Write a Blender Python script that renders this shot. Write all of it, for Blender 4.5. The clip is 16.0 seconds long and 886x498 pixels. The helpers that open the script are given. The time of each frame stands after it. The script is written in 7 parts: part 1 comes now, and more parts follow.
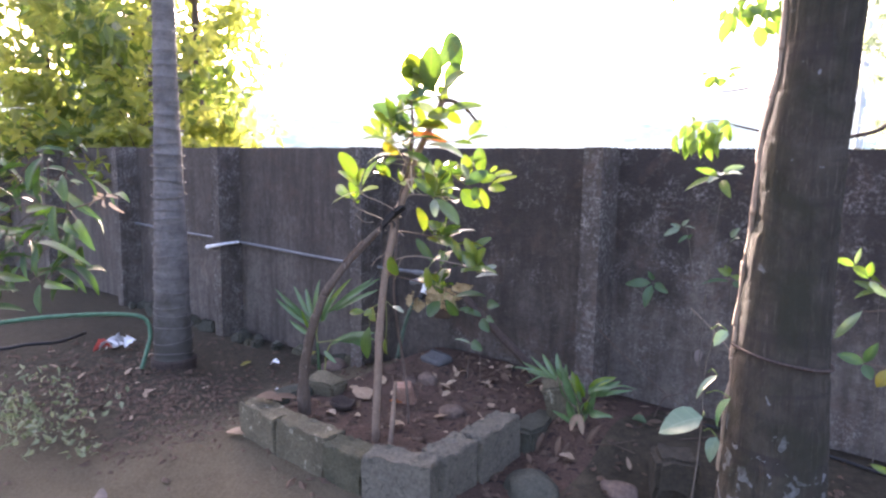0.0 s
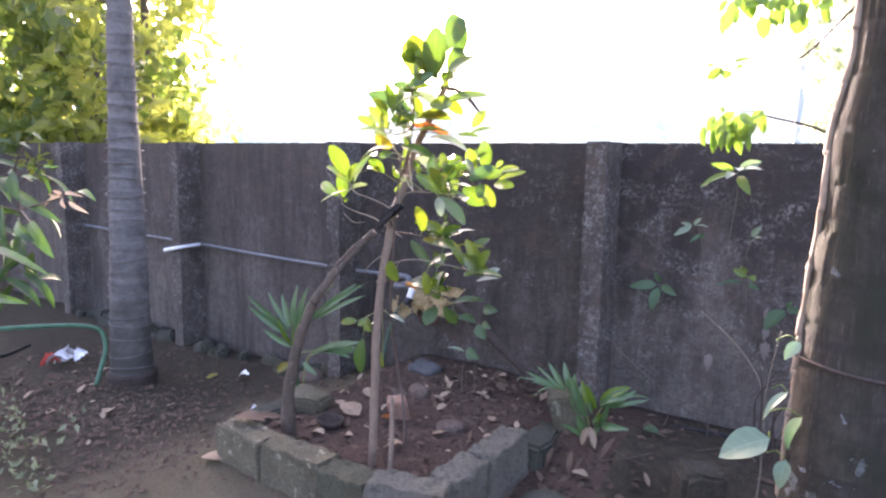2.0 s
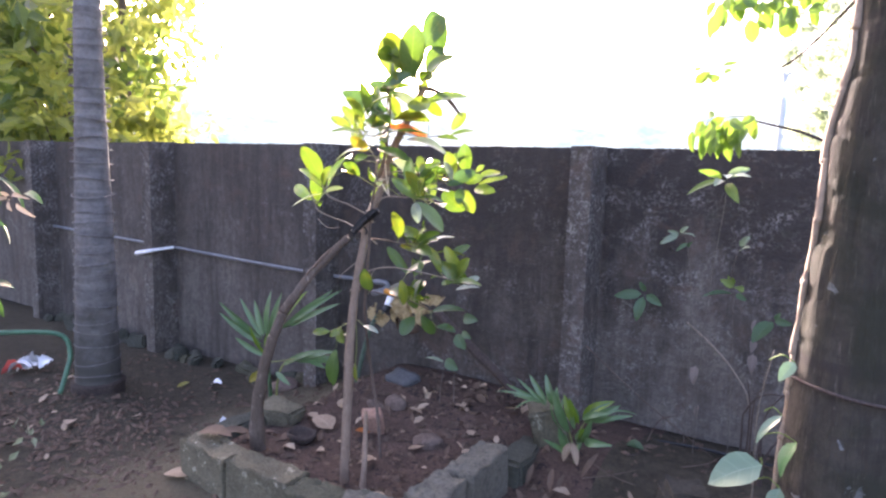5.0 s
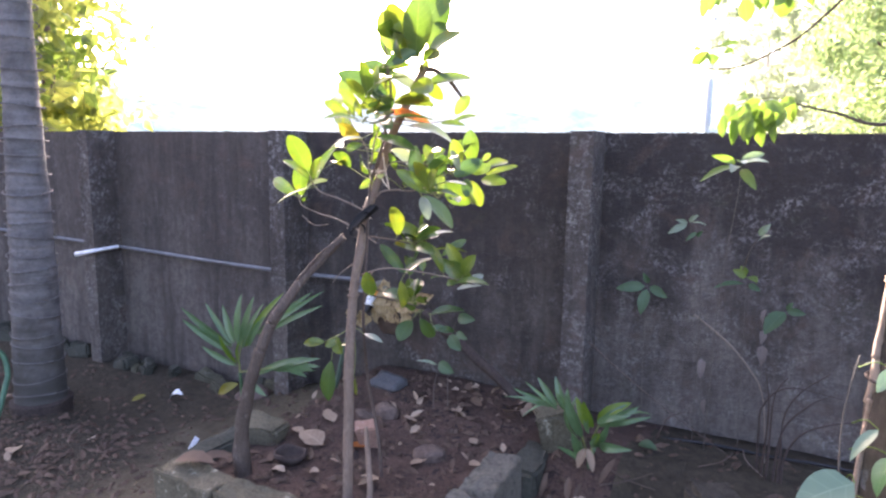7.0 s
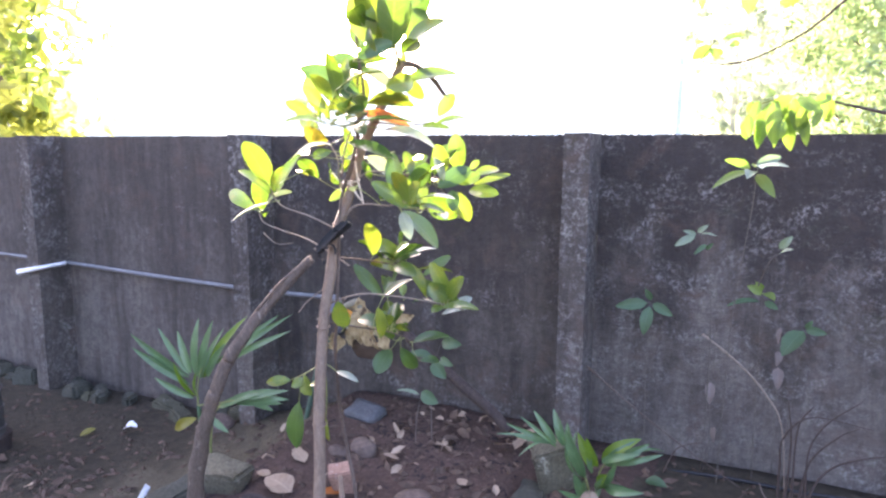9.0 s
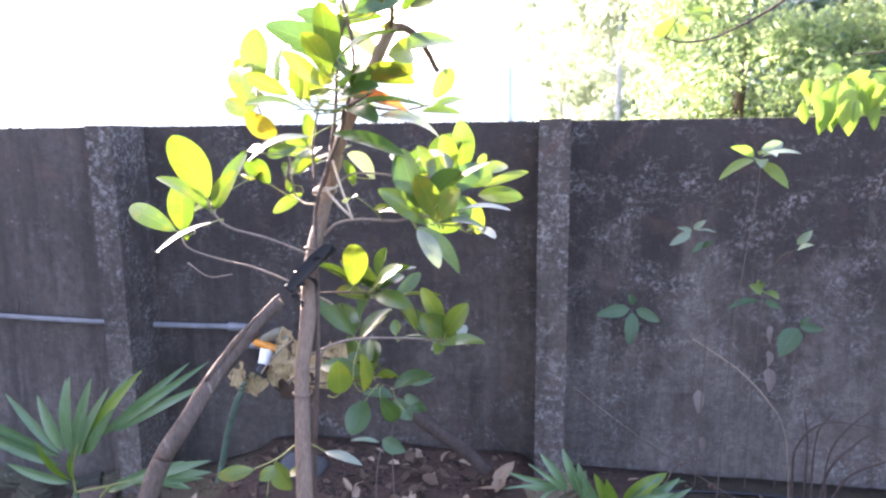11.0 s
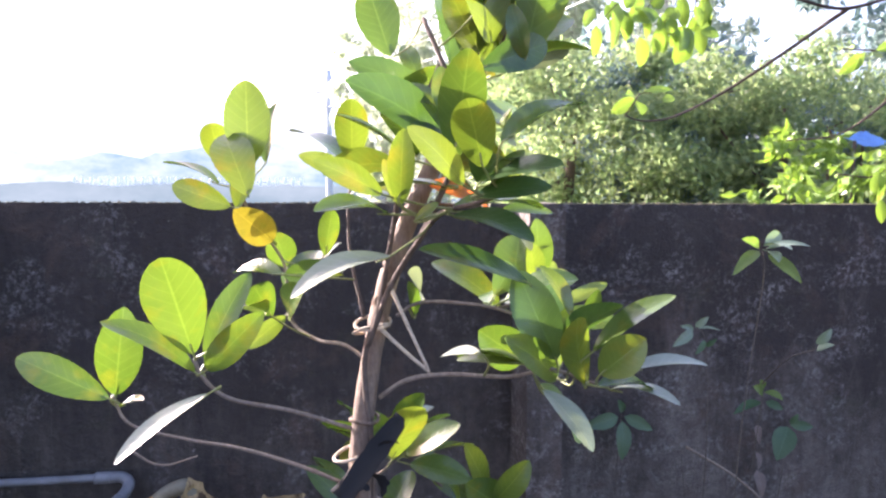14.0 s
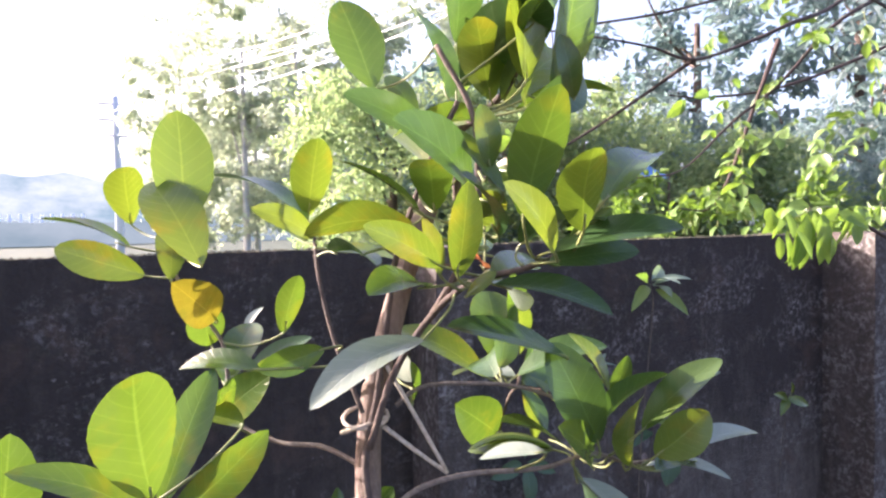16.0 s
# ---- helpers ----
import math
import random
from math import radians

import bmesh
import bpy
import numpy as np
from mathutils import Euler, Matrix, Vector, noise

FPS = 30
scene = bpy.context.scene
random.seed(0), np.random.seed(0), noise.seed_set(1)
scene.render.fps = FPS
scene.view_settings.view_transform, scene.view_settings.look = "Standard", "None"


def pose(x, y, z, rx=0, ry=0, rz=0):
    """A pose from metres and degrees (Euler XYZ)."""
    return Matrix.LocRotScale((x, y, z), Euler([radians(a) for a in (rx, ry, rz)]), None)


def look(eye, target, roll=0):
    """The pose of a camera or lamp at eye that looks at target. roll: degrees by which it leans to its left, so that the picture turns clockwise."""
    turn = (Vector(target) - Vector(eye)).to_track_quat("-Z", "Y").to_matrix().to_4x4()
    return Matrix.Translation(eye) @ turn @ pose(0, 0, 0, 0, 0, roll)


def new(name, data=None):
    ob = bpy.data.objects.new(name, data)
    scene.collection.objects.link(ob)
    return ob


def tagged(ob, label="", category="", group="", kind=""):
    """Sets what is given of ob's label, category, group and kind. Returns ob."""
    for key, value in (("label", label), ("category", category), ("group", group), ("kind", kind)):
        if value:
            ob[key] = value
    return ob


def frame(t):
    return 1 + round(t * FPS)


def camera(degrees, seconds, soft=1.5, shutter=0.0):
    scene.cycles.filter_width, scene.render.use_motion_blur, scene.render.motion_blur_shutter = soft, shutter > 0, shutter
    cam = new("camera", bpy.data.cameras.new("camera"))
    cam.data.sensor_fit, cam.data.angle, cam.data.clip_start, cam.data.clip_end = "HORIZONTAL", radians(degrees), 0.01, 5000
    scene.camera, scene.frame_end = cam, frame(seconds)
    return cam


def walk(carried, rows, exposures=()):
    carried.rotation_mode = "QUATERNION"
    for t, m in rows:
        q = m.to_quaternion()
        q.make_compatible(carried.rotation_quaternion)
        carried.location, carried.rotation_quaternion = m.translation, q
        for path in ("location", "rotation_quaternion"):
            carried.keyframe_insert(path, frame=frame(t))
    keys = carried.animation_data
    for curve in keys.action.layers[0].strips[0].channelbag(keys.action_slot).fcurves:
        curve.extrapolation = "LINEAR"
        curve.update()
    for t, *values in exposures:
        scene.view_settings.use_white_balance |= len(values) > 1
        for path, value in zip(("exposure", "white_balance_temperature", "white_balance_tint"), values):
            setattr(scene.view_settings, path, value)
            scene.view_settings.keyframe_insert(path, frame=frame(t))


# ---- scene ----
cam = camera(68.9, 16.0, soft=2.4)
PATH = [
    (0, (0.185, 0.821, 1.416), (-1.035, 2.382, 1.141), 0.9),
    (0.5, (0.153, 0.886, 1.415), (-1.087, 2.434, 1.164), 1.0),
    (1, (0.071, 0.908, 1.413), (-1.093, 2.513, 1.149), 1.0),
    (1.5, (-0.06, 0.908, 1.407), (-1.128, 2.57, 1.098), 0.6),
    (2, (-0.129, 0.893, 1.392), (-1.228, 2.542, 1.117), 1.0),
    (2.5, (-0.131, 0.887, 1.39), (-1.275, 2.507, 1.134), 0.7),
    (3, (-0.121, 0.89, 1.394), (-1.205, 2.553, 1.148), 0.7),
    (3.5, (-0.122, 0.896, 1.395), (-1.203, 2.56, 1.146), 0.6),
    (5.8, (-0.288, 1.061, 1.398), (-1.342, 2.739, 1.127), 2.0),
    (6, (-0.354, 1.067, 1.407), (-1.391, 2.76, 1.163), 0.8),
    (6.5, (-0.457, 1.075, 1.411), (-1.43, 2.803, 1.155), 0.2),
    (7, (-0.499, 1.084, 1.404), (-1.39, 2.848, 1.097), 0.9),
    (7.5, (-0.52, 1.096, 1.405), (-1.397, 2.867, 1.092), 0.4),
    (8, (-0.557, 1.162, 1.41), (-1.481, 2.91, 1.107), -0.0),
    (8.2, (-0.557, 1.202, 1.415), (-1.478, 2.952, 1.118), 0.2),
    (10.3, (-1.014, 1.549, 1.427), (-1.626, 3.422, 1.088), 0.3),
    (10.5, (-1.062, 1.585, 1.431), (-1.68, 3.453, 1.074), 1.1),
    (11, (-1.222, 1.658, 1.431), (-1.573, 3.597, 1.091), -0.6),
    (11.5, (-1.37, 1.71, 1.444), (-1.597, 3.667, 1.1), -0.5),
    (12, (-1.437, 1.801, 1.454), (-1.65, 3.766, 1.148), -0.6),
    (12.5, (-1.492, 1.93, 1.468), (-1.667, 3.908, 1.231), 1.6),
    (13, (-1.579, 2.002, 1.482), (-1.489, 3.988, 1.26), 1.5),
    (13.5, (-1.68, 2.03, 1.499), (-1.472, 4.011, 1.323), -1.4),
    (14, (-1.724, 2.078, 1.51), (-1.515, 4.06, 1.345), 0.2),
    (14.5, (-1.732, 2.151, 1.517), (-1.505, 4.134, 1.388), 1.1),
    (15, (-1.789, 2.213, 1.513), (-1.399, 4.17, 1.381), 0.8),
    (15.5, (-1.871, 2.246, 1.527), (-1.208, 4.129, 1.396), -1.1),
    (16, (-1.93, 2.29, 1.546), (-1.155, 4.132, 1.473), -1.1),
]
walk(cam, [(t, look(eye, target, roll)) for t, eye, target, roll in PATH],
     exposures=[(t, stops, kelvin, 30) for t, stops, kelvin in ((0, 3.2, 6600), (1, 3.05, 6550), (1.5, 3.05, 6550), (2, 3.3, 6550), (3.5, 3.15, 6500), (6.5, 3.2, 6450), (7, 3.15, 6450), (7.5, 3.55, 6400), (8.2, 3.7, 6400), (10.5, 3.65, 6300), (11.5, 3.62, 6250), (12.5, 3.45, 6200), (13.5, 3.0, 6150), (14.5, 2.52, 6150), (16, 2.4, 6200))])
# ---------------------------------------------------------------- light
SUN_AZ, SUN_EL = 48.0, 15.5          # degrees left of +y, degrees above the horizon
world = bpy.data.worlds.new("sky")
scene.world = world
world.use_nodes = True
wn = world.node_tree
sky = wn.nodes.new("ShaderNodeTexSky")
sky.sky_type, sky.sun_disc = "NISHITA", False
sky.sun_elevation, sky.sun_rotation = radians(SUN_EL), radians(-SUN_AZ)
sky.air_density, sky.dust_density, sky.ozone_density = 0.7, 5.0, 0.4
back = wn.nodes["Background"]
back.inputs["Strength"].default_value = 0.15
wn.links.new(sky.outputs[0], back.inputs[0])
TO_SUN = Vector((-math.sin(radians(SUN_AZ)) * math.cos(radians(SUN_EL)),
                 math.cos(radians(SUN_AZ)) * math.cos(radians(SUN_EL)), math.sin(radians(SUN_EL))))
sun = new("sun", bpy.data.lights.new("sun", "SUN"))
sun.data.energy, sun.data.angle, sun.data.color = 4.0, radians(0.6), (1.0, 0.92, 0.79)
sun.matrix_world = look(TO_SUN * 50, (0, 0, 0))

# ---------------------------------------------------------------- materials


def nodes_of(name):
    m = bpy.data.materials.new(name)
    m.use_nodes = True
    t = m.node_tree
    return m, t, t.nodes["Principled BSDF"], t.nodes["Material Output"]


def ramp(t, source, stops):
    r = t.nodes.new("ShaderNodeValToRGB")
    while len(r.color_ramp.elements) < len(stops):
        r.color_ramp.elements.new(0.5)
    for e, (p, c) in zip(r.color_ramp.elements, stops):
        e.position, e.color = p, (*c, 1)
    t.links.new(source, r.inputs[0])
    return r.outputs[0]


def tex_noise(t, vec, scale, detail=6, rough=0.6, distort=0.0):
    n = t.nodes.new("ShaderNodeTexNoise")
    n.inputs["Scale"].default_value, n.inputs["Detail"].default_value = scale, detail
    n.inputs["Roughness"].default_value, n.inputs["Distortion"].default_value = rough, distort
    t.links.new(vec, n.inputs["Vector"])
    return n.outputs["Fac"]


def coords(t, stretch=(1, 1, 1)):
    c = t.nodes.new("ShaderNodeTexCoord")
    g = t.nodes.new("ShaderNodeMapping")
    g.inputs["Scale"].default_value = stretch
    t.links.new(c.outputs["Object"], g.inputs[0])
    return g.outputs[0]


def world_pos(t, stretch=(1, 1, 1)):
    c = t.nodes.new("ShaderNodeNewGeometry")
    g = t.nodes.new("ShaderNodeMapping")
    g.inputs["Scale"].default_value = stretch
    t.links.new(c.outputs["Position"], g.inputs[0])
    return g.outputs[0]


def mixc(t, fac, a, b, kind="MIX"):
    m = t.nodes.new("ShaderNodeMix")
    m.data_type, m.blend_type = "RGBA", kind
    for sock, v in ((m.inputs[0], fac), (m.inputs[6], a), (m.inputs[7], b)):
        if isinstance(v, (int, float)):
            sock.default_value = v
        elif isinstance(v, tuple):
            sock.default_value = (*v, 1)
        else:
            t.links.new(v, sock)
    return m.outputs[2]


def bump(t, height, strength, depth):
    b = t.nodes.new("ShaderNodeBump")
    b.inputs["Strength"].default_value, b.inputs["Distance"].default_value = strength, depth
    t.links.new(height, b.inputs["Height"])
    return b.outputs[0]


def rough_mat(name, dark, light, scale=8.0, fine=60.0, rough=0.85, relief=0.01, stretch=(1, 1, 1), spots=None, spot_scale=14.0, spot_at=0.62):
    """A dull surface with blotches, grain and, if asked, spots of another colour."""
    m, t, p, _ = nodes_of(name)
    v = world_pos(t, stretch)
    big, small = tex_noise(t, v, scale, 5, 0.65, 0.4), tex_noise(t, v, fine, 4, 0.7)
    c = ramp(t, big, [(0.3, dark), (0.7, light)])
    c = mixc(t, 0.5, c, ramp(t, small, [(0.25, tuple(0.45 * x for x in dark)), (0.75, tuple(min(1, 1.35 * x) for x in light))]))
    if spots:
        f = ramp(t, tex_noise(t, v, spot_scale, 4, 0.7, 0.6), [(spot_at, (0, 0, 0)), (spot_at + 0.06, (1, 1, 1))])
        c = mixc(t, f, c, spots)
    t.links.new(c, p.inputs["Base Color"])
    p.inputs["Roughness"].default_value = rough
    p.inputs["Specular IOR Level"].default_value = 0.3
    t.links.new(bump(t, tex_noise(t, v, fine * 0.6, 6, 0.7), 0.6, relief), p.inputs["Normal"])
    return m


def math_node(t, kind, a, b=0.0):
    n = t.nodes.new("ShaderNodeMath")
    n.operation = kind
    for sock, v in zip(n.inputs, (a, b)):
        if isinstance(v, (int, float)):
            sock.default_value = v
        else:
            t.links.new(v, sock)
    return n.outputs[0]


def vein_lines(t, pairs):
    """Midrib and side veins by the leaf's own coordinates: 1 on a vein, 0 between."""
    uvn = t.nodes.new("ShaderNodeUVMap")
    sep = t.nodes.new("ShaderNodeSeparateXYZ")
    t.links.new(uvn.outputs[0], sep.inputs[0])
    off = math_node(t, "ABSOLUTE", math_node(t, "SUBTRACT", sep.outputs[0], 0.5))
    rib = ramp(t, off, [(0.008, (1, 1, 1)), (0.028, (0, 0, 0))])
    run = math_node(t, "FRACT", math_node(t, "SUBTRACT", math_node(t, "MULTIPLY", sep.outputs[1], pairs), math_node(t, "MULTIPLY", off, pairs * 0.36)))
    side = ramp(t, math_node(t, "ABSOLUTE", math_node(t, "SUBTRACT", run, 0.5)), [(0.02, (0.4, 0.4, 0.4)), (0.09, (0, 0, 0))])
    return mixc(t, 1.0, rib, side, "ADD")


def leaf_mat(name, dark, light, glow=0.45, rough=0.35, tint=(1.0, 1.25, 0.35), spotted=None, veins=0, coat=0.0):
    """A leaf that lets part of the light through; each leaf and each patch a little different."""
    m, t, p, out = nodes_of(name)
    v = coords(t)
    info, geo = t.nodes.new("ShaderNodeObjectInfo"), t.nodes.new("ShaderNodeNewGeometry")
    add = t.nodes.new("ShaderNodeMath")
    add.operation = "ADD"
    t.links.new(info.outputs["Random"], add.inputs[0])
    t.links.new(geo.outputs["Random Per Island"], add.inputs[1])
    fr = t.nodes.new("ShaderNodeMath")
    fr.operation = "FRACT"
    t.links.new(add.outputs[0], fr.inputs[0])
    c = ramp(t, fr.outputs[0], [(0.0, dark), (1.0, light)])
    c = mixc(t, 0.35, c, ramp(t, tex_noise(t, v, 30, 4), [(0.3, dark), (0.7, light)]))
    if spotted:
        f = ramp(t, tex_noise(t, v, 16, 3, 0.6), [(0.55, (0, 0, 0)), (0.72, (1, 1, 1))])
        c = mixc(t, f, c, spotted)
    relief = tex_noise(t, v, 90, 3)
    if veins:
        vein = vein_lines(t, veins)
        c = mixc(t, math_node(t, "MULTIPLY", vein, 0.3), c, tuple(min(1, 1.5 * x + 0.02) for x in light))
        relief = math_node(t, "SUBTRACT", relief, vein)
    t.links.new(c, p.inputs["Base Color"])
    p.inputs["Roughness"].default_value = rough
    p.inputs["Coat Weight"].default_value, p.inputs["Coat Roughness"].default_value = coat, 0.16
    t.links.new(bump(t, relief, 0.3, 0.002), p.inputs["Normal"])
    tr = t.nodes.new("ShaderNodeBsdfTranslucent")
    t.links.new(mixc(t, 1.0, c, tuple(tint), "MULTIPLY"), tr.inputs[0])
    mx = t.nodes.new("ShaderNodeMixShader")
    mx.inputs[0].default_value = glow
    t.links.new(p.outputs[0], mx.inputs[1])
    t.links.new(tr.outputs[0], mx.inputs[2])
    t.links.new(mx.outputs[0], out.inputs["Surface"])
    return m


def plain_mat(name, colour, rough=0.5, metal=0.0, vary=0.15, scale=25.0):
    m, t, p, _ = nodes_of(name)
    n = tex_noise(t, world_pos(t), scale, 5, 0.65)
    t.links.new(ramp(t, n, [(0.3, tuple(x * (1 - vary) for x in colour)), (0.7, tuple(min(1, x * (1 + vary)) for x in colour))]), p.inputs["Base Color"])
    p.inputs["Roughness"].default_value, p.inputs["Metallic"].default_value = rough, metal
    t.links.new(bump(t, n, 0.2, 0.002), p.inputs["Normal"])
    return m


def wall_mat(name, lichen, light, black):
    """Old rough concrete blocks: brownish grey, blackened by algae in streaks that run down from the top, with patches of crowded pale lichen specks."""
    m, t, p, _ = nodes_of(name)
    v, streak, band = world_pos(t), world_pos(t, (1, 1, 0.13)), world_pos(t, (1.0, 1.0, 1.25))
    info = t.nodes.new("ShaderNodeObjectInfo")
    tone = [tuple(light * x for x in c) for c in ((0.085, 0.072, 0.063), (0.165, 0.143, 0.126), (0.2, 0.176, 0.15), (0.05, 0.043, 0.039))]
    c = ramp(t, tex_noise(t, v, 3.2, 7, 0.7, 0.5), [(0.3, tone[0]), (0.7, tone[1])])
    c = mixc(t, math_node(t, "MULTIPLY", info.outputs["Random"], 0.3), c, tone[2])
    c = mixc(t, ramp(t, tex_noise(t, streak, 7, 6, 0.7), [(0.42, (0, 0, 0)), (0.66, (0.75, 0.75, 0.75))]), c, tone[3])
    c = mixc(t, ramp(t, tex_noise(t, streak, 19, 5, 0.65), [(0.5, (0, 0, 0)), (0.72, (0.5, 0.5, 0.5))]), c, tone[2])
    c = mixc(t, ramp(t, tex_noise(t, v, 28, 7, 0.8), [(0.42, (0, 0, 0)), (0.62, (0.55, 0.55, 0.55))]), c, tone[3])
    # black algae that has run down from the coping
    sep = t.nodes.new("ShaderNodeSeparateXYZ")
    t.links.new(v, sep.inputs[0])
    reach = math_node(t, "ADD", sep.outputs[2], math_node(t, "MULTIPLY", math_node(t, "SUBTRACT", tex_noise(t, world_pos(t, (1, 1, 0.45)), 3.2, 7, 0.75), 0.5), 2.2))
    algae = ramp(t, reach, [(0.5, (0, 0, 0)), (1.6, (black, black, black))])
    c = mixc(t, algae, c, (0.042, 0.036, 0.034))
    # lichen in uneven horizontal patches
    patch = tex_noise(t, band, 5.0, 6, 0.75, 0.6)
    patch = ramp(t, patch, [(0.6 - 0.13 * lichen, (0, 0, 0)), (0.8 - 0.13 * lichen, (1, 1, 1))])
    speck = ramp(t, tex_noise(t, v, 52, 6, 0.78), [(0.48, (0, 0, 0)), (0.6, (0.85, 0.85, 0.85))])
    c = mixc(t, mixc(t, 1.0, patch, speck, "MULTIPLY"), c, (0.3, 0.285, 0.27))
    rare = ramp(t, tex_noise(t, v, 38, 3, 0.5), [(0.74, (0, 0, 0)), (0.79, (0.6, 0.6, 0.6))])
    c = mixc(t, rare, c, (0.27, 0.25, 0.24))
    warm = ramp(t, tex_noise(t, v, 5, 5, 0.7, 0.4), [(0.54, (0, 0, 0)), (0.72, (0.5, 0.5, 0.5))])
    c = mixc(t, warm, c, (0.13, 0.088, 0.07))
    green = ramp(t, tex_noise(t, v, 4.5, 5, 0.7, 0.3), [(0.6, (0, 0, 0)), (0.77, (0.4, 0.4, 0.4))])
    c = mixc(t, green, c, (0.07, 0.08, 0.05))
    t.links.new(c, p.inputs["Base Color"])
    p.inputs["Roughness"].default_value = 0.92
    p.inputs["Specular IOR Level"].default_value = 0.2
    t.links.new(bump(t, tex_noise(t, v, 55, 7, 0.7), 0.8, 0.014), p.inputs["Normal"])
    return m


def earth_mat():
    """Trodden tan earth, with a dark bed of rotted leaves under the palm."""
    m, t, p, _ = nodes_of("dry_earth")
    v = world_pos(t)
    c = ramp(t, tex_noise(t, v, 2.5, 6, 0.65, 0.4), [(0.3, (0.08, 0.067, 0.045)), (0.7, (0.165, 0.138, 0.092))])
    c = mixc(t, 0.5, c, ramp(t, tex_noise(t, v, 70, 5, 0.75), [(0.25, (0.036, 0.03, 0.02)), (0.75, (0.195, 0.162, 0.11))]))
    sep = t.nodes.new("ShaderNodeSeparateXYZ")
    t.links.new(v, sep.inputs[0])
    wob = math_node(t, "MULTIPLY", math_node(t, "SUBTRACT", tex_noise(t, v, 3.5, 5, 0.7, 0.3), 0.5), 1.3)
    side = ramp(t, math_node(t, "SUBTRACT", math_node(t, "MULTIPLY", math_node(t, "ADD", sep.outputs[0], wob), -1.0), 2.8), [(0.05, (0, 0, 0)), (0.35, (1, 1, 1))])
    ahead = ramp(t, math_node(t, "SUBTRACT", math_node(t, "ADD", sep.outputs[1], wob), 1.9), [(0.0, (0, 0, 0)), (0.25, (1, 1, 1))])
    right = ramp(t, math_node(t, "ADD", math_node(t, "ADD", sep.outputs[0], wob), 1.5), [(0.3, (0, 0, 0)), (0.6, (1, 1, 1))])
    deep = ramp(t, math_node(t, "SUBTRACT", math_node(t, "ADD", sep.outputs[1], wob), 2.4), [(0.0, (0, 0, 0)), (0.4, (1, 1, 1))])
    right = mixc(t, 1.0, right, deep, "MULTIPLY")
    dark = ramp(t, tex_noise(t, v, 22, 6, 0.75), [(0.3, (0.02, 0.018, 0.014)), (0.7, (0.076, 0.063, 0.045))])
    c = mixc(t, math_node(t, "MULTIPLY", mixc(t, 1.0, mixc(t, 1.0, side, ahead, "MULTIPLY"), right, "ADD"), 0.8), c, dark)
    t.links.new(c, p.inputs["Base Color"])
    p.inputs["Roughness"].default_value = 0.95
    p.inputs["Specular IOR Level"].default_value = 0.2
    t.links.new(bump(t, tex_noise(t, v, 45, 7, 0.75), 0.8, 0.025), p.inputs["Normal"])
    return m


# Tone factors also carry flare over the left bays, haze over the right.
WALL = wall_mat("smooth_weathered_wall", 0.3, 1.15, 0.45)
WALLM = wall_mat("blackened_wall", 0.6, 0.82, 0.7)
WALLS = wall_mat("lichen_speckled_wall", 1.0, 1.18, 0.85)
PIERM = wall_mat("lichen_crusted_pier", 1.5, 1.0, 0.4)
EARTH = earth_mat()
SOIL = rough_mat("red_soil", (0.04, 0.026, 0.02), (0.125, 0.08, 0.062), 9, 75, 0.95, 0.05, spots=(0.03, 0.022, 0.019), spot_scale=18, spot_at=0.56)
BRICK = rough_mat("broken_red_brick", (0.22, 0.12, 0.085), (0.38, 0.24, 0.18), 14, 90, 0.9, 0.01, spots=(0.4, 0.3, 0.26), spot_scale=26, spot_at=0.6)
BLOCK = rough_mat("concrete_block", (0.055, 0.05, 0.033), (0.165, 0.147, 0.1), 9, 90, 0.92, 0.03, spots=(0.29, 0.27, 0.205), spot_scale=16, spot_at=0.6)
RING = rough_mat("ring_scar", (0.085, 0.078, 0.074), (0.19, 0.178, 0.172), 12, 80, 0.9, 0.006)
BLOCKW = rough_mat("crusted_concrete_block", (0.07, 0.063, 0.042), (0.18, 0.16, 0.11), 9, 90, 0.92, 0.03, spots=(0.33, 0.31, 0.24), spot_scale=30, spot_at=0.6)
BLOCKM = rough_mat("mossy_concrete_block", (0.045, 0.045, 0.03), (0.11, 0.105, 0.07), 10, 80, 0.94, 0.025, spots=(0.16, 0.15, 0.12), spot_scale=20, spot_at=0.64)
BLOCKP = rough_mat("pale_concrete_block", (0.08, 0.073, 0.058), (0.185, 0.17, 0.137), 12, 60, 0.92, 0.03, spots=(0.08, 0.078, 0.06), spot_scale=24, spot_at=0.57)


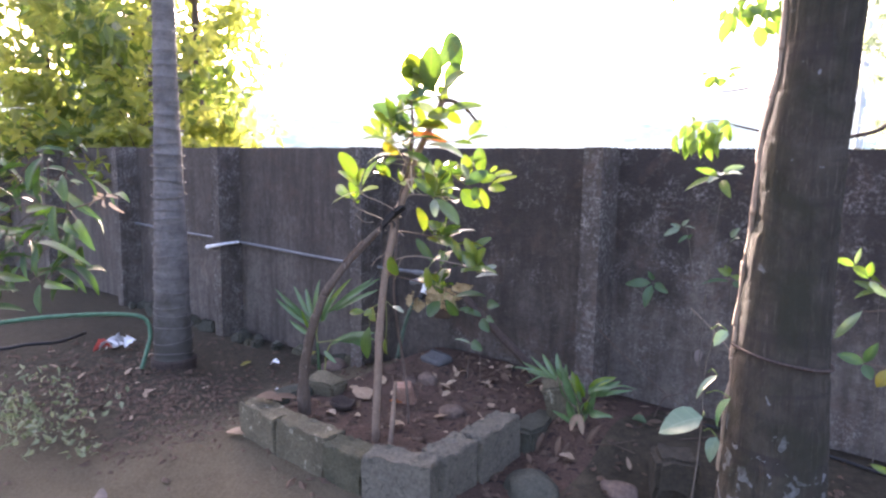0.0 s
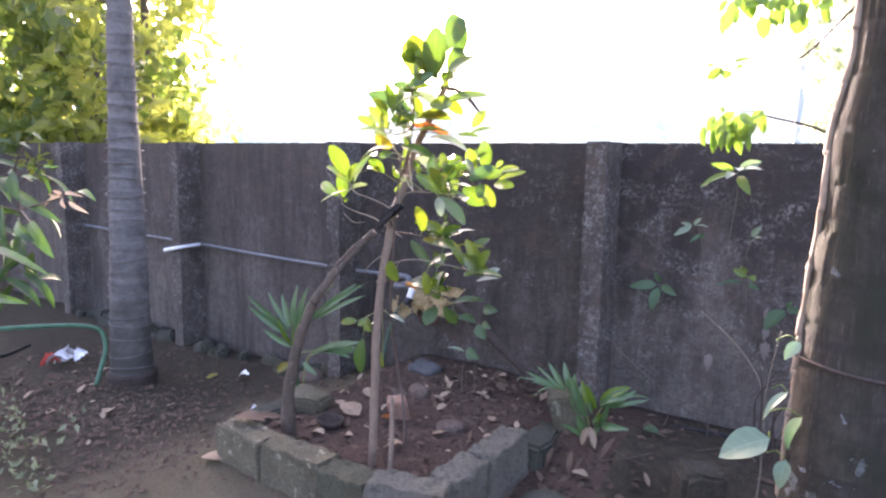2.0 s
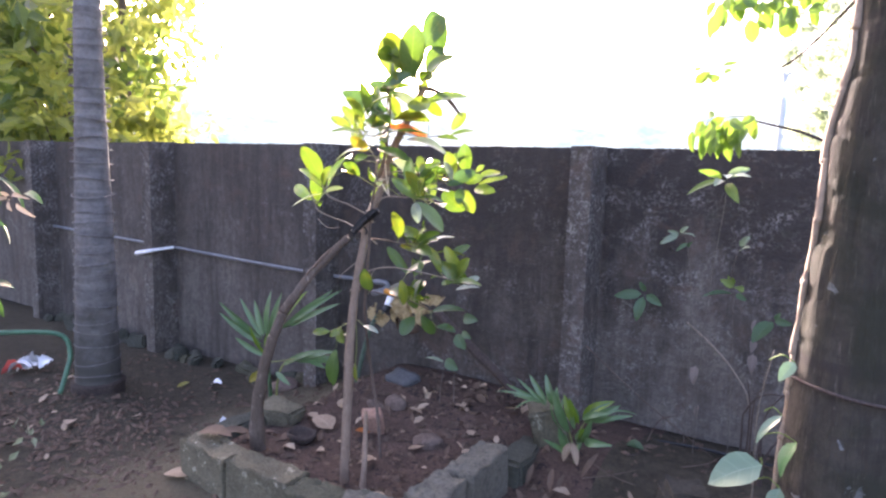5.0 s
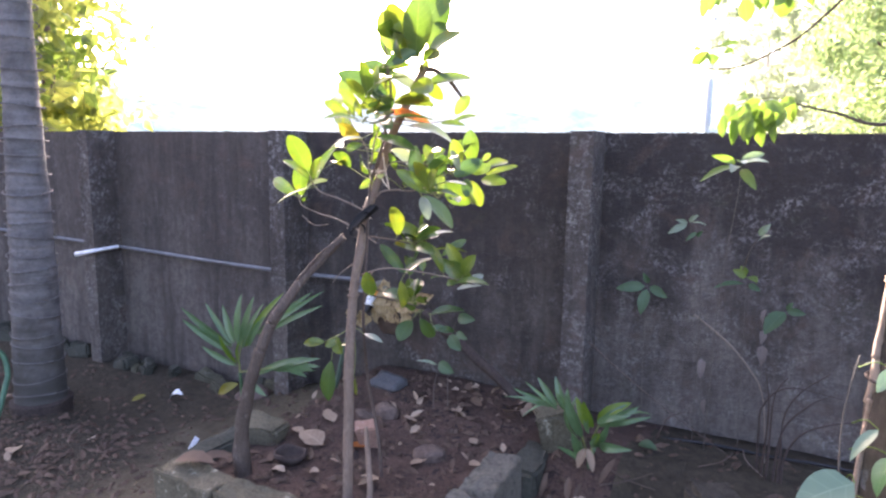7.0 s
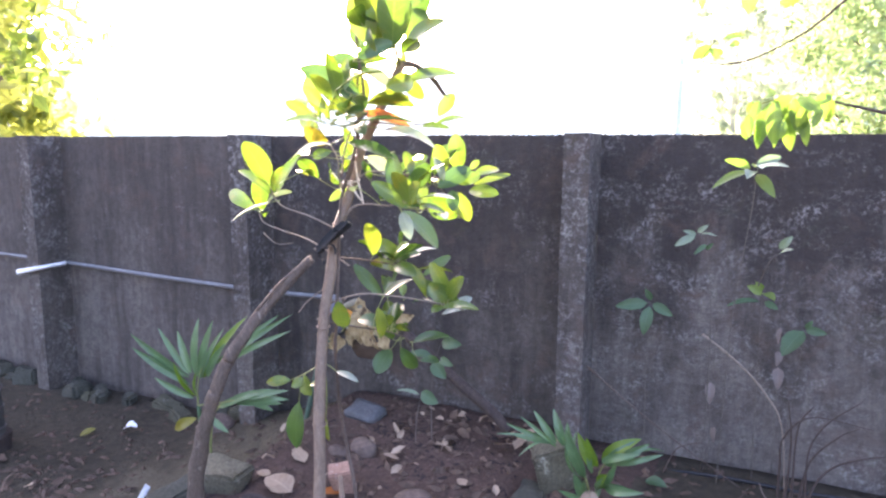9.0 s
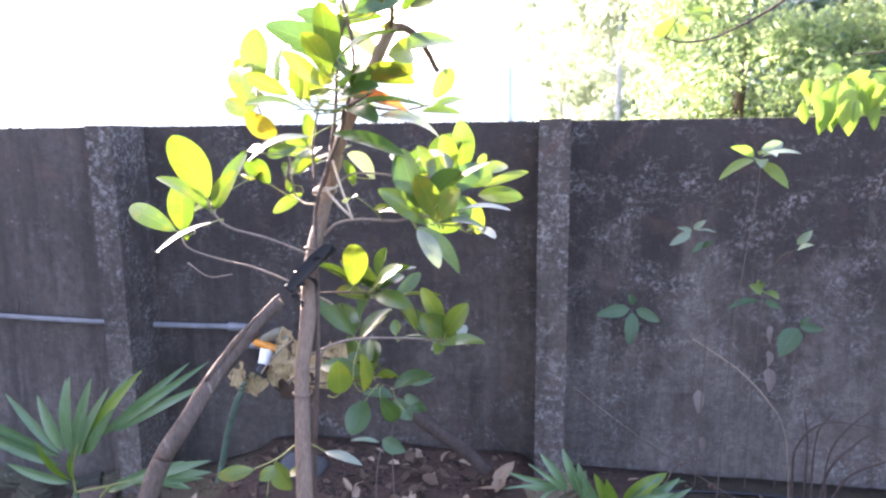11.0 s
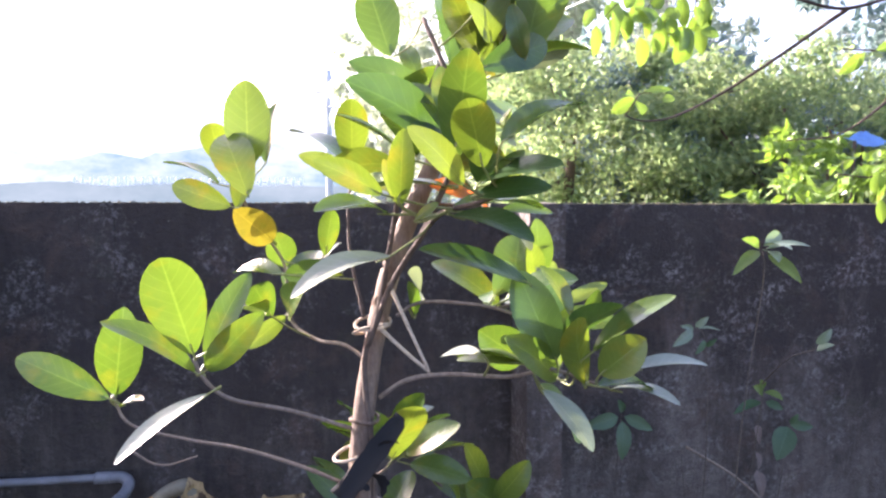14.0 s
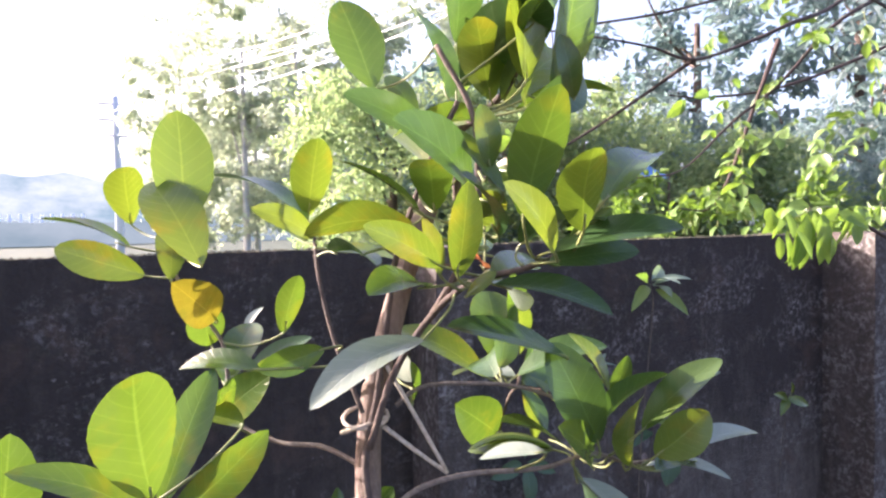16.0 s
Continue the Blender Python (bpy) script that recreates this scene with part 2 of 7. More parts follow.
def palm_mat():
    """Smooth grey palm bark, paler in bands, with shade painted as a dark ragged foot."""
    m, t, p, _ = nodes_of("grey_palm_bark")
    v, band = world_pos(t), world_pos(t, (0.5, 0.5, 3.0))
    c = ramp(t, tex_noise(t, v, 10, 6, 0.7, 0.3), [(0.3, (0.09, 0.084, 0.082)), (0.7, (0.2, 0.188, 0.182))])
    c = mixc(t, ramp(t, tex_noise(t, band, 6, 5, 0.65), [(0.48, (0, 0, 0)), (0.66, (0.6, 0.6, 0.6))]), c, (0.25, 0.238, 0.23))
    c = mixc(t, ramp(t, tex_noise(t, v, 60, 5, 0.75), [(0.5, (0, 0, 0)), (0.7, (0.5, 0.5, 0.5))]), c, (0.07, 0.066, 0.062))
    # Shade at the foot, painted as a dark tone with an uneven upper edge.
    sep = t.nodes.new("ShaderNodeSeparateXYZ")
    t.links.new(v, sep.inputs[0])
    edge = math_node(t, "ADD", sep.outputs[2], math_node(t, "MULTIPLY", math_node(t, "SUBTRACT", tex_noise(t, v, 5, 6, 0.75), 0.5), 0.9))
    c = mixc(t, ramp(t, edge, [(0.2, (0.8, 0.8, 0.8)), (0.75, (0, 0, 0))]), c, (0.05, 0.047, 0.038))
    t.links.new(c, p.inputs["Base Color"])
    p.inputs["Roughness"].default_value = 0.85
    p.inputs["Specular IOR Level"].default_value = 0.3
    t.links.new(bump(t, tex_noise(t, v, 42, 6, 0.7), 0.6, 0.01), p.inputs["Normal"])
    return m


PALM = palm_mat()


def coco_mat():
    """Old palm bark: grey brown, ringed, cracked lengthwise, with lichen patches and dark moss low down."""
    m, t, p, _ = nodes_of("coconut_bark")
    v, tall, flat = world_pos(t), world_pos(t, (3.2, 3.2, 0.35)), world_pos(t, (0.6, 0.6, 5.0))
    c = ramp(t, tex_noise(t, v, 9, 6, 0.7, 0.3), [(0.3, (0.038, 0.034, 0.028)), (0.7, (0.098, 0.086, 0.07))])
    c = mixc(t, ramp(t, tex_noise(t, tall, 16, 5, 0.7), [(0.48, (0, 0, 0)), (0.62, (0.55, 0.55, 0.55))]), c, (0.045, 0.038, 0.034))
    c = mixc(t, ramp(t, tex_noise(t, tall, 30, 5, 0.7), [(0.58, (0, 0, 0)), (0.68, (0.7, 0.7, 0.7))]), c, (0.135, 0.118, 0.1))
    c = mixc(t, ramp(t, tex_noise(t, flat, 4, 4, 0.6), [(0.58, (0, 0, 0)), (0.66, (0.7, 0.7, 0.7))]), c, (0.05, 0.043, 0.04))
    sep = t.nodes.new("ShaderNodeSeparateXYZ")
    t.links.new(v, sep.inputs[0])
    low = ramp(t, math_node(t, "ADD", sep.outputs[2], math_node(t, "MULTIPLY", tex_noise(t, v, 4, 3), 0.5)), [(0.85, (0.13, 0.13, 0.13)), (1.25, (0, 0, 0))])
    scales = ramp(t, math_node(t, "ADD", tex_noise(t, v, 25, 3, 0.5, 0.4), low), [(0.71, (0, 0, 0)), (0.73, (0.8, 0.8, 0.8))])
    mottle = ramp(t, tex_noise(t, v, 60, 4, 0.7), [(0.3, (0.13, 0.14, 0.14)), (0.7, (0.3, 0.32, 0.33))])
    c = mixc(t, scales, c, mottle)
    c = mixc(t, ramp(t, tex_noise(t, v, 5, 5, 0.7, 0.5), [(0.44, (0, 0, 0)), (0.62, (0.8, 0.8, 0.8))]), c, (0.038, 0.04, 0.027))
    t.links.new(c, p.inputs["Base Color"])
    p.inputs["Roughness"].default_value = 0.9
    p.inputs["Specular IOR Level"].default_value = 0.2
    t.links.new(bump(t, tex_noise(t, tall, 20, 7, 0.75), 0.9, 0.02), p.inputs["Normal"])
    return m


COCO = coco_mat()
PEELED = rough_mat("peeled_bark_edge", (0.2, 0.145, 0.1), (0.4, 0.31, 0.23), 15, 80, 0.8, 0.008, (2, 2, 0.4))
STAKE = rough_mat("pale_dry_wood", (0.12, 0.082, 0.06), (0.26, 0.19, 0.14), 14, 120, 0.75, 0.006, (2, 2, 0.35), (0.1, 0.07, 0.055), 22, 0.64)
BARK = rough_mat("brown_bark", (0.06, 0.042, 0.034), (0.155, 0.115, 0.09), 18, 120, 0.85, 0.006, (1, 1, 0.4))
TWIG = rough_mat("dry_twig", (0.13, 0.1, 0.08), (0.27, 0.22, 0.175), 30, 150, 0.85, 0.003)
WEEDSTEM = rough_mat("weed_stem", (0.07, 0.06, 0.05), (0.15, 0.13, 0.105), 30, 150, 0.85, 0.002)
DARKTWIG = rough_mat("dark_twig", (0.035, 0.026, 0.024), (0.09, 0.065, 0.055), 30, 150, 0.85, 0.003)
TAPE = plain_mat("black_rubber_strip", (0.012, 0.012, 0.013), 0.95)
PROP = rough_mat("dull_propped_wood", (0.055, 0.042, 0.034), (0.15, 0.115, 0.092), 16, 110, 0.9, 0.008, (2, 2, 0.5), (0.24, 0.2, 0.17), 24, 0.62)
STRING = plain_mat("jute_string", (0.5, 0.42, 0.32), 0.9, 0, 0.3, 200)
PIPE = plain_mat("grey_plastic_pipe", (0.175, 0.18, 0.19), 0.5, vary=0.3, scale=9)
HOSEM = plain_mat("green_hose", (0.05, 0.14, 0.08), 0.5, vary=0.3)
BLACKHOSE = plain_mat("black_hose", (0.012, 0.012, 0.014), 0.5)
ORANGE = plain_mat("orange_plastic", (0.65, 0.26, 0.03), 0.45)
WHITEP = plain_mat("white_plastic", (0.75, 0.76, 0.78), 0.4)
REDP = plain_mat("red_plastic", (0.5, 0.08, 0.06), 0.4)
STONE = rough_mat("stone", (0.075, 0.052, 0.043), (0.17, 0.125, 0.1), 12, 60, 0.85, 0.012)
LEAF = leaf_mat("glossy_sapling_leaf", (0.055, 0.107, 0.022), (0.096, 0.152, 0.035), 0.37, 0.25, (1.25, 1.3, 0.4), (0.125, 0.145, 0.02), veins=9, coat=0.35)
LEAFL = leaf_mat("pale_sapling_leaf", (0.08, 0.138, 0.022), (0.135, 0.188, 0.035), 0.37, 0.28, (1.3, 1.25, 0.4), (0.175, 0.17, 0.02), veins=9, coat=0.4)
LEAFD = leaf_mat("dark_sapling_leaf", (0.035, 0.08, 0.022), (0.06, 0.12, 0.034), 0.32, 0.32, (1.3, 1.3, 0.5), veins=9, coat=0.2)
# Shadow of the upper leaves is put into this dark, nearly opaque leaf.
LEAFS = leaf_mat("shade_dark_sapling_leaf", (0.03, 0.065, 0.03), (0.055, 0.1, 0.045), 0.1, 0.35, (1.2, 1.2, 0.5), veins=9, coat=0.15)
# Sky glare on glossy leaves is painted as a pale grey-green base.
LEAFW = leaf_mat("glare_pale_sapling_leaf", (0.16, 0.2, 0.15), (0.25, 0.29, 0.23), 0.2, 0.42, (1.1, 1.2, 0.6), veins=9, coat=0.4)
LEAFY = leaf_mat("yellowing_leaf", (0.14, 0.145, 0.018), (0.22, 0.19, 0.025), 0.35, 0.35, (1.1, 1.0, 0.4), (0.09, 0.12, 0.02), veins=9)
FRONDY = leaf_mat("young_areca_leaflet", (0.09, 0.17, 0.02), (0.16, 0.24, 0.03), 0.45, 0.35, veins=1)
# Yellow-green leaf; the light end of its range paints white glints.
PALEWEED = leaf_mat("glint_pale_tiny_leaf", (0.06, 0.09, 0.03), (0.32, 0.35, 0.22), 0.3, 0.4, (1, 1, 0.8))
DARKBARK = rough_mat("dark_wet_wood", (0.03, 0.022, 0.02), (0.08, 0.06, 0.05), 14, 80, 0.9, 0.008)
STALK = plain_mat("leaf_stalk_green", (0.2, 0.22, 0.07), 0.5)
GRASS = rough_mat("rough_grass", (0.03, 0.05, 0.035), (0.055, 0.08, 0.05), 1.5, 20, 0.95, 0.03)
LEAFO = leaf_mat("orange_dying_leaf", (0.36, 0.12, 0.03), (0.48, 0.18, 0.045), 0.4, 0.45, (1.2, 0.9, 0.4), veins=9)
FROND = leaf_mat("areca_leaflet", (0.07, 0.14, 0.06), (0.125, 0.21, 0.1), 0.3, 0.3, (1.0, 1.2, 0.5), veins=1, coat=0.3)
WEED = leaf_mat("wall_weed_leaf", (0.045, 0.095, 0.045), (0.085, 0.15, 0.075), 0.3, 0.45, veins=9)
# Weed green paled, with the sky's gloss put into the colour.
WEEDP = leaf_mat("gloss_pale_weed_leaf", (0.14, 0.2, 0.13), (0.24, 0.31, 0.21), 0.3, 0.35, (1, 1.1, 0.5), veins=9, coat=0.4)
WEEDY = leaf_mat("yellow_green_weed_leaf", (0.12, 0.18, 0.04), (0.19, 0.26, 0.07), 0.4, 0.45, veins=9)
PEPPERP = leaf_mat("pale_vine_leaf", (0.12, 0.19, 0.125), (0.18, 0.26, 0.175), 0.2, 0.42, (1, 1.1, 0.6), veins=4, coat=0.15)
DEADLEAF = leaf_mat("grey_dead_leaf", (0.13, 0.1, 0.085), (0.21, 0.17, 0.15), 0.15, 0.7, (1, 1, 1), veins=6)
PEPPER = leaf_mat("vine_leaf", (0.06, 0.14, 0.06), (0.12, 0.23, 0.11), 0.3, 0.3, veins=4)
MANGO = leaf_mat("mango_leaf", (0.026, 0.058, 0.022), (0.058, 0.102, 0.038), 0.3, 0.5, veins=12, coat=0.0)
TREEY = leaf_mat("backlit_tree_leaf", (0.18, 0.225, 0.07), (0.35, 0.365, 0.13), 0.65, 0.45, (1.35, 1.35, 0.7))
# Base lifted above leaf green to mimic haze over the bushes.
TREEG = leaf_mat("tree_leaf", (0.12, 0.2, 0.11), (0.33, 0.39, 0.2), 0.62, 0.5, (1.2, 1.25, 0.95))
# Darker copy of the backlit leaf, with crown shade put into its colour.
TREEM = leaf_mat("shade_toned_tree_leaf", (0.09, 0.135, 0.045), (0.17, 0.22, 0.08), 0.52, 0.4, (1.2, 1.3, 0.5), coat=0.3)
# Leaf colours paled so that distance haze sits in the base colour.
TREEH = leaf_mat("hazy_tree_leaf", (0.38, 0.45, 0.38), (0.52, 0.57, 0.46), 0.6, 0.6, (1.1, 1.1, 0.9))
# Blue-grey cast puts haze and shade into the leaves farther back.
TREED = leaf_mat("haze_blue_tree_leaf", (0.11, 0.165, 0.165), (0.23, 0.29, 0.28), 0.58, 0.5, (1.05, 1.2, 1.1))
FRESH = leaf_mat("fresh_overhanging_leaf", (0.1, 0.18, 0.04), (0.17, 0.27, 0.07), 0.42, 0.4, (1.3, 1.3, 0.5), veins=9)
DRY = leaf_mat("dry_fallen_leaf", (0.23, 0.155, 0.1), (0.43, 0.33, 0.235), 0.15, 0.7, (1, 1, 1), veins=6)
DRYD = leaf_mat("brown_litter", (0.05, 0.032, 0.022), (0.14, 0.09, 0.06), 0.1, 0.8, (1, 1, 1))
SPATHEG = plain_mat("olive_grey_plastic", (0.16, 0.15, 0.105), 0.6, vary=0.3)
SPATHE = rough_mat("dried_yellow_sheath", (0.2, 0.14, 0.065), (0.46, 0.35, 0.19), 20, 70, 0.8, 0.015, (1, 1, 0.5), (0.07, 0.045, 0.028), 16, 0.56)

# ---------------------------------------------------------------- building helpers


def part(name, bm, material, parent=None, label="", smooth=True, crisp=False):
    me = bpy.data.meshes.new(name)
    bm.to_mesh(me)
    bm.free()
    me.materials.append(material)
    if smooth:
        me.shade_smooth()
    if crisp:
        me.set_sharp_from_angle(angle=radians(24))
    ob = new(name, me)
    ob.parent = parent
    if parent:
        ob.matrix_parent_inverse = Matrix.Translation(-parent.location)
    if label:
        ob["label"] = label
    return ob


def thing(name, at, label, category, group="", kind=""):
    ob = new(name)
    ob.location = at
    ob.empty_display_size = 0.05
    return tagged(ob, label, category, group, kind)


def smooth_line(pts, n=6):
    """A Catmull-Rom line through the points."""
    p = [Vector(a) for a in pts]
    p = [2 * p[0] - p[1]] + p + [2 * p[-1] - p[-2]]
    out = []
    for i in range(1, len(p) - 2):
        for k in range(n):
            u = k / n
            out.append(0.5 * ((2 * p[i]) + (p[i + 1] - p[i - 1]) * u + (2 * p[i - 1] - 5 * p[i] + 4 * p[i + 1] - p[i + 2]) * u * u
                              + (3 * p[i] - p[i - 1] - 3 * p[i + 1] + p[i + 2]) * u ** 3))
    return out + [p[-2]]


def tube(bm, line, r0, r1=None, sides=8, wobble=0.0, seed=0, radius=None):
    """A tapering round bar along a line, closed at both ends."""
    r1 = r0 if r1 is None else r1
    rings, up = [], Vector((0.3, 0.2, 1)).normalized()
    for i, c in enumerate(line):
        d = (line[min(i + 1, len(line) - 1)] - line[max(i - 1, 0)]).normalized()
        a = d.cross(up)
        if a.length < 0.2:
            a = d.cross(Vector((1, 0, 0)))
        a.normalize()
        b = d.cross(a)
        u = i / max(1, len(line) - 1)
        r = radius(u) if radius else r0 + (r1 - r0) * u
        ring = []
        for k in range(sides):
            w = 2 * math.pi * k / sides
            rr = r * (1 + wobble * noise.noise(c * 9 + Vector((math.cos(w), math.sin(w), seed))))
            ring.append(bm.verts.new(c + (a * math.cos(w) + b * math.sin(w)) * rr))
        rings.append(ring)
    for r, s in zip(rings, rings[1:]):
        for k in range(sides):
            bm.faces.new((r[k], r[(k + 1) % sides], s[(k + 1) % sides], s[k]))
    bm.faces.new(rings[0])
    bm.faces.new(rings[-1][::-1])
    return bm


def bar(pts, r0, r1=None, sides=8, n=6, wobble=0.0, seed=0, radius=None):
    bm = bmesh.new()
    tube(bm, smooth_line(pts, n), r0, r1, sides, wobble, seed, radius)
    bmesh.ops.recalc_face_normals(bm, faces=bm.faces)
    return bm


def blade(bm, base, tip, width, roll=0.0, fold=0.25, droop=0.12, shape=0.5, steps=7, notch=0.0, teeth=0.0, full=0.75):
    """A leaf from base to tip, folded along its midrib and bent. roll turns it about its length; shape puts the widest place."""
    base, tip = Vector(base), Vector(tip)
    axis = tip - base
    n = axis.length
    d = axis.normalized()
    side = d.cross(Vector((0, 0, 1)))
    if side.length < 0.05:
        side = d.cross(Vector((0, 1, 0)))
    side.normalize()
    side = Matrix.Rotation(radians(roll), 3, d) @ side
    up = side.cross(d)
    rows, place = [], {}
    for i in range(steps + 1):
        u = i / steps
        k = math.log(0.5) / math.log(shape)
        w = width * 0.5 * math.sin(math.pi * min(1, max(0.0, u)) ** k) ** full
        mid = base + axis * u + up * (math.sin(math.pi * u) * droop * n)
        wav = 1 + notch * math.sin(u * 23) + teeth * (1 if i % 2 else -1)
        lift = up * (fold * w)
        if i in (0, steps):
            row = [bm.verts.new(mid)]
            place[row[0]] = (0.5, u)
        else:
            row = []
            for q in (-1, -0.5, 0, 0.5, 1):
                v = bm.verts.new(mid + side * (w * q * wav) + lift * (abs(q) ** 1.3))
                place[v] = (0.5 + 0.5 * q, u)
                row.append(v)
        rows.append(row)
    made = []
    for r, s in zip(rows, rows[1:]):
        for k in range(4):
            if len(r) == 1:
                made.append(bm.faces.new((r[0], s[k + 1], s[k])))
            elif len(s) == 1:
                made.append(bm.faces.new((r[k], r[k + 1], s[0])))
            else:
                made.append(bm.faces.new((r[k], r[k + 1], s[k + 1], s[k])))
    uv = bm.loops.layers.uv.verify()
    for f in made:
        for loop in f.loops:
            loop[uv].uv = place[loop.vert]
    return bm


def leaf_part(parent, base, tip, width, roll=0.0, material=None, name="leaf", label="", **more):
    return part(name, blade(bmesh.new(), base, tip, width, roll, **more), material or LEAF, parent, label)


def facing_roll(base, tip, way):
    """The roll that turns a blade's upper face towards a direction."""
    d = (Vector(tip) - Vector(base)).normalized()
    side = d.cross(Vector((0, 0, 1)))
    if side.length < 0.05:
        side = d.cross(Vector((0, 1, 0)))
    want = d.cross(Vector(way))
    return math.degrees(math.atan2(side.cross(want).dot(d), side.dot(want)))


def box(size, at=(0, 0, 0), worn=0.0, seed=0, bevel=0.012, cuts=0):
    """A block with bevelled, slightly worn edges."""
    bm = bmesh.new()
    bmesh.ops.create_cube(bm, size=1)
    bmesh.ops.scale(bm, vec=size, verts=bm.verts)
    if cuts:
        bmesh.ops.subdivide_edges(bm, edges=bm.edges, cuts=cuts, use_grid_fill=True)
    if bevel:
        bmesh.ops.bevel(bm, geom=[e for e in bm.edges if len(e.link_faces) == 2 and e.calc_face_angle(0) > 0.5], offset=bevel, segments=2, affect="EDGES")
    for v in bm.verts:
        if worn:
            v.co += Vector([noise.noise(v.co * 14 + Vector((seed * 7.1 + k * 31, 0, 0))) * worn for k in range(3)])
        v.co += Vector(at)
    return bm


def rock(r, at, seed, squash=(1, 1, 0.7)):
    bm = bmesh.new()
    bmesh.ops.create_icosphere(bm, subdivisions=3, radius=r)
    for v in bm.verts:
        v.co *= 1 + 0.35 * noise.noise(v.co / r * 0.9 + Vector((seed * 5.3, seed, 0))) + 0.08 * noise.noise(v.co / r * 3 + Vector((seed, 0, 0)))
        v.co = Vector((v.co.x * squash[0], v.co.y * squash[1], v.co.z * squash[2])) + Vector(at)
    return bm


def ground_height(x, y):
    """The yard's surface: flat earth, the raised bed behind the blocks, and a low bank along the wall."""
    if y > 4.1:
        return -0.25
    h = -0.03 + 0.012 * noise.noise(Vector((x * 1.7, y * 1.7, 0))) + 0.006 * noise.noise(Vector((x * 8, y * 8, 3)))

    def ss(a, b, v):
        v = min(1, max(0, (v - a) / (b - a)))
        return v * v * (3 - 2 * v)
    bed = ss(-2.5, -2.36, x) * (1 - ss(-1.36, -1.3, x)) * ss(2.62, 2.67, y)
    back_bed = ss(-3.1, -2.1, x) * (1 - ss(-1.6, -0.5, x)) * ss(2.8, 3.7, y)
    bank = 0.2 * ss(2.9, 3.7, y) * ss(-2.9, -1.4, x)
    mound = 0.065 * math.exp(-((x + 1.05) ** 2 + (y - 3.52) ** 2) / 0.06)
    hollow = 0.07 * ss(2.9, 3.5, y) * (1 - ss(-3.5, -2.9, x))
    front = 0.11 * ss(1.8, 2.45, y) * ss(-2.95, -2.35, x)
    return h - hollow + mound + max(front, 0.205 * bed + 0.03 * ss(2.7, 4.0, y) * bed, 0.235 * back_bed, bank)


# ---------------------------------------------------------------- ground
def build_ground():
    xs = np.concatenate([-np.geomspace(1500, 9, 14), np.arange(-7, 3.01, 0.06), np.geomspace(4, 1500, 14)])
    ys = np.concatenate([-np.geomspace(1500, 3, 14), np.arange(-1, 4.3, 0.06), np.geomspace(5, 1500, 16)])
    verts = [(x, y, ground_height(x, y)) for y in ys for x in xs]
    nx = len(xs)
    faces = [(j * nx + i, j * nx + i + 1, (j + 1) * nx + i + 1, (j + 1) * nx + i) for j in range(len(ys) - 1) for i in range(nx - 1)]
    me = bpy.data.meshes.new("ground")
    me.from_pydata(verts, [], faces)
    me.materials.append(EARTH)
    me.materials.append(SOIL)
    me.materials.append(GRASS)
    for f in me.polygons:
        x, y, _ = f.center
        if -2.45 < x < -0.9 + 0.2 * noise.noise(f.center * 3) and 2.62 + 0.1 * noise.noise(f.center * 4) < y < 4.1:
            f.material_index = 1
        elif y > 4.1:
            f.material_index = 2
    me.shade_smooth()
    tagged(new("ground", me), "bare brown earth yard with a reddish soil bed", "ground", kind="structure")


build_ground()

# ---------------------------------------------------------------- boundary wall
WALL_Y, WALL_TOP = 4.06, 1.485
PIERS = (-9.8, -8.06, -6.3, -4.58, -2.935, -1.24, 0.5, 2.24, 4.0)


def build_wall():
    bm = box((17.0, 0.1, WALL_TOP + 0.4), (-4.0, WALL_Y + 0.0525, (WALL_TOP - 0.4) / 2 - 0.003), bevel=0)
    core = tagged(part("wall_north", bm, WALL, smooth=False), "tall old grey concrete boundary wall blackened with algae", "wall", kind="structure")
    rng = random.Random(12)
    for i, x in enumerate(PIERS):
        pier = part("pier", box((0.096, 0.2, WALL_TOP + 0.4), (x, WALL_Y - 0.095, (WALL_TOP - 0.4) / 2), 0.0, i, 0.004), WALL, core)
        for k in range(8):
            bm = box((0.1055, 0.211, 0.1983), (0, 0, 0), 0.0018, i * 9 + k, 0.0012, 4)
            bmesh.ops.transform(bm, matrix=pose(x + rng.uniform(-0.001, 0.001), WALL_Y - 0.1 + rng.uniform(-0.0015, 0.0015), WALL_TOP - 0.0955 - 0.1985 * k, 0, 0, rng.uniform(-0.4, 0.4)), verts=bm.verts)
            part("pier_block", bm, PIERM, pier, crisp=True)
    return core


wall = build_wall()


def on_ground(x, y, up=0.0):
    return Vector((x, y, ground_height(x, y) + up))


# ---------------------------------------------------------------- planter of concrete blocks
DARKSTONE = rough_mat("mossy_dark_stone", (0.035, 0.038, 0.03), (0.09, 0.09, 0.07), 8, 70, 0.95, 0.015)


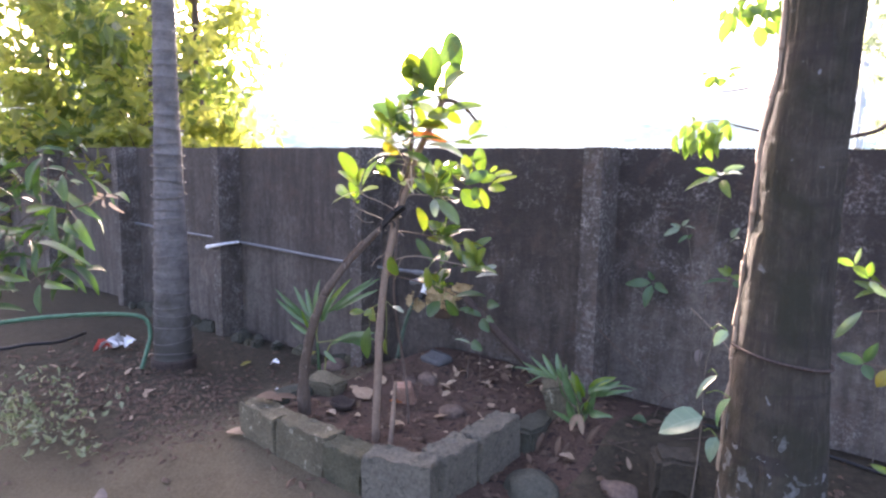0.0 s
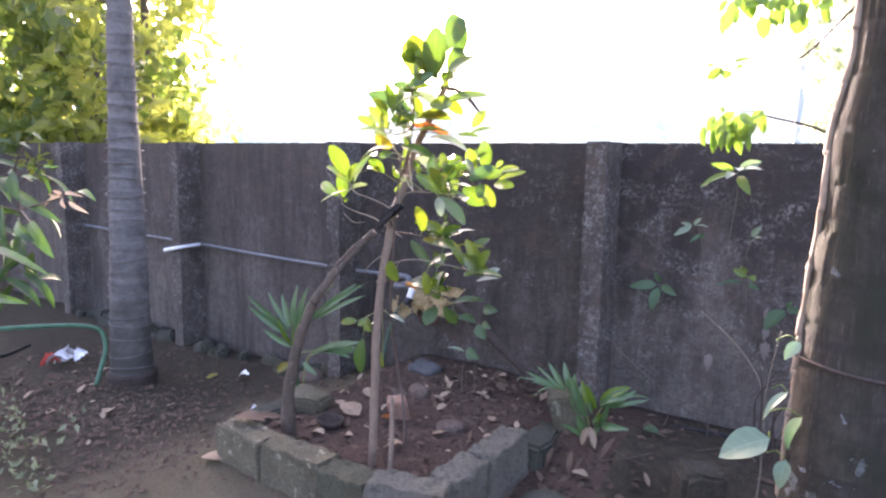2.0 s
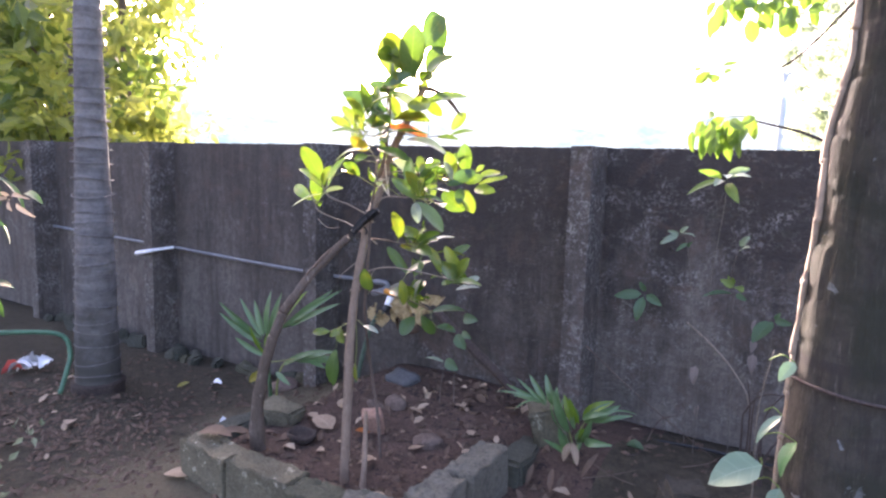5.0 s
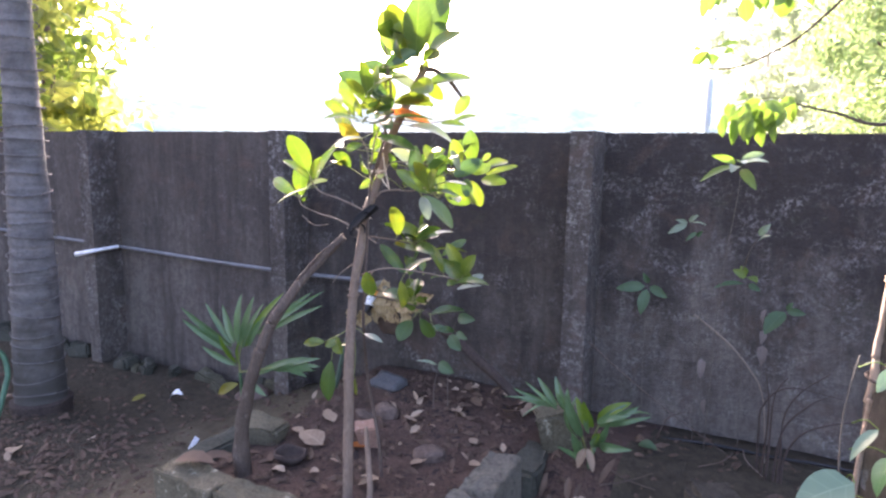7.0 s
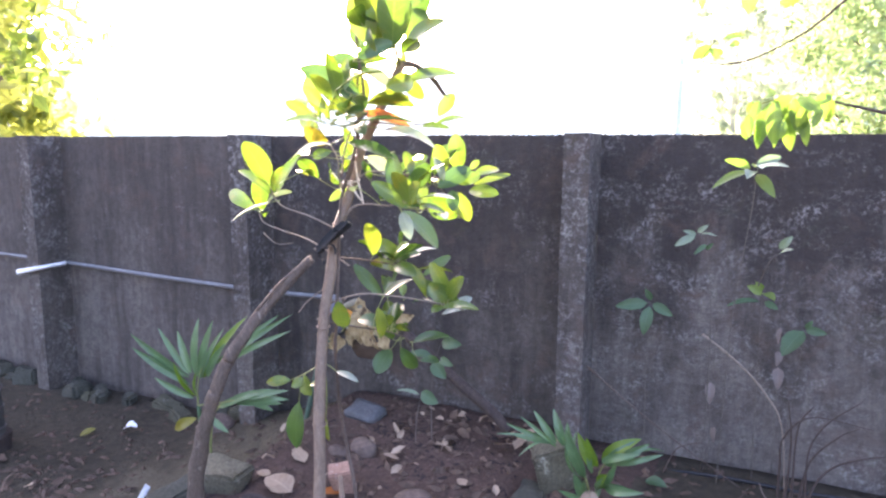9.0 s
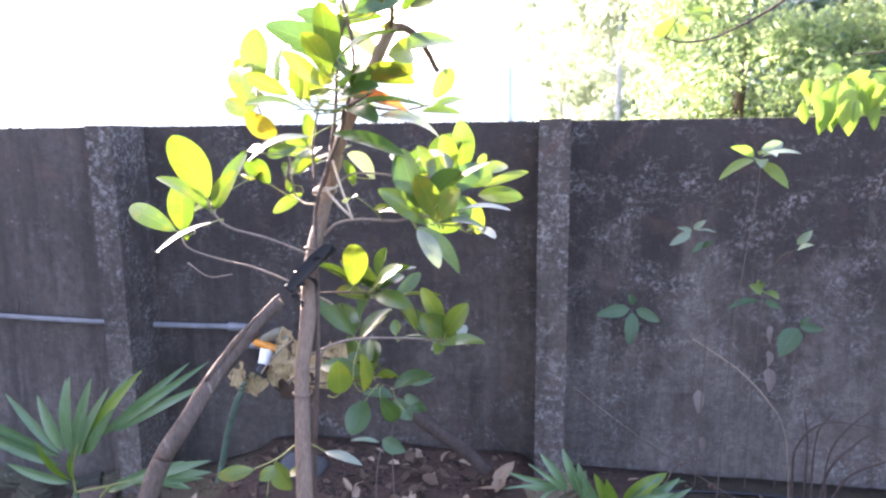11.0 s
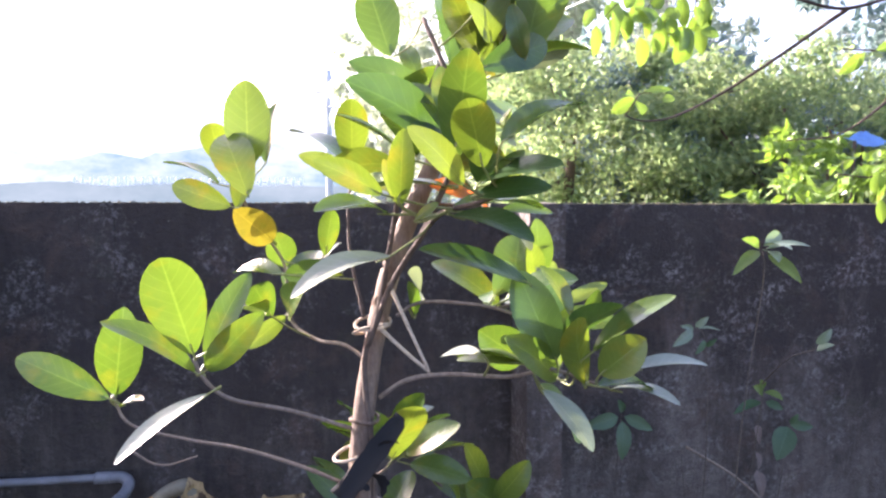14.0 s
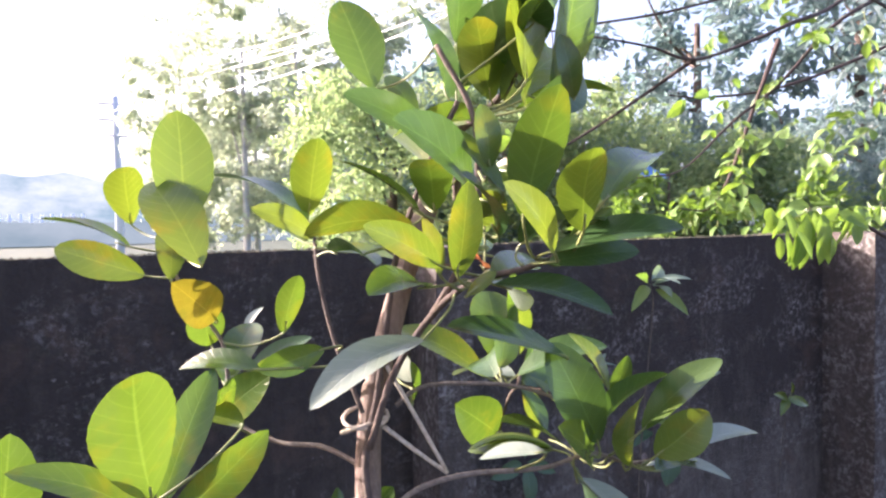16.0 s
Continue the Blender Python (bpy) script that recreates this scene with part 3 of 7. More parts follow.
def build_planter():
    rows = [  # centre x, y, length, turn, top
        (-2.246, 2.61, 0.3, -6, 0.25), (-1.932, 2.594, 0.312, 0.5, 0.252), (-1.662, 2.592, 0.212, 2, 0.24), (-1.396, 2.602, 0.29, 16, 0.272),
        (-1.308, 2.793, 0.228, 92, 0.276), (-1.298, 3.078, 0.31, 92, 0.276)]
    for i, (x, y, n, turn, top) in enumerate(rows):
        bm = box((n, 0.125, 0.3), (0, 0, 0), 0.009, i + 1, 0.004, 9)
        for v in bm.verts:
            # the upper edges have crumbled
            if v.co.z > 0.1:
                v.co += Vector((0.007 * noise.noise(v.co * 31 + Vector((i * 3.7, 0, 0))), 0.007 * noise.noise(v.co * 31 + Vector((i * 3.7, 9, 0))), 0.012 * noise.noise(v.co * 40 + Vector((i, 0, 5)))))
        bmesh.ops.transform(bm, matrix=pose(x, y, top - 0.15, 1.5 * (-1) ** i, 1.0, turn), verts=bm.verts)
        tagged(part("concrete_block", bm, (BLOCKW, BLOCK, BLOCKM, BLOCKP, BLOCKP, BLOCKP)[i], crisp=True), ("rough tan concrete block edging the soil bed", "dark mossy concrete block edging the soil bed", "pale grey gritty concrete block edging the bed")[max(0, min(2, i - 1))], "block", "blocks round the bed")
    for size, at, turn, mat, label in (((0.16, 0.13, 0.34), (-1.19, 3.58, 0.2), (8, -14, 20), BLOCK, "broken grey concrete block leaning beside the areca seedling"), ((0.19, 0.13, 0.2), (-2.355, 3.06, 0.15), (4, 6, 12), BLOCK, "broken grey concrete block half sunk in soil"),
                                       ((0.3, 0.12, 0.26), (-1.275, 3.42, 0.06), (3, 2, 96), DARKSTONE, "dark mossy low block sunk at the end of the row"), ((0.3, 0.1, 0.22), (-2.425, 2.86, 0.11), (2, -3, 86), DARKSTONE, "dark mossy block sunk along the side of the bed")):
        bm = box(size, (0, 0, 0), 0.02, int(100 * size[1] - 50 * at[1]), 0.012, 4)
        bmesh.ops.transform(bm, matrix=pose(*at, *turn), verts=bm.verts)
        tagged(part("broken_block", bm, mat, crisp=True), label, "block")
    bm = box((0.16, 0.16, 0.3), (0, 0, 0), 0.025, 15, 0.02, 4)
    bmesh.ops.transform(bm, matrix=pose(-0.59, 3.34, 0.12, 3, 2, 25), verts=bm.verts)
    tagged(part("old_block", bm, rough_mat("dark_rotten_block", (0.03, 0.026, 0.02), (0.075, 0.064, 0.048), 8, 70, 0.95, 0.02), crisp=True), "dark mossy block standing behind the vine", "block")
    for x, y, r, s, flat, look_like in ((-1.985, 3.48, 0.055, 1, 0.8, "rounded brown stone half sunk in the soil"), (-1.637, 3.237, 0.06, 2, 0.6, "flat brown stone lying in the soil"), (-2.07, 3.42, 0.04, 5, 0.6, "small brown stone in the soil"),
                                        (-1.03, 2.98, 0.11, 3, 0.62, "rough dark stone beside the bed"), (-3.1, 3.8, 0.09, 6, 0.6, "rough brown stone at the foot of the wall"), (-0.75, 3.2, 0.07, 7, 0.6, "rough brown stone near the vine")):
        tagged(part("stone", rock(r, on_ground(x, y, r * 0.1), s, (1.15, 0.9, flat)), DARKSTONE if "dark" in look_like else STONE), look_like, "stone", "stones in the bed")
    bm = box((0.17, 0.12, 0.04), (0, 0, 0), 0.012, 21, 0.008, 3)
    bmesh.ops.transform(bm, matrix=Matrix.Translation(on_ground(-2.15, 3.76, 0.012)) @ pose(0, 0, 0, 14, 3, -8), verts=bm.verts)
    tagged(part("flat_slab", bm, rough_mat("blue_grey_slab", (0.06, 0.063, 0.067), (0.115, 0.118, 0.122), 9, 80, 0.85, 0.008)), "flat blue-grey stone slab lying in the soil", "stone")
    # half a coconut shell, open side up
    bm = bmesh.new()
    rings = []
    for k, (r, h) in enumerate(((0.012, 0.004), (0.04, 0.014), (0.058, 0.038), (0.06, 0.055), (0.054, 0.055), (0.05, 0.036), (0.03, 0.018), (0.006, 0.012))):
        rings.append([bm.verts.new(on_ground(-2.1, 2.95, h - 0.012) + Vector((r * math.cos(w) * 1.15, r * math.sin(w), 0.006 * math.sin(3 * w) if k in (3, 4) else 0))) for w in [2 * math.pi * q / 20 for q in range(20)]])
    for r, q in zip(rings, rings[1:]):
        for k in range(20):
            bm.faces.new((r[k], r[(k + 1) % 20], q[(k + 1) % 20], q[k]))
    bm.faces.new(rings[0][::-1])
    bm.faces.new(rings[-1])
    tagged(part("coconut_shell", bm, DARKBARK), "dark empty half coconut shell lying in the soil", "coconut shell")


build_planter()


# ---------------------------------------------------------------- palms
def ringed_trunk(pts, r_base, r_top, sides, step, depth, flare, seed, n=40):
    line = smooth_line(pts, n)
    total = sum((b - a).length for a, b in zip(line, line[1:]))

    def radius(u):
        s = u * total
        k = (s / step + 0.25 * math.sin(s * 9 + seed)) % 1.0
        return (r_base + (r_top - r_base) * u) * (1 + flare * math.exp(-s / 0.22)) + depth * (0.5 - k) - (depth * 0.8 if k < 0.08 else 0)
    bm = bmesh.new()
    tube(bm, line, 1, 1, sides, 0.05, seed, radius)
    bmesh.ops.recalc_face_normals(bm, faces=bm.faces)
    return bm


areca = thing("areca_palm", (-3.985, 3.11, -0.08), "slender grey areca palm trunk ringed with leaf scars", "palm tree")
ARECA_LINE = [(-3.985, 3.11, -0.25), (-3.976, 3.112, 0.3), (-3.953, 3.11, 0.9), (-3.94, 3.106, 1.4), (-3.915, 3.1, 2.0), (-3.88, 3.1, 3.2), (-3.82, 3.1, 6.0)]
part("trunk", ringed_trunk(ARECA_LINE, 0.134, 0.045, 24, 0.085, 0.005, 0.08, 3, 48), PALM, areca)


def areca_rings():
    """The scars that old leaves left: thin, slightly tilted ridges all the way up."""
    rng = random.Random(5)
    line = smooth_line(ARECA_LINE, 48)
    s, total = 0.0, sum((b - a).length for a, b in zip(line, line[1:]))
    nxt = 0.22
    for a, b in zip(line, line[1:]):
        s += (b - a).length
        if s < nxt or a.z > 3.4:
            continue
        nxt = s + rng.uniform(0.055, 0.1)
        r = (0.134 - 0.089 * s / total) * (1 + 0.08 * math.exp(-s / 0.22)) - 0.0022
        tx, ty, ph = rng.uniform(-0.09, 0.09), rng.uniform(-0.09, 0.09), rng.uniform(0, 6)
        ring = []
        for k in range(25):
            w = 2 * math.pi * k / 24
            c = Vector((math.cos(w), math.sin(w), 0)) * r * (1 + 0.012 * math.sin(3 * w + ph))
            ring.append(a + c + Vector((0, 0, tx * c.x + ty * c.y + 0.004 * math.sin(2 * w + ph))))
        bm = bmesh.new()
        tube(bm, ring, 0.0034, 0.0034, 6, 0.5, int(ph * 9))
        part("ring_scar", bm, RING, areca, "dark ring scar")


areca_rings()
# Dark ring added round the foot in place of the shade there.
part("root_collar", bar([(-3.985, 3.11, -0.25), (-3.983, 3.11, -0.08), (-3.982, 3.11, 0.02)], 0.165, 0.142, 22, 6, 0.18, 4), DARKBARK, areca, "dark collar standing for the shade at the foot")


def build_coconut():
    root = thing("coconut_palm", (-0.14, 2.785, 0.05), "thick rough coconut palm trunk with peeling bark and lichen", "palm tree")
    pts = [(-0.136, 2.785, -0.2), (-0.14, 2.785, 0.4), (-0.14, 2.785, 0.6), (-0.142, 2.785, 0.78), (-0.145, 2.785, 0.94), (-0.144, 2.785, 1.1), (-0.137, 2.785, 1.25), (-0.135, 2.785, 1.4), (-0.131, 2.785, 1.5), (-0.119, 2.785, 1.62), (-0.113, 2.785, 1.75), (-0.07, 2.785, 3.0), (-0.02, 2.785, 6.0)]
    line = [Vector((float(np.interp(z, [p[2] for p in pts], [p[0] for p in pts])), 2.785, float(z))) for z in np.concatenate([np.arange(-0.2, 2.4, 0.011), np.linspace(2.4, 6.0, 30)])]

    heights, sizes = (-0.2, 0.2, 0.4, 0.6, 0.78, 0.94, 1.1, 1.25, 1.4, 1.5, 1.62, 1.75, 1.85, 3.0, 6.0), (0.185, 0.165, 0.149, 0.137, 0.128, 0.12, 0.114, 0.108, 0.105, 0.103, 0.096, 0.092, 0.095, 0.092, 0.085)

    def radius(u):
        return float(np.interp(line[round(u * (len(line) - 1))].z, heights, sizes))
    bm = bmesh.new()
    tube(bm, line, 1, 1, 80, 0.012, 8, radius)
    for v in bm.verts:
        w = math.atan2(v.co.y - 2.785, v.co.x - float(np.interp(v.co.z, [p[2] for p in pts], [p[0] for p in pts])))
        out = Vector((math.cos(w), math.sin(w), 0))
        # tilted, uneven leaf scars round the trunk and cracks that run up it
        k = (v.co.z + 0.018 * math.sin(w + 0.7) + 0.022 * noise.noise(Vector((math.cos(w) * 1.5, math.sin(w) * 1.5, v.co.z * 2)))) / 0.122
        plate = math.floor(k)
        step = 0.0014 * (k - plate) + 0.0006 * noise.noise(Vector((math.cos(w) * 2.2, math.sin(w) * 2.2, plate * 3.1)))
        scar = -0.0018 if k - plate < 0.08 else 0.0
        crack = -0.005 * max(0.0, 1 - abs(noise.noise(Vector((math.cos(w) * 4.2, math.sin(w) * 4.2, plate * 1.7)))) * 11)
        v.co += out * (step + scar + crack + 0.0016 * noise.noise(v.co * 34) - 0.003)
    bmesh.ops.recalc_face_normals(bm, faces=bm.faces)
    part("trunk", bm, COCO, root)
    # a torn strip of outer bark that stands off along one side
    rng = random.Random(31)
    z = 0.52
    while z < 1.72:
        n = rng.uniform(0.08, 0.19)
        zz = (z, z + n * 0.5, z + n)
        strip = [(float(np.interp(q, [p[2] for p in pts], [p[0] for p in pts])) - float(np.interp(q, heights, sizes)) + 0.009 - rng.uniform(0, 0.006), 2.755 + rng.uniform(-0.008, 0.008), q) for q in zz]
        bm = bar(strip, 0.011, 0.009, 8, 8, 0.5, int(z * 50))
        part("bark_strip", bm, PEELED, root, "peeled pale orange bark strip")
        z += n - 0.012
    # wire tied round it
    ring = []
    for k in range(33):
        w = 2 * math.pi * k / 32
        ring.append(Vector((-0.144 + 0.126 * math.cos(w), 2.785 + 0.126 * math.sin(w), 0.89 - 0.012 * math.sin(w + 0.4) - 0.012 * math.cos(w))))
    bm = bmesh.new()
    tube(bm, ring, 0.005, 0.005, 6)
    part("tie_wire", bm, DARKTWIG, root, "dark wire tied round the trunk")
    return root


build_coconut()


def build_vine():
    """The vine that climbs the coconut trunk, and its heart-shaped leaves."""
    root = thing("climbing_vine", on_ground(-0.28, 2.7), "pepper vine with pale heart-shaped leaves climbing the coconut palm", "vine")
    part("stem", bar([(-0.327, 2.685, 0), (-0.322, 2.655, 0.374), (-0.312, 2.665, 0.624), (-0.317, 2.685, 0.824), (-0.297, 2.705, 0.974)], 0.0028, 0.002, 6), WEEDSTEM, root)
    rows = [((-0.292, 2.605, 0.724), (-0.4, 2.575, 0.656), 0.085, PEPPERP, (-0.247, -0.695, 0.724)), ((-0.252, 2.605, 0.679), (-0.26, 2.585, 0.609), 0.04, PEPPERP, (-0.347, -0.995, 0.224)),
            ((-0.228, 2.62, 0.79), (-0.252, 2.6, 0.705), 0.048, PEPPER, (-0.847, -0.495, 0.224)), ((-0.262, 2.605, 0.85), (-0.308, 2.585, 0.778), 0.026, PEPPERP, (-0.547, -0.595, 0.424)),
            ((-0.248, 2.615, 0.975), (-0.275, 2.595, 0.93), 0.03, PEPPERP, (-0.247, -0.995, 0.324))]
    for i, (b, t, w, mat, way) in enumerate(rows):
        leaf_part(root, b, t, w, facing_roll(b, t, way), mat, fold=0.22, droop=0.1, shape=0.36)
        part("leaf_stalk", bar([(-0.302, 2.66, b[2] - 0.015), ((b[0] - 0.302) / 2, (b[1] + 2.65) / 2, b[2] + 0.008), b], 0.0018, 0.0014, 5, 4), WEEDY, root)


build_vine()


def build_right_shrub():
    """Thin leafy shoots beyond the coconut trunk."""
    root = thing("leafy_shoot", on_ground(0.28, 3.0), "slender green shoots with narrow curling leaves beside the palm", "plant")
    part("stem", bar([(0.142, 2.995, -0.038), (0.132, 2.945, 0.512), (0.107, 2.915, 0.862), (0.082, 2.895, 1.072), (0.032, 2.895, 1.112), (-0.008, 2.895, 1.142)], 0.005, 0.002, 6), BARK, root)
    part("stem", bar([(0.132, 2.945, 0.512), (0.142, 2.925, 0.812), (0.102, 2.905, 1.012), (0.027, 2.895, 1.022)], 0.003, 0.0015, 6), BARK, root)
    rows = [((-0.003, 2.895, 1.145), (-0.05, 2.885, 1.158), 0.022, WEEDY), ((-0.002, 2.895, 1.148), (0.009, 2.885, 1.197), 0.012, WEEDP), ((-0.006, 2.895, 1.145), (0.032, 2.875, 1.115), 0.024, WEEDY), ((0.03, 2.895, 1.117), (0.036, 2.885, 1.16), 0.022, WEEDY),
            ((0.035, 2.895, 1.106), (0.062, 2.875, 1.082), 0.02, WEEDP), ((0.042, 2.895, 1.092), (0.08, 2.875, 1.072), 0.022, WEEDP), ((0.026, 2.895, 1.022), (-0.032, 2.875, 0.937), 0.024, WEEDP), ((0.042, 2.895, 0.877), (-0.022, 2.875, 0.895), 0.032, WEED), ((0.042, 2.895, 0.88), (0.072, 2.875, 0.946), 0.026, WEED),
            ((0.042, 2.895, 0.874), (0.065, 2.875, 0.84), 0.03, WEED), ((0.102, 2.895, 0.872), (0.078, 2.875, 0.822), 0.035, LEAFY), ((0.132, 2.895, 0.582), (0.082, 2.875, 0.604), 0.018, WEEDY)]
    for b, t, w, mat in rows:
        leaf_part(root, b, t, w, facing_roll(b, t, (0.142, -1.005, 0.512)), mat, fold=0.3, droop=0.1)
    part("stem", bar([(0.107, 2.915, 0.862), (0.072, 2.905, 0.874), (0.042, 2.895, 0.877)], 0.002, 0.0014, 5), BARK, root)


build_right_shrub()


# ---------------------------------------------------------------- pipe, tap and dry sheath on the wall
def build_pipe():
    root = thing("water_pipe", (-3.8, 3.98, 0.75), "grey plastic water pipe running along the wall to a tap", "pipe")
    part("pipe", bar([(-6.6, 4.02, 0.74), (-5.6, 4.02, 0.715), (-4.5, 4.02, 0.7), (-3.7, 4.02, 0.68), (-3.0, 4.02, 0.67), (-2.5, 4.02, 0.676)], 0.0118, None, 10, 8), PIPE, root)
    part("collar", bar([(-2.548, 4.02, 0.675), (-2.525, 4.02, 0.6755), (-2.502, 4.02, 0.676)], 0.0175, None, 12, 3), PIPE, root)
    part("elbow", bar([(-2.505, 4.02, 0.676), (-2.475, 4.02, 0.675), (-2.452, 4.012, 0.662), (-2.45, 3.985, 0.648), (-2.455, 3.94, 0.64)], 0.0165, None, 12, 6), PIPE, root)
    part("elbow", bar([(-2.455, 3.95, 0.642), (-2.462, 3.91, 0.636), (-2.455, 3.885, 0.642), (-2.425, 3.88, 0.647)], 0.0175, None, 12, 6), PIPE, root)
    part("outlet_pipe", bar([(-2.43, 3.88, 0.646), (-2.39, 3.875, 0.65), (-2.33, 3.868, 0.655)], 0.013, None, 10, 6), PIPE, root)
    body = part("tap_body", bar([(-2.345, 3.87, 0.655), (-2.3, 3.868, 0.688), (-2.25, 3.866, 0.706), (-2.226, 3.864, 0.672), (-2.245, 3.86, 0.62)], 0.018, 0.027, 12, 6), SPATHEG, root, "olive grey tap body")
    bm = box((0.115, 0.03, 0.024), (0, 0, 0), 0.001, 3, 0.006, 2)
    bmesh.ops.transform(bm, matrix=pose(-2.295, 3.845, 0.662, 0, 13, -6), verts=bm.verts)
    part("lever", bm, ORANGE, body, "orange plastic tap lever")
    part("spout", bar([(-2.298, 3.845, 0.65), (-2.3, 3.835, 0.622), (-2.303, 3.822, 0.596)], 0.026, 0.024, 14, 5), WHITEP, body, "white plastic spout")
    part("washer", bar([(-2.304, 3.825, 0.598), (-2.312, 3.808, 0.578), (-2.317, 3.798, 0.567)], 0.022, 0.02, 14, 3), BLACKHOSE, body, "black rubber end")
    part("pipe_cap", bar([(-4.68, 3.83, 0.655), (-4.64, 3.83, 0.664), (-4.55, 3.83, 0.682), (-4.51, 3.85, 0.692), (-4.48, 4.0, 0.702)], 0.019, 0.012, 10, 5), WHITEP, root, "white plastic cap")
    dry = thing("dry_sheath", (-2.2, 3.83, 0.55), "crumpled dry yellow leaf sheath hung on the tap", "dry leaf")
    rng = random.Random(14)
    for b, t, w in (((-2.41, 3.84, 0.6), (-2.365, 3.815, 0.48), 0.1), ((-2.34, 3.82, 0.575), (-2.335, 3.81, 0.475), 0.08), ((-2.235, 3.85, 0.735), (-2.165, 3.82, 0.57), 0.1), ((-2.225, 3.84, 0.67), (-2.2, 3.82, 0.53), 0.1), ((-2.17, 3.83, 0.64), (-2.1, 3.81, 0.52), 0.09),
                    ((-2.17, 3.83, 0.645), (-2.0, 3.8, 0.61), 0.085), ((-2.07, 3.8, 0.665), (-1.91, 3.8, 0.7), 0.06), ((-2.08, 3.8, 0.61), (-2.045, 3.79, 0.53), 0.06), ((-2.27, 3.84, 0.6), (-2.26, 3.82, 0.5), 0.07)):
        bm = blade(bmesh.new(), b, t, w, facing_roll(b, t, (rng.uniform(-0.6, 0.6), -1, rng.uniform(-0.2, 0.5))), 0.5, rng.uniform(-0.1, 0.15), 0.5, 14, 0.2)
        for v in bm.verts:
            v.co += Vector([noise.noise(v.co * 32 + Vector((k * 17, 3, 1))) * 0.018 for k in range(3)])
        part("sheath_piece", bm, SPATHE, dry)
    part("dark_pad", rock(0.06, (-2.2, 3.855, 0.5), 4, (1.3, 0.5, 0.9)), DRYD, dry, "blackened rotten piece")


build_pipe()
drip = thing("tap_hose", (-2.55, 3.8, 0.03), "thin dull green hose hanging from the tap to the soil", "hose")
part("hose", bar([(-2.335, 3.83, 0.56), (-2.36, 3.815, 0.54), (-2.387, 3.8, 0.5), (-2.441, 3.8, 0.374), (-2.488, 3.8, 0.2), (-2.525, 3.8, 0.066), (-2.545, 3.79, 0.0)], 0.012, 0.013, 9, 7), plain_mat("dull_green_hose", (0.075, 0.12, 0.085), 0.6, vary=0.3), drip)


# ---------------------------------------------------------------- stake, prop and sticks
def build_stake():
    root = thing("stake", (-1.715, 2.785, 0.18), "pale brown wooden stake holding the sapling upright", "stake")
    part("pole", bar([(-1.715, 2.785, 0.08), (-1.709, 2.783, 0.25), (-1.726, 2.814, 0.45), (-1.735, 2.832, 0.65), (-1.749, 2.872, 0.85), (-1.752, 2.896, 0.95), (-1.745, 2.918, 1.05), (-1.745, 2.95, 1.164), (-1.722, 3.015, 1.316), (-1.695, 3.02, 1.42), (-1.658, 3.04, 1.51), (-1.583, 3.068, 1.672)], 0.0182, 0.0135, 12, 14, 0.16, 5), STAKE, root)
    part("stub", bar([(-1.585, 3.066, 1.668), (-1.56, 3.11, 1.668), (-1.535, 3.17, 1.638), (-1.513, 3.22, 1.588)], 0.01, 0.006, 9, 8, 0.3, 4), BARK, root, "dark broken side branch")
    for z, x, y in ((0.62, -1.734, 2.83), (0.9, -1.751, 2.884), (1.2, -1.74, 2.962)):
        ring = [Vector((x + 0.0195 * math.cos(w), y + 0.0195 * math.sin(w), z + 0.002 * math.sin(2 * w))) for w in [2 * math.pi * k / 16 for k in range(17)]]
        bm = bmesh.new()
        tube(bm, ring, 0.0028, 0.0028, 5)
        part("node", bm, STAKE, root)
    for i, (x, y, z, tilt) in enumerate(((-1.756, 2.955, 1.155, 0.25), (-1.73, 3.012, 1.316, 0.35), (-1.728, 3.012, 1.325, -0.2))):
        ring = [Vector((x + 0.026 * math.cos(w), y + 0.026 * math.sin(w), z + tilt * 0.03 * math.cos(w + i))) for w in [2 * math.pi * k / 18 for k in range(19)]]
        bm = bmesh.new()
        tube(bm, ring, 0.0024, 0.0024, 6)
        part("tie_string", bm, STRING, root, "knotted jute string")
    part("string_end", bar([(-1.715, 2.985, 1.32), (-1.68, 2.965, 1.29), (-1.65, 2.955, 1.266)], 0.003, 0.0025, 6), STRING, root)
    part("string_end", bar([(-1.705, 3.0, 1.385), (-1.68, 2.975, 1.33), (-1.652, 2.955, 1.27)], 0.003, 0.0025, 6), STRING, root)
    prop = thing("prop_branch", (-2.19, 2.78, 0.18), "curved brown branch propped against the stake", "branch")
    part("limb", bar([(-2.19, 2.78, 0.1), (-2.19, 2.78, 0.2), (-2.18, 2.77, 0.3), (-2.155, 2.755, 0.4), (-2.12, 2.745, 0.5), (-2.075, 2.735, 0.62), (-2.03, 2.735, 0.72), (-1.998, 2.75, 0.8), (-1.955, 2.768, 0.87), (-1.912, 2.8, 0.945), (-1.87, 2.845, 1.01), (-1.79, 2.885, 1.1)], 0.0245, 0.0105, 12, 10, 0.25, 3, lambda u: 0.034 - 0.032 * u + 0.006 * u * u if u < 0.5 else 0.0205 - 0.0065 * (2 * u - 1)), PROP, prop)
    part("torn_bark", bar([(-1.915, 2.785, 0.955), (-1.865, 2.832, 1.03), (-1.82, 2.868, 1.082), (-1.79, 2.885, 1.112)], 0.005, 0.003, 7, 8, 0.6, 8), BARK, prop, "torn strip of bark")
    part("rubber_strip", bar([(-1.775, 2.893, 1.122), (-1.748, 2.908, 1.15), (-1.72, 2.925, 1.178), (-1.69, 2.94, 1.208)], 0.0115, 0.0125, 7, 8, 0.75, 6), TAPE, prop, "black rubber strip wound round the end")
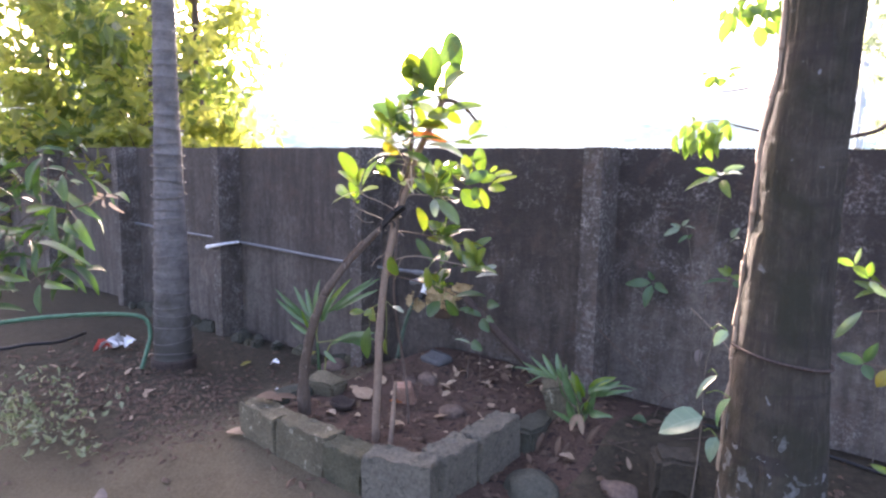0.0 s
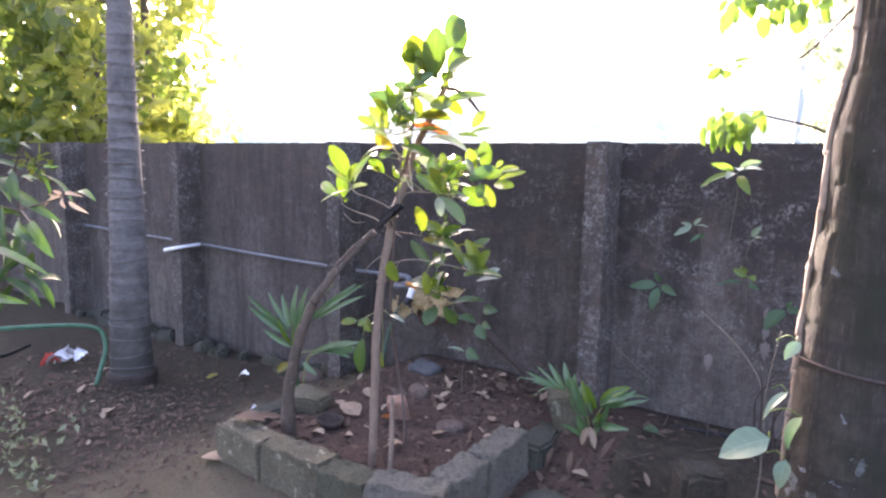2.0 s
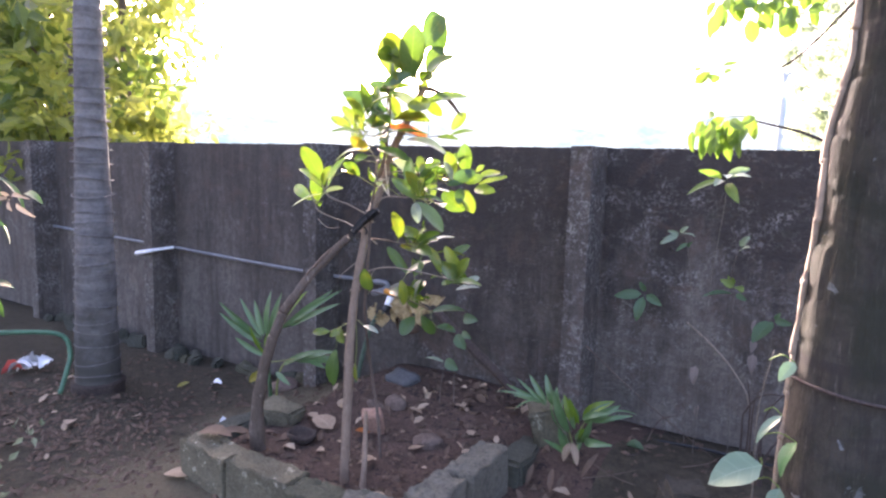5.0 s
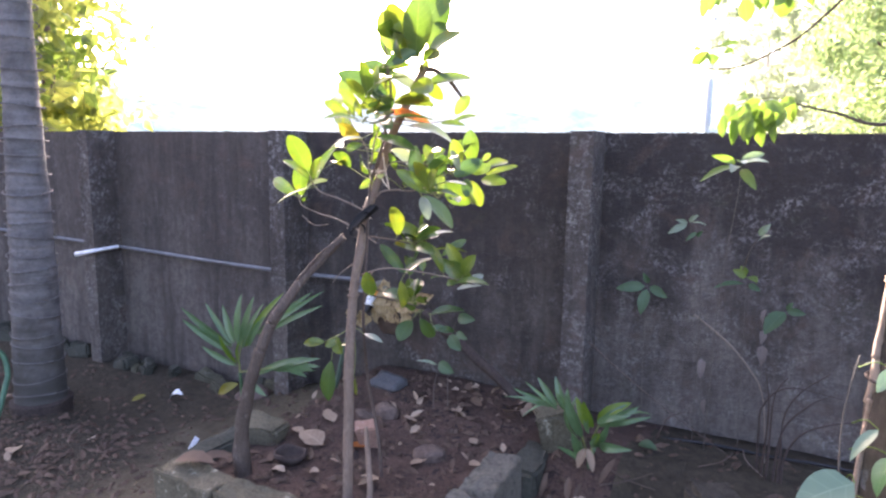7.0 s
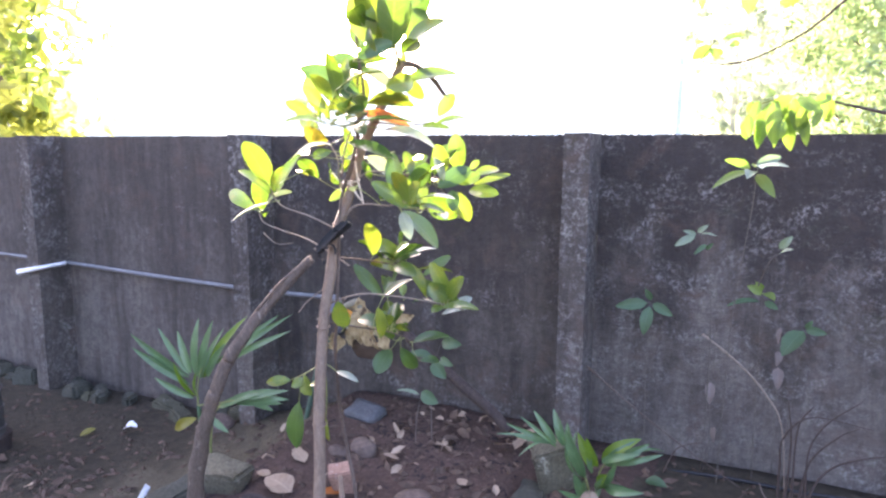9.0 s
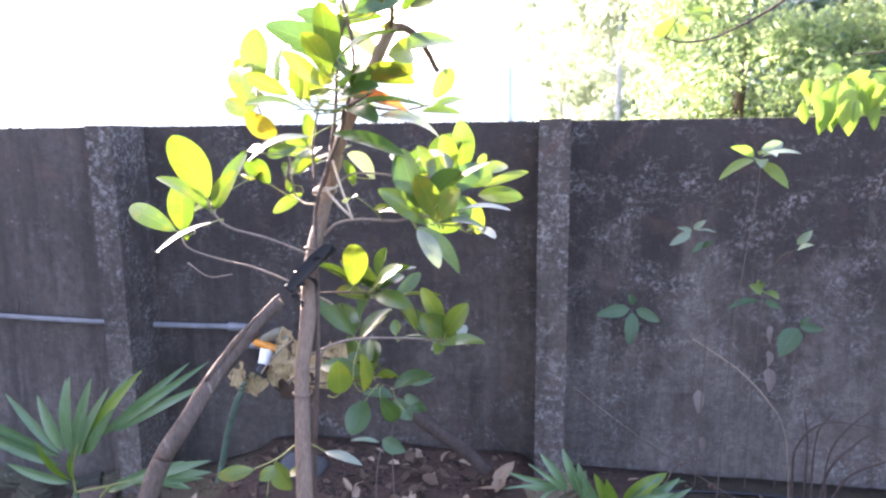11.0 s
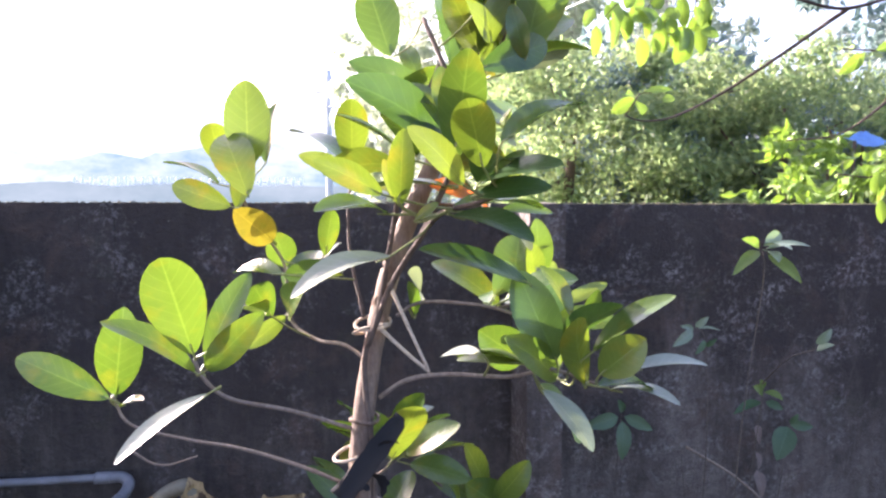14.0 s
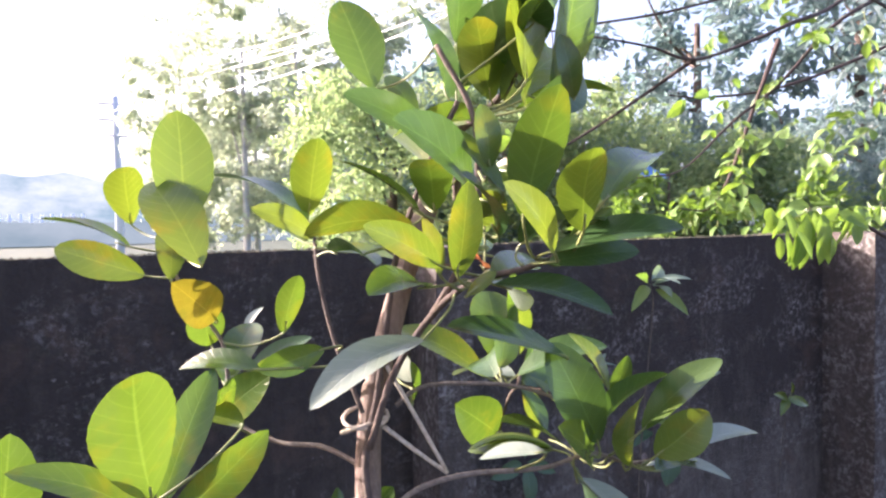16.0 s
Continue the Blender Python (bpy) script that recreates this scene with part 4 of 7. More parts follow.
    for b, t, w in (((-1.768, 2.88, 1.122), (-1.688, 2.925, 1.214), 0.03), ((-1.765, 2.885, 1.118), (-1.7, 2.935, 1.2), 0.026)):
        part("rubber_flap", blade(bmesh.new(), b, t, w, facing_roll(b, t, (-0.2, -1, 0.5)), 0.35, 0.03, 0.5, 12, 0.05, 0.03, 0.22), TAPE, prop, "flat black rubber strip with a square end")
    rng = random.Random(77)
    for k in range(5):
        b = Vector((-1.765 + 0.014 * k, 2.88 + 0.01 * k, 1.11 + 0.019 * k))
        t = b + Vector((rng.uniform(0.005, 0.035), rng.uniform(-0.02, 0.0), rng.uniform(-0.035, 0.03)))
        part("torn_rubber", blade(bmesh.new(), b, t, rng.uniform(0.018, 0.034), rng.uniform(-60, 60), 0.4, 0.2, 0.5, 8, 0.3), TAPE, prop, "torn black rubber flap")
    short = thing("short_stick", (-1.608, 2.765, 0.18), "short broken grey stick standing in the soil", "stick")
    part("stick", bar([(-1.6, 2.75, 0.1), (-1.63, 2.8, 0.24), (-1.69, 2.88, 0.33), (-1.745, 2.95, 0.395)], 0.014, 0.008, 8, 8, 0.3, 7), STAKE, short)


build_stake()


# ---------------------------------------------------------------- areca seedlings
def build_seedling(at, heart, ribs, rows, label):
    """Pleated leaflets on a few ribs; each row gives the x and z of base and tip, the tip's depth and a width."""
    rng = random.Random(int(-100 * at[0]))
    root = thing("areca_seedling", at, label, "palm seedling", "areca seedlings")
    heart = Vector(heart)
    part("stem", bar([Vector(at) - Vector((0, 0, 0.05)), (Vector(at) + heart) / 2, heart], 0.014, 0.008, 8), WEED, root)
    for pts in ribs:
        part("rib", bar([heart] + [Vector(p) for p in pts], 0.004, 0.002, 6, 6), STALK, root)
    for x0, z0, x1, z1, dy, w in rows:
        b, t = Vector((x0, heart.y, z0)), Vector((x1, heart.y + dy, z1))
        fresh = w in (0.0451, 0.0351)
        leaf_part(root, b, t, w, facing_roll(b, t, (rng.uniform(-0.5, 0.5), -1, rng.uniform(0.1, 0.6))), FRONDY if fresh else FROND, name="leaflet", fold=0.3, droop=rng.uniform(0.02, 0.08), shape=0.42, steps=9)


build_seedling((-2.74, 3.37, 0.0), (-2.76, 3.36, 0.3), [[(-2.76, 3.36, 0.38), (-2.72, 3.36, 0.48), (-2.6, 3.37, 0.53)], [(-2.65, 3.36, 0.33), (-2.5, 3.37, 0.375), (-2.4, 3.38, 0.4)]],
               [(-2.80, 0.42, -3.12, 0.59, -0.03, 0.04), (-2.80, 0.39, -3.08, 0.54, -0.06, 0.038), (-2.80, 0.43, -3.0, 0.62, 0.02, 0.03), (-2.79, 0.44, -2.86, 0.63, 0.0, 0.036), (-2.77, 0.44, -2.8, 0.67, 0.06, 0.034), (-2.76, 0.43, -2.75, 0.695, 0.02, 0.04), (-2.75, 0.42, -2.68, 0.69, 0.03, 0.04),
                (-2.74, 0.42, -2.61, 0.665, 0.02, 0.04), (-2.73, 0.43, -2.57, 0.69, 0.07, 0.032), (-2.72, 0.43, -2.5, 0.725, 0.04, 0.0451), (-2.7, 0.44, -2.56, 0.62, -0.03, 0.036), (-2.66, 0.5, -2.28, 0.755, 0.06, 0.03), (-2.63, 0.51, -2.36, 0.74, 0.08, 0.028), (-2.6, 0.52, -2.275, 0.69, 0.04, 0.03)] + [
                (-2.77, 0.34, -2.84, 0.5, -0.05, 0.0351), (-2.75, 0.33, -2.7, 0.48, -0.06, 0.0351), (-2.78, 0.33, -2.95, 0.42, -0.06, 0.032)],
               "young areca palm seedling with upright pleated green leaflets")
def small_seedling():
    """Two short arching fronds with leaflets that droop at their tips, and two fresh blades in the heart."""
    root = thing("areca_seedling", (-1.045, 3.46, 0.08), "small areca palm seedling with arching pleated leaflets beside the bed", "palm seedling", "areca seedlings")
    part("stem", bar([(-1.045, 3.46, 0.06), (-1.045, 3.455, 0.16), (-1.043, 3.45, 0.24)], 0.012, 0.007, 8), WEED, root)
    rng = random.Random(4)
    for pts in ([(-1.045, 3.45, 0.21), (-1.085, 3.46, 0.32), (-1.15, 3.46, 0.405), (-1.21, 3.46, 0.415)], [(-1.04, 3.45, 0.21), (-1.03, 3.455, 0.32), (-1.0, 3.46, 0.375), (-0.96, 3.46, 0.385)]):
        part("rib", bar(pts, 0.004, 0.002, 6, 6), STALK, root)
    rows = [(-1.205, 0.415, -1.357, 0.461, -0.03, 0.018, 0.1), (-1.2, 0.403, -1.317, 0.427, -0.05, 0.018, 0.12), (-1.179, 0.405, -1.265, 0.515, 0.0, 0.026, 0.05), (-1.154, 0.4, -1.2, 0.526, 0.02, 0.03, 0.04), (-1.117, 0.339, -1.151, 0.481, 0.03, 0.034, 0.04), (-1.075, 0.3, -1.146, 0.477, -0.02, 0.042, 0.05),
            (-1.05, 0.34, -1.107, 0.464, 0.0, 0.0351, 0.06), (-1.035, 0.35, -1.073, 0.46, -0.02, 0.0351, 0.05), (-1.022, 0.38, -0.898, 0.472, 0.02, 0.0451, 0.14), (-1.012, 0.362, -0.867, 0.47, 0.0, 0.036, 0.1), (-0.975, 0.37, -0.825, 0.427, 0.03, 0.02, 0.26),
            (-1.023, 0.273, -0.967, 0.402, -0.04, 0.03, 0.06), (-1.009, 0.287, -0.869, 0.329, -0.07, 0.034, 0.2), (-1.028, 0.287, -0.993, 0.356, -0.05, 0.0351, 0.05), (-1.068, 0.216, -1.107, 0.331, -0.04, 0.038, 0.05), (-1.049, 0.22, -1.067, 0.319, -0.05, 0.032, 0.05)]
    rows += [(x0 + rng.uniform(-0.012, 0.012), z0 + rng.uniform(-0.02, 0.01), x1 + rng.uniform(-0.05, 0.05), z1 - rng.uniform(0.0, 0.06), dy + rng.uniform(-0.09, 0.07), 0.6 * w, droop + 0.05) for x0, z0, x1, z1, dy, w, droop in rows]
    for x0, z0, x1, z1, dy, w, droop in rows:
        b, t = Vector((x0, 3.45, z0)), Vector((x1, 3.45 + dy, z1))
        leaf_part(root, b, t, w, facing_roll(b, t, (rng.uniform(-0.6, 0.6), -1, rng.uniform(0.2, 0.9))), FRONDY if w in (0.0451, 0.0351) else FROND, name="leaflet", fold=0.35, droop=droop, shape=0.42, steps=9)


small_seedling()


def seedling_low_frond():
    root = thing("areca_seedling", (-2.74, 3.4, 0.0), "low areca shoot with narrow drooping leaflets", "palm seedling", "areca seedlings")
    part("stem", bar([(-2.74, 3.4, -0.05), (-2.735, 3.4, 0.15), (-2.68, 3.39, 0.29), (-2.55, 3.38, 0.36), (-2.4, 3.38, 0.4)], 0.007, 0.002, 7, 7), STALK, root)
    for x0, z0, x1, z1, w in ((-2.64, 0.31, -2.36, 0.44, 0.036), (-2.58, 0.34, -2.27, 0.448, 0.038), (-2.52, 0.365, -2.27, 0.408, 0.034), (-2.58, 0.34, -2.3, 0.385, 0.034), (-2.5, 0.37, -2.35, 0.345, 0.03), (-2.66, 0.3, -2.45, 0.4, 0.034), (-2.72, 0.25, -2.6, 0.2, 0.03)):
        b, t = Vector((x0, 3.38, z0)), Vector((x1, 3.37, z1))
        leaf_part(root, b, t, w, facing_roll(b, t, (0.1, -0.9, 0.6)), FROND, name="leaflet", fold=0.3, droop=0.06, shape=0.42, steps=8)
    b, t = Vector((-2.77, 3.36, 0.24)), Vector((-2.89, 3.34, 0.17))
    leaf_part(root, b, t, 0.05, facing_roll(b, t, (0, -1, 0.4)), LEAFY, name="leaflet", label="yellow dying leaflet")


seedling_low_frond()


# ---------------------------------------------------------------- weeds along the wall
def weed(at, stem, rows, label, thick=0.0024):
    """A thin stem with leaves; each row gives base, tip, width, leaf material and the way its face looks."""
    root = thing("wall_weed", at, label, "weed", "weeds along the wall")
    part("stem", bar(stem, thick, 0.0014, 6, 6, 0.1, 1), WEEDSTEM, root)
    for b, t, w, mat, way in rows:
        leaf_part(root, b, t, w, facing_roll(b, t, way), mat, fold=0.25, droop=0.1, shape=0.42 if mat is not DEADLEAF else 0.3, notch=0.05)


UPWARD, OUT, SIDEWAYS = (0.1, -0.4, 1.0), (0.0, -1.0, 0.35), (-0.6, -0.7, 0.2)
weed(on_ground(-0.62, 3.85), [(-0.663, 3.86, 0.11), (-0.654, 3.84, 0.7), (-0.641, 3.83, 0.95), (-0.61, 3.82, 1.272), (-0.618, 3.82, 1.36)],
     [((-0.628, 3.82, 1.365), (-0.713, 3.77, 1.393), 0.032, WEEDY, OUT), ((-0.628, 3.82, 1.355), (-0.746, 3.75, 1.293), 0.036, WEEDY, SIDEWAYS), ((-0.613, 3.81, 1.36), (-0.513, 3.76, 1.372), 0.042, WEEDP, UPWARD), ((-0.613, 3.82, 1.37), (-0.533, 3.87, 1.405), 0.04, WEEDP, OUT),
      ((-0.608, 3.81, 1.345), (-0.548, 3.74, 1.27), 0.04, WEEDY, OUT), ((-0.618, 3.81, 1.355), (-0.638, 3.71, 1.332), 0.042, WEEDP, UPWARD), ((-0.615, 3.82, 1.368), (-0.593, 3.72, 1.365), 0.04, WEEDP, UPWARD)], "tall thin weed topped by a star of glossy leaves")
weed(on_ground(-0.5, 3.72), [(-0.578, 3.88, 0.93), (-0.548, 3.78, 1.048), (-0.526, 3.7, 1.094)],
     [((-0.526, 3.7, 1.108), (-0.49, 3.69, 1.153), 0.026, WEEDP, OUT), ((-0.524, 3.7, 1.089), (-0.486, 3.68, 1.11), 0.03, WEEDP, UPWARD)], "thin weed shoot with two pale leaves against the wall")
weed(on_ground(-0.93, 4.0), [(-0.948, 4.03, 0.13), (-0.958, 4.02, 0.53), (-0.953, 4, 0.82)],
     [((-0.963, 4, 0.815), (-1.086, 3.97, 0.795), 0.048, WEED, OUT), ((-0.953, 3.99, 0.805), (-0.968, 3.95, 0.694), 0.05, WEED, OUT), ((-0.948, 4, 0.83), (-0.973, 3.98, 0.878), 0.026, WEED, OUT), ((-0.943, 4, 0.815), (-0.861, 3.97, 0.778), 0.04, WEED, OUT)], "dark green weed with drooping leaves at the wall")
weed(on_ground(-0.7, 3.9), [(-0.718, 3.95, 0.13), (-0.72, 3.9, 0.76), (-0.753, 3.87, 1.076), (-0.783, 3.87, 1.121)],
     [((-0.793, 3.87, 1.115), (-0.863, 3.85, 1.073), 0.03, WEEDP, OUT), ((-0.79, 3.87, 1.12), (-0.838, 3.86, 1.132), 0.018, WEEDP, OUT), ((-0.786, 3.87, 1.126), (-0.75, 3.86, 1.158), 0.02, WEEDP, OUT), ((-0.778, 3.87, 1.121), (-0.718, 3.85, 1.118), 0.016, WEEDP, UPWARD), ((-0.753, 3.87, 1.085), (-0.793, 3.85, 1.048), 0.018, WEED, OUT), ((-0.753, 3.87, 1.067), (-0.728, 3.85, 1.094), 0.016, WEED, OUT)], "thin grey-green weed with small leaves at the wall")
weed(on_ground(-0.53, 3.9), [(-0.538, 3.98, 0.13), (-0.548, 3.95, 0.53), (-0.558, 3.88, 0.91)],
     [((-0.558, 3.88, 0.92), (-0.61, 3.85, 0.948), 0.034, WEEDY, OUT), ((-0.558, 3.88, 0.93), (-0.583, 3.86, 0.965), 0.026, WEEDY, OUT), ((-0.553, 3.88, 0.92), (-0.518, 3.84, 0.905), 0.04, WEEDY, UPWARD), ((-0.563, 3.88, 0.89), (-0.673, 3.84, 0.868), 0.03, WEED, UPWARD), ((-0.548, 3.88, 0.89), (-0.503, 3.86, 0.87), 0.026, WEED, OUT)], "weed with ragged yellow-green leaves against the wall")
weed(on_ground(-0.4, 3.98), [(-0.438, 3.99, 0.13), (-0.428, 3.99, 0.43), (-0.403, 3.97, 0.775)],
     [((-0.408, 3.97, 0.775), (-0.476, 3.92, 0.685), 0.07, WEED, (-0.4, -0.8, 0.5)), ((-0.403, 3.97, 0.78), (-0.336, 3.95, 0.778), 0.032, WEED, OUT), ((-0.403, 3.97, 0.785), (-0.383, 3.96, 0.82), 0.02, WEED, OUT)], "weed with one broad dark green leaf against the wall")
weed(on_ground(-0.69, 4.0), [(-0.698, 4.03, 0.15), (-0.703, 4.03, 0.38), (-0.718, 4.03, 0.53), (-0.736, 4.03, 0.69)],
     [((-0.709, 4.02, 0.515), (-0.707, 4, 0.43), 0.038, DEADLEAF, OUT), ((-0.682, 4.02, 0.335), (-0.68, 4, 0.27), 0.03, DEADLEAF, SIDEWAYS)], "dead stalk with a hanging heart-shaped dry leaf", 0.002)
weed(on_ground(-0.46, 4.0), [(-0.468, 4.03, 0.18), (-0.473, 4.03, 0.45), (-0.48, 4.03, 0.65), (-0.479, 4.03, 0.78)],
     [((-0.477, 4.02, 0.612), (-0.475, 3.99, 0.53), 0.04, DEADLEAF, OUT), ((-0.482, 4.02, 0.675), (-0.486, 4, 0.62), 0.034, DEADLEAF, (0.5, -0.8, 0.3)), ((-0.479, 4.02, 0.767), (-0.484, 4, 0.706), 0.022, DEADLEAF, SIDEWAYS)], "dead stalk with hanging heart-shaped dry leaves", 0.002)
weed(on_ground(-1.77, 3.68), [(-1.77, 3.68, 0.1), (-1.77, 3.67, 0.36), (-1.755, 3.66, 0.54), (-1.705, 3.63, 0.66)],
     [((-1.705, 3.63, 0.655), (-1.605, 3.6, 0.665), 0.052, WEED, OUT), ((-1.76, 3.66, 0.56), (-1.69, 3.64, 0.5), 0.06, WEED, OUT), ((-1.76, 3.66, 0.57), (-1.86, 3.63, 0.585), 0.05, WEED, UPWARD), ((-1.72, 3.65, 0.58), (-1.65, 3.62, 0.565), 0.034, WEED, OUT)], "dark teal weed with drooping leaves behind the sapling")
weed(on_ground(-1.8, 3.6), [(-1.82, 3.62, 0.12), (-1.815, 3.62, 0.3), (-1.79, 3.615, 0.43)],
     [((-1.79, 3.615, 0.435), (-1.705, 3.6, 0.405), 0.055, WEED, OUT), ((-1.8, 3.62, 0.42), (-1.9, 3.6, 0.43), 0.02, WEEDP, UPWARD)], "low weed with one broad green leaf by the wall")
weed(on_ground(0.05, 3.85), [(0.042, 3.95, 0.13), (0.012, 3.9, 0.63), (0.002, 3.86, 0.93)],
     [((0.002, 3.86, 0.93), (-0.088, 3.84, 0.96), 0.03, LEAFL, OUT), ((0.002, 3.86, 0.93), (-0.028, 3.82, 1), 0.03, LEAFL, OUT), ((0.002, 3.86, 0.93), (0.082, 3.84, 0.9), 0.035, LEAFL, OUT), ((0.002, 3.86, 0.93), (-0.078, 3.82, 0.89), 0.03, LEAFL, UPWARD)], "yellow-green weed against the wall")


def dead_twigs():
    pale = [[(-1.165, 3.85, 0.567), (-1.004, 3.85, 0.446), (-0.825, 3.85, 0.326), (-0.579, 3.85, 0.18)], [(-0.748, 3.97, 0.72), (-0.618, 3.9, 0.645), (-0.518, 3.88, 0.545), (-0.458, 3.86, 0.43), (-0.428, 3.85, 0.13)],
            [(-0.858, 3.85, 0.17), (-0.815, 3.85, 0.279), (-0.769, 3.85, 0.314), (-0.723, 3.85, 0.332)]]
    dark = [[(-0.428, 3.7, 0.08), (-0.426, 3.7, 0.273), (-0.424, 3.7, 0.505), (-0.385, 3.7, 0.59)], [(-0.388, 3.7, 0.08), (-0.386, 3.7, 0.267), (-0.386, 3.7, 0.434), (-0.343, 3.7, 0.536), (-0.252, 3.7, 0.628)],
            [(-0.373, 3.7, 0.08), (-0.373, 3.7, 0.27), (-0.318, 3.7, 0.386), (-0.201, 3.7, 0.45), (-0.118, 3.7, 0.46)], [(-0.408, 3.7, 0.08), (-0.388, 3.7, 0.37), (-0.308, 3.7, 0.496), (-0.251, 3.7, 0.538)],
            [(-0.458, 3.75, 0.08), (-0.464, 3.75, 0.332), (-0.459, 3.75, 0.447), (-0.379, 3.75, 0.534), (-0.202, 3.75, 0.521)], [(-0.448, 3.72, 0.08), (-0.438, 3.72, 0.43), (-0.458, 3.72, 0.59)]]
    for i, pts in enumerate(pale + dark):
        old = i < len(pale)
        root = thing("dead_twig", pts[0 if not old else -1], "thin grey dry twig leaning at the wall" if old else "thin dark curling twig standing by the wall", "twig", "dead twigs")
        part("twig", bar(pts, (0.003, 0.005, 0.003)[i] if old else 0.0052, 0.002, 6, 7, 0.3, i), (BARK, TWIG, BARK)[i] if old else DARKTWIG, root)


dead_twigs()
hose = thing("black_hose", on_ground(-0.5, 3.9), "thin black hose lying along the foot of the wall", "hose")
part("hose", bar([(-1.15, 3.72, 0.14), (-0.892, 3.88, 0.165), (-0.644, 3.9, 0.185), (-0.394, 3.9, 0.185), (-0.129, 3.9, 0.19), (0.4, 3.85, 0.15), (0.9, 3.7, 0.1)], 0.007, None, 8, 8), BLACKHOSE, hose)
root_stick = thing("fallen_branch", on_ground(-0.85, 3.6), "long dry pale twig lying near the seedling", "twig", "dead twigs")
part("twig", bar([(-1.1, 3.5, 0.09), (-0.95, 3.5, 0.12), (-0.8, 3.52, 0.13), (-0.62, 3.55, 0.17)], 0.004, 0.002, 6, 7, 0.2), TWIG, root_stick)
slab = bar([(-1.95, 3.78, 0.62), (-1.74, 3.75, 0.49), (-1.53, 3.74, 0.35), (-1.45, 3.74, 0.28)], 0.026, 0.022, 8, 5, 0.35, 2)
tagged(part("leaning_log", slab, DARKBARK), "dark weathered stick leaning against the wall", "stick")


# ---------------------------------------------------------------- left corner: hose, shrub, scraps, weeds
green = thing("garden_hose", (-4.069, 2.9, 0.028), "green garden hose arching over the earth", "hose")
part("hose", bar([(-4.9, 1.2, 0.05), (-4.429, 1.8, 0.351), (-4.321, 2.181, 0.382), (-4.259, 2.476, 0.379), (-4.155, 2.784, 0.355), (-4.076, 2.954, 0.313), (-4.036, 2.979, 0.204), (-4.019, 2.941, 0.095), (-4.013, 2.896, -0.021)], 0.014, None, 9, 8), HOSEM, green)
part("hose_end", bar([(-5.09, 2, 0.088), (-4.977, 2.365, 0.045), (-4.955, 2.535, 0.045), (-4.949, 2.759, 0.021), (-5.112, 3, 0.009)], 0.013, None, 8, 7), BLACKHOSE, green, "dark hose length on the ground")


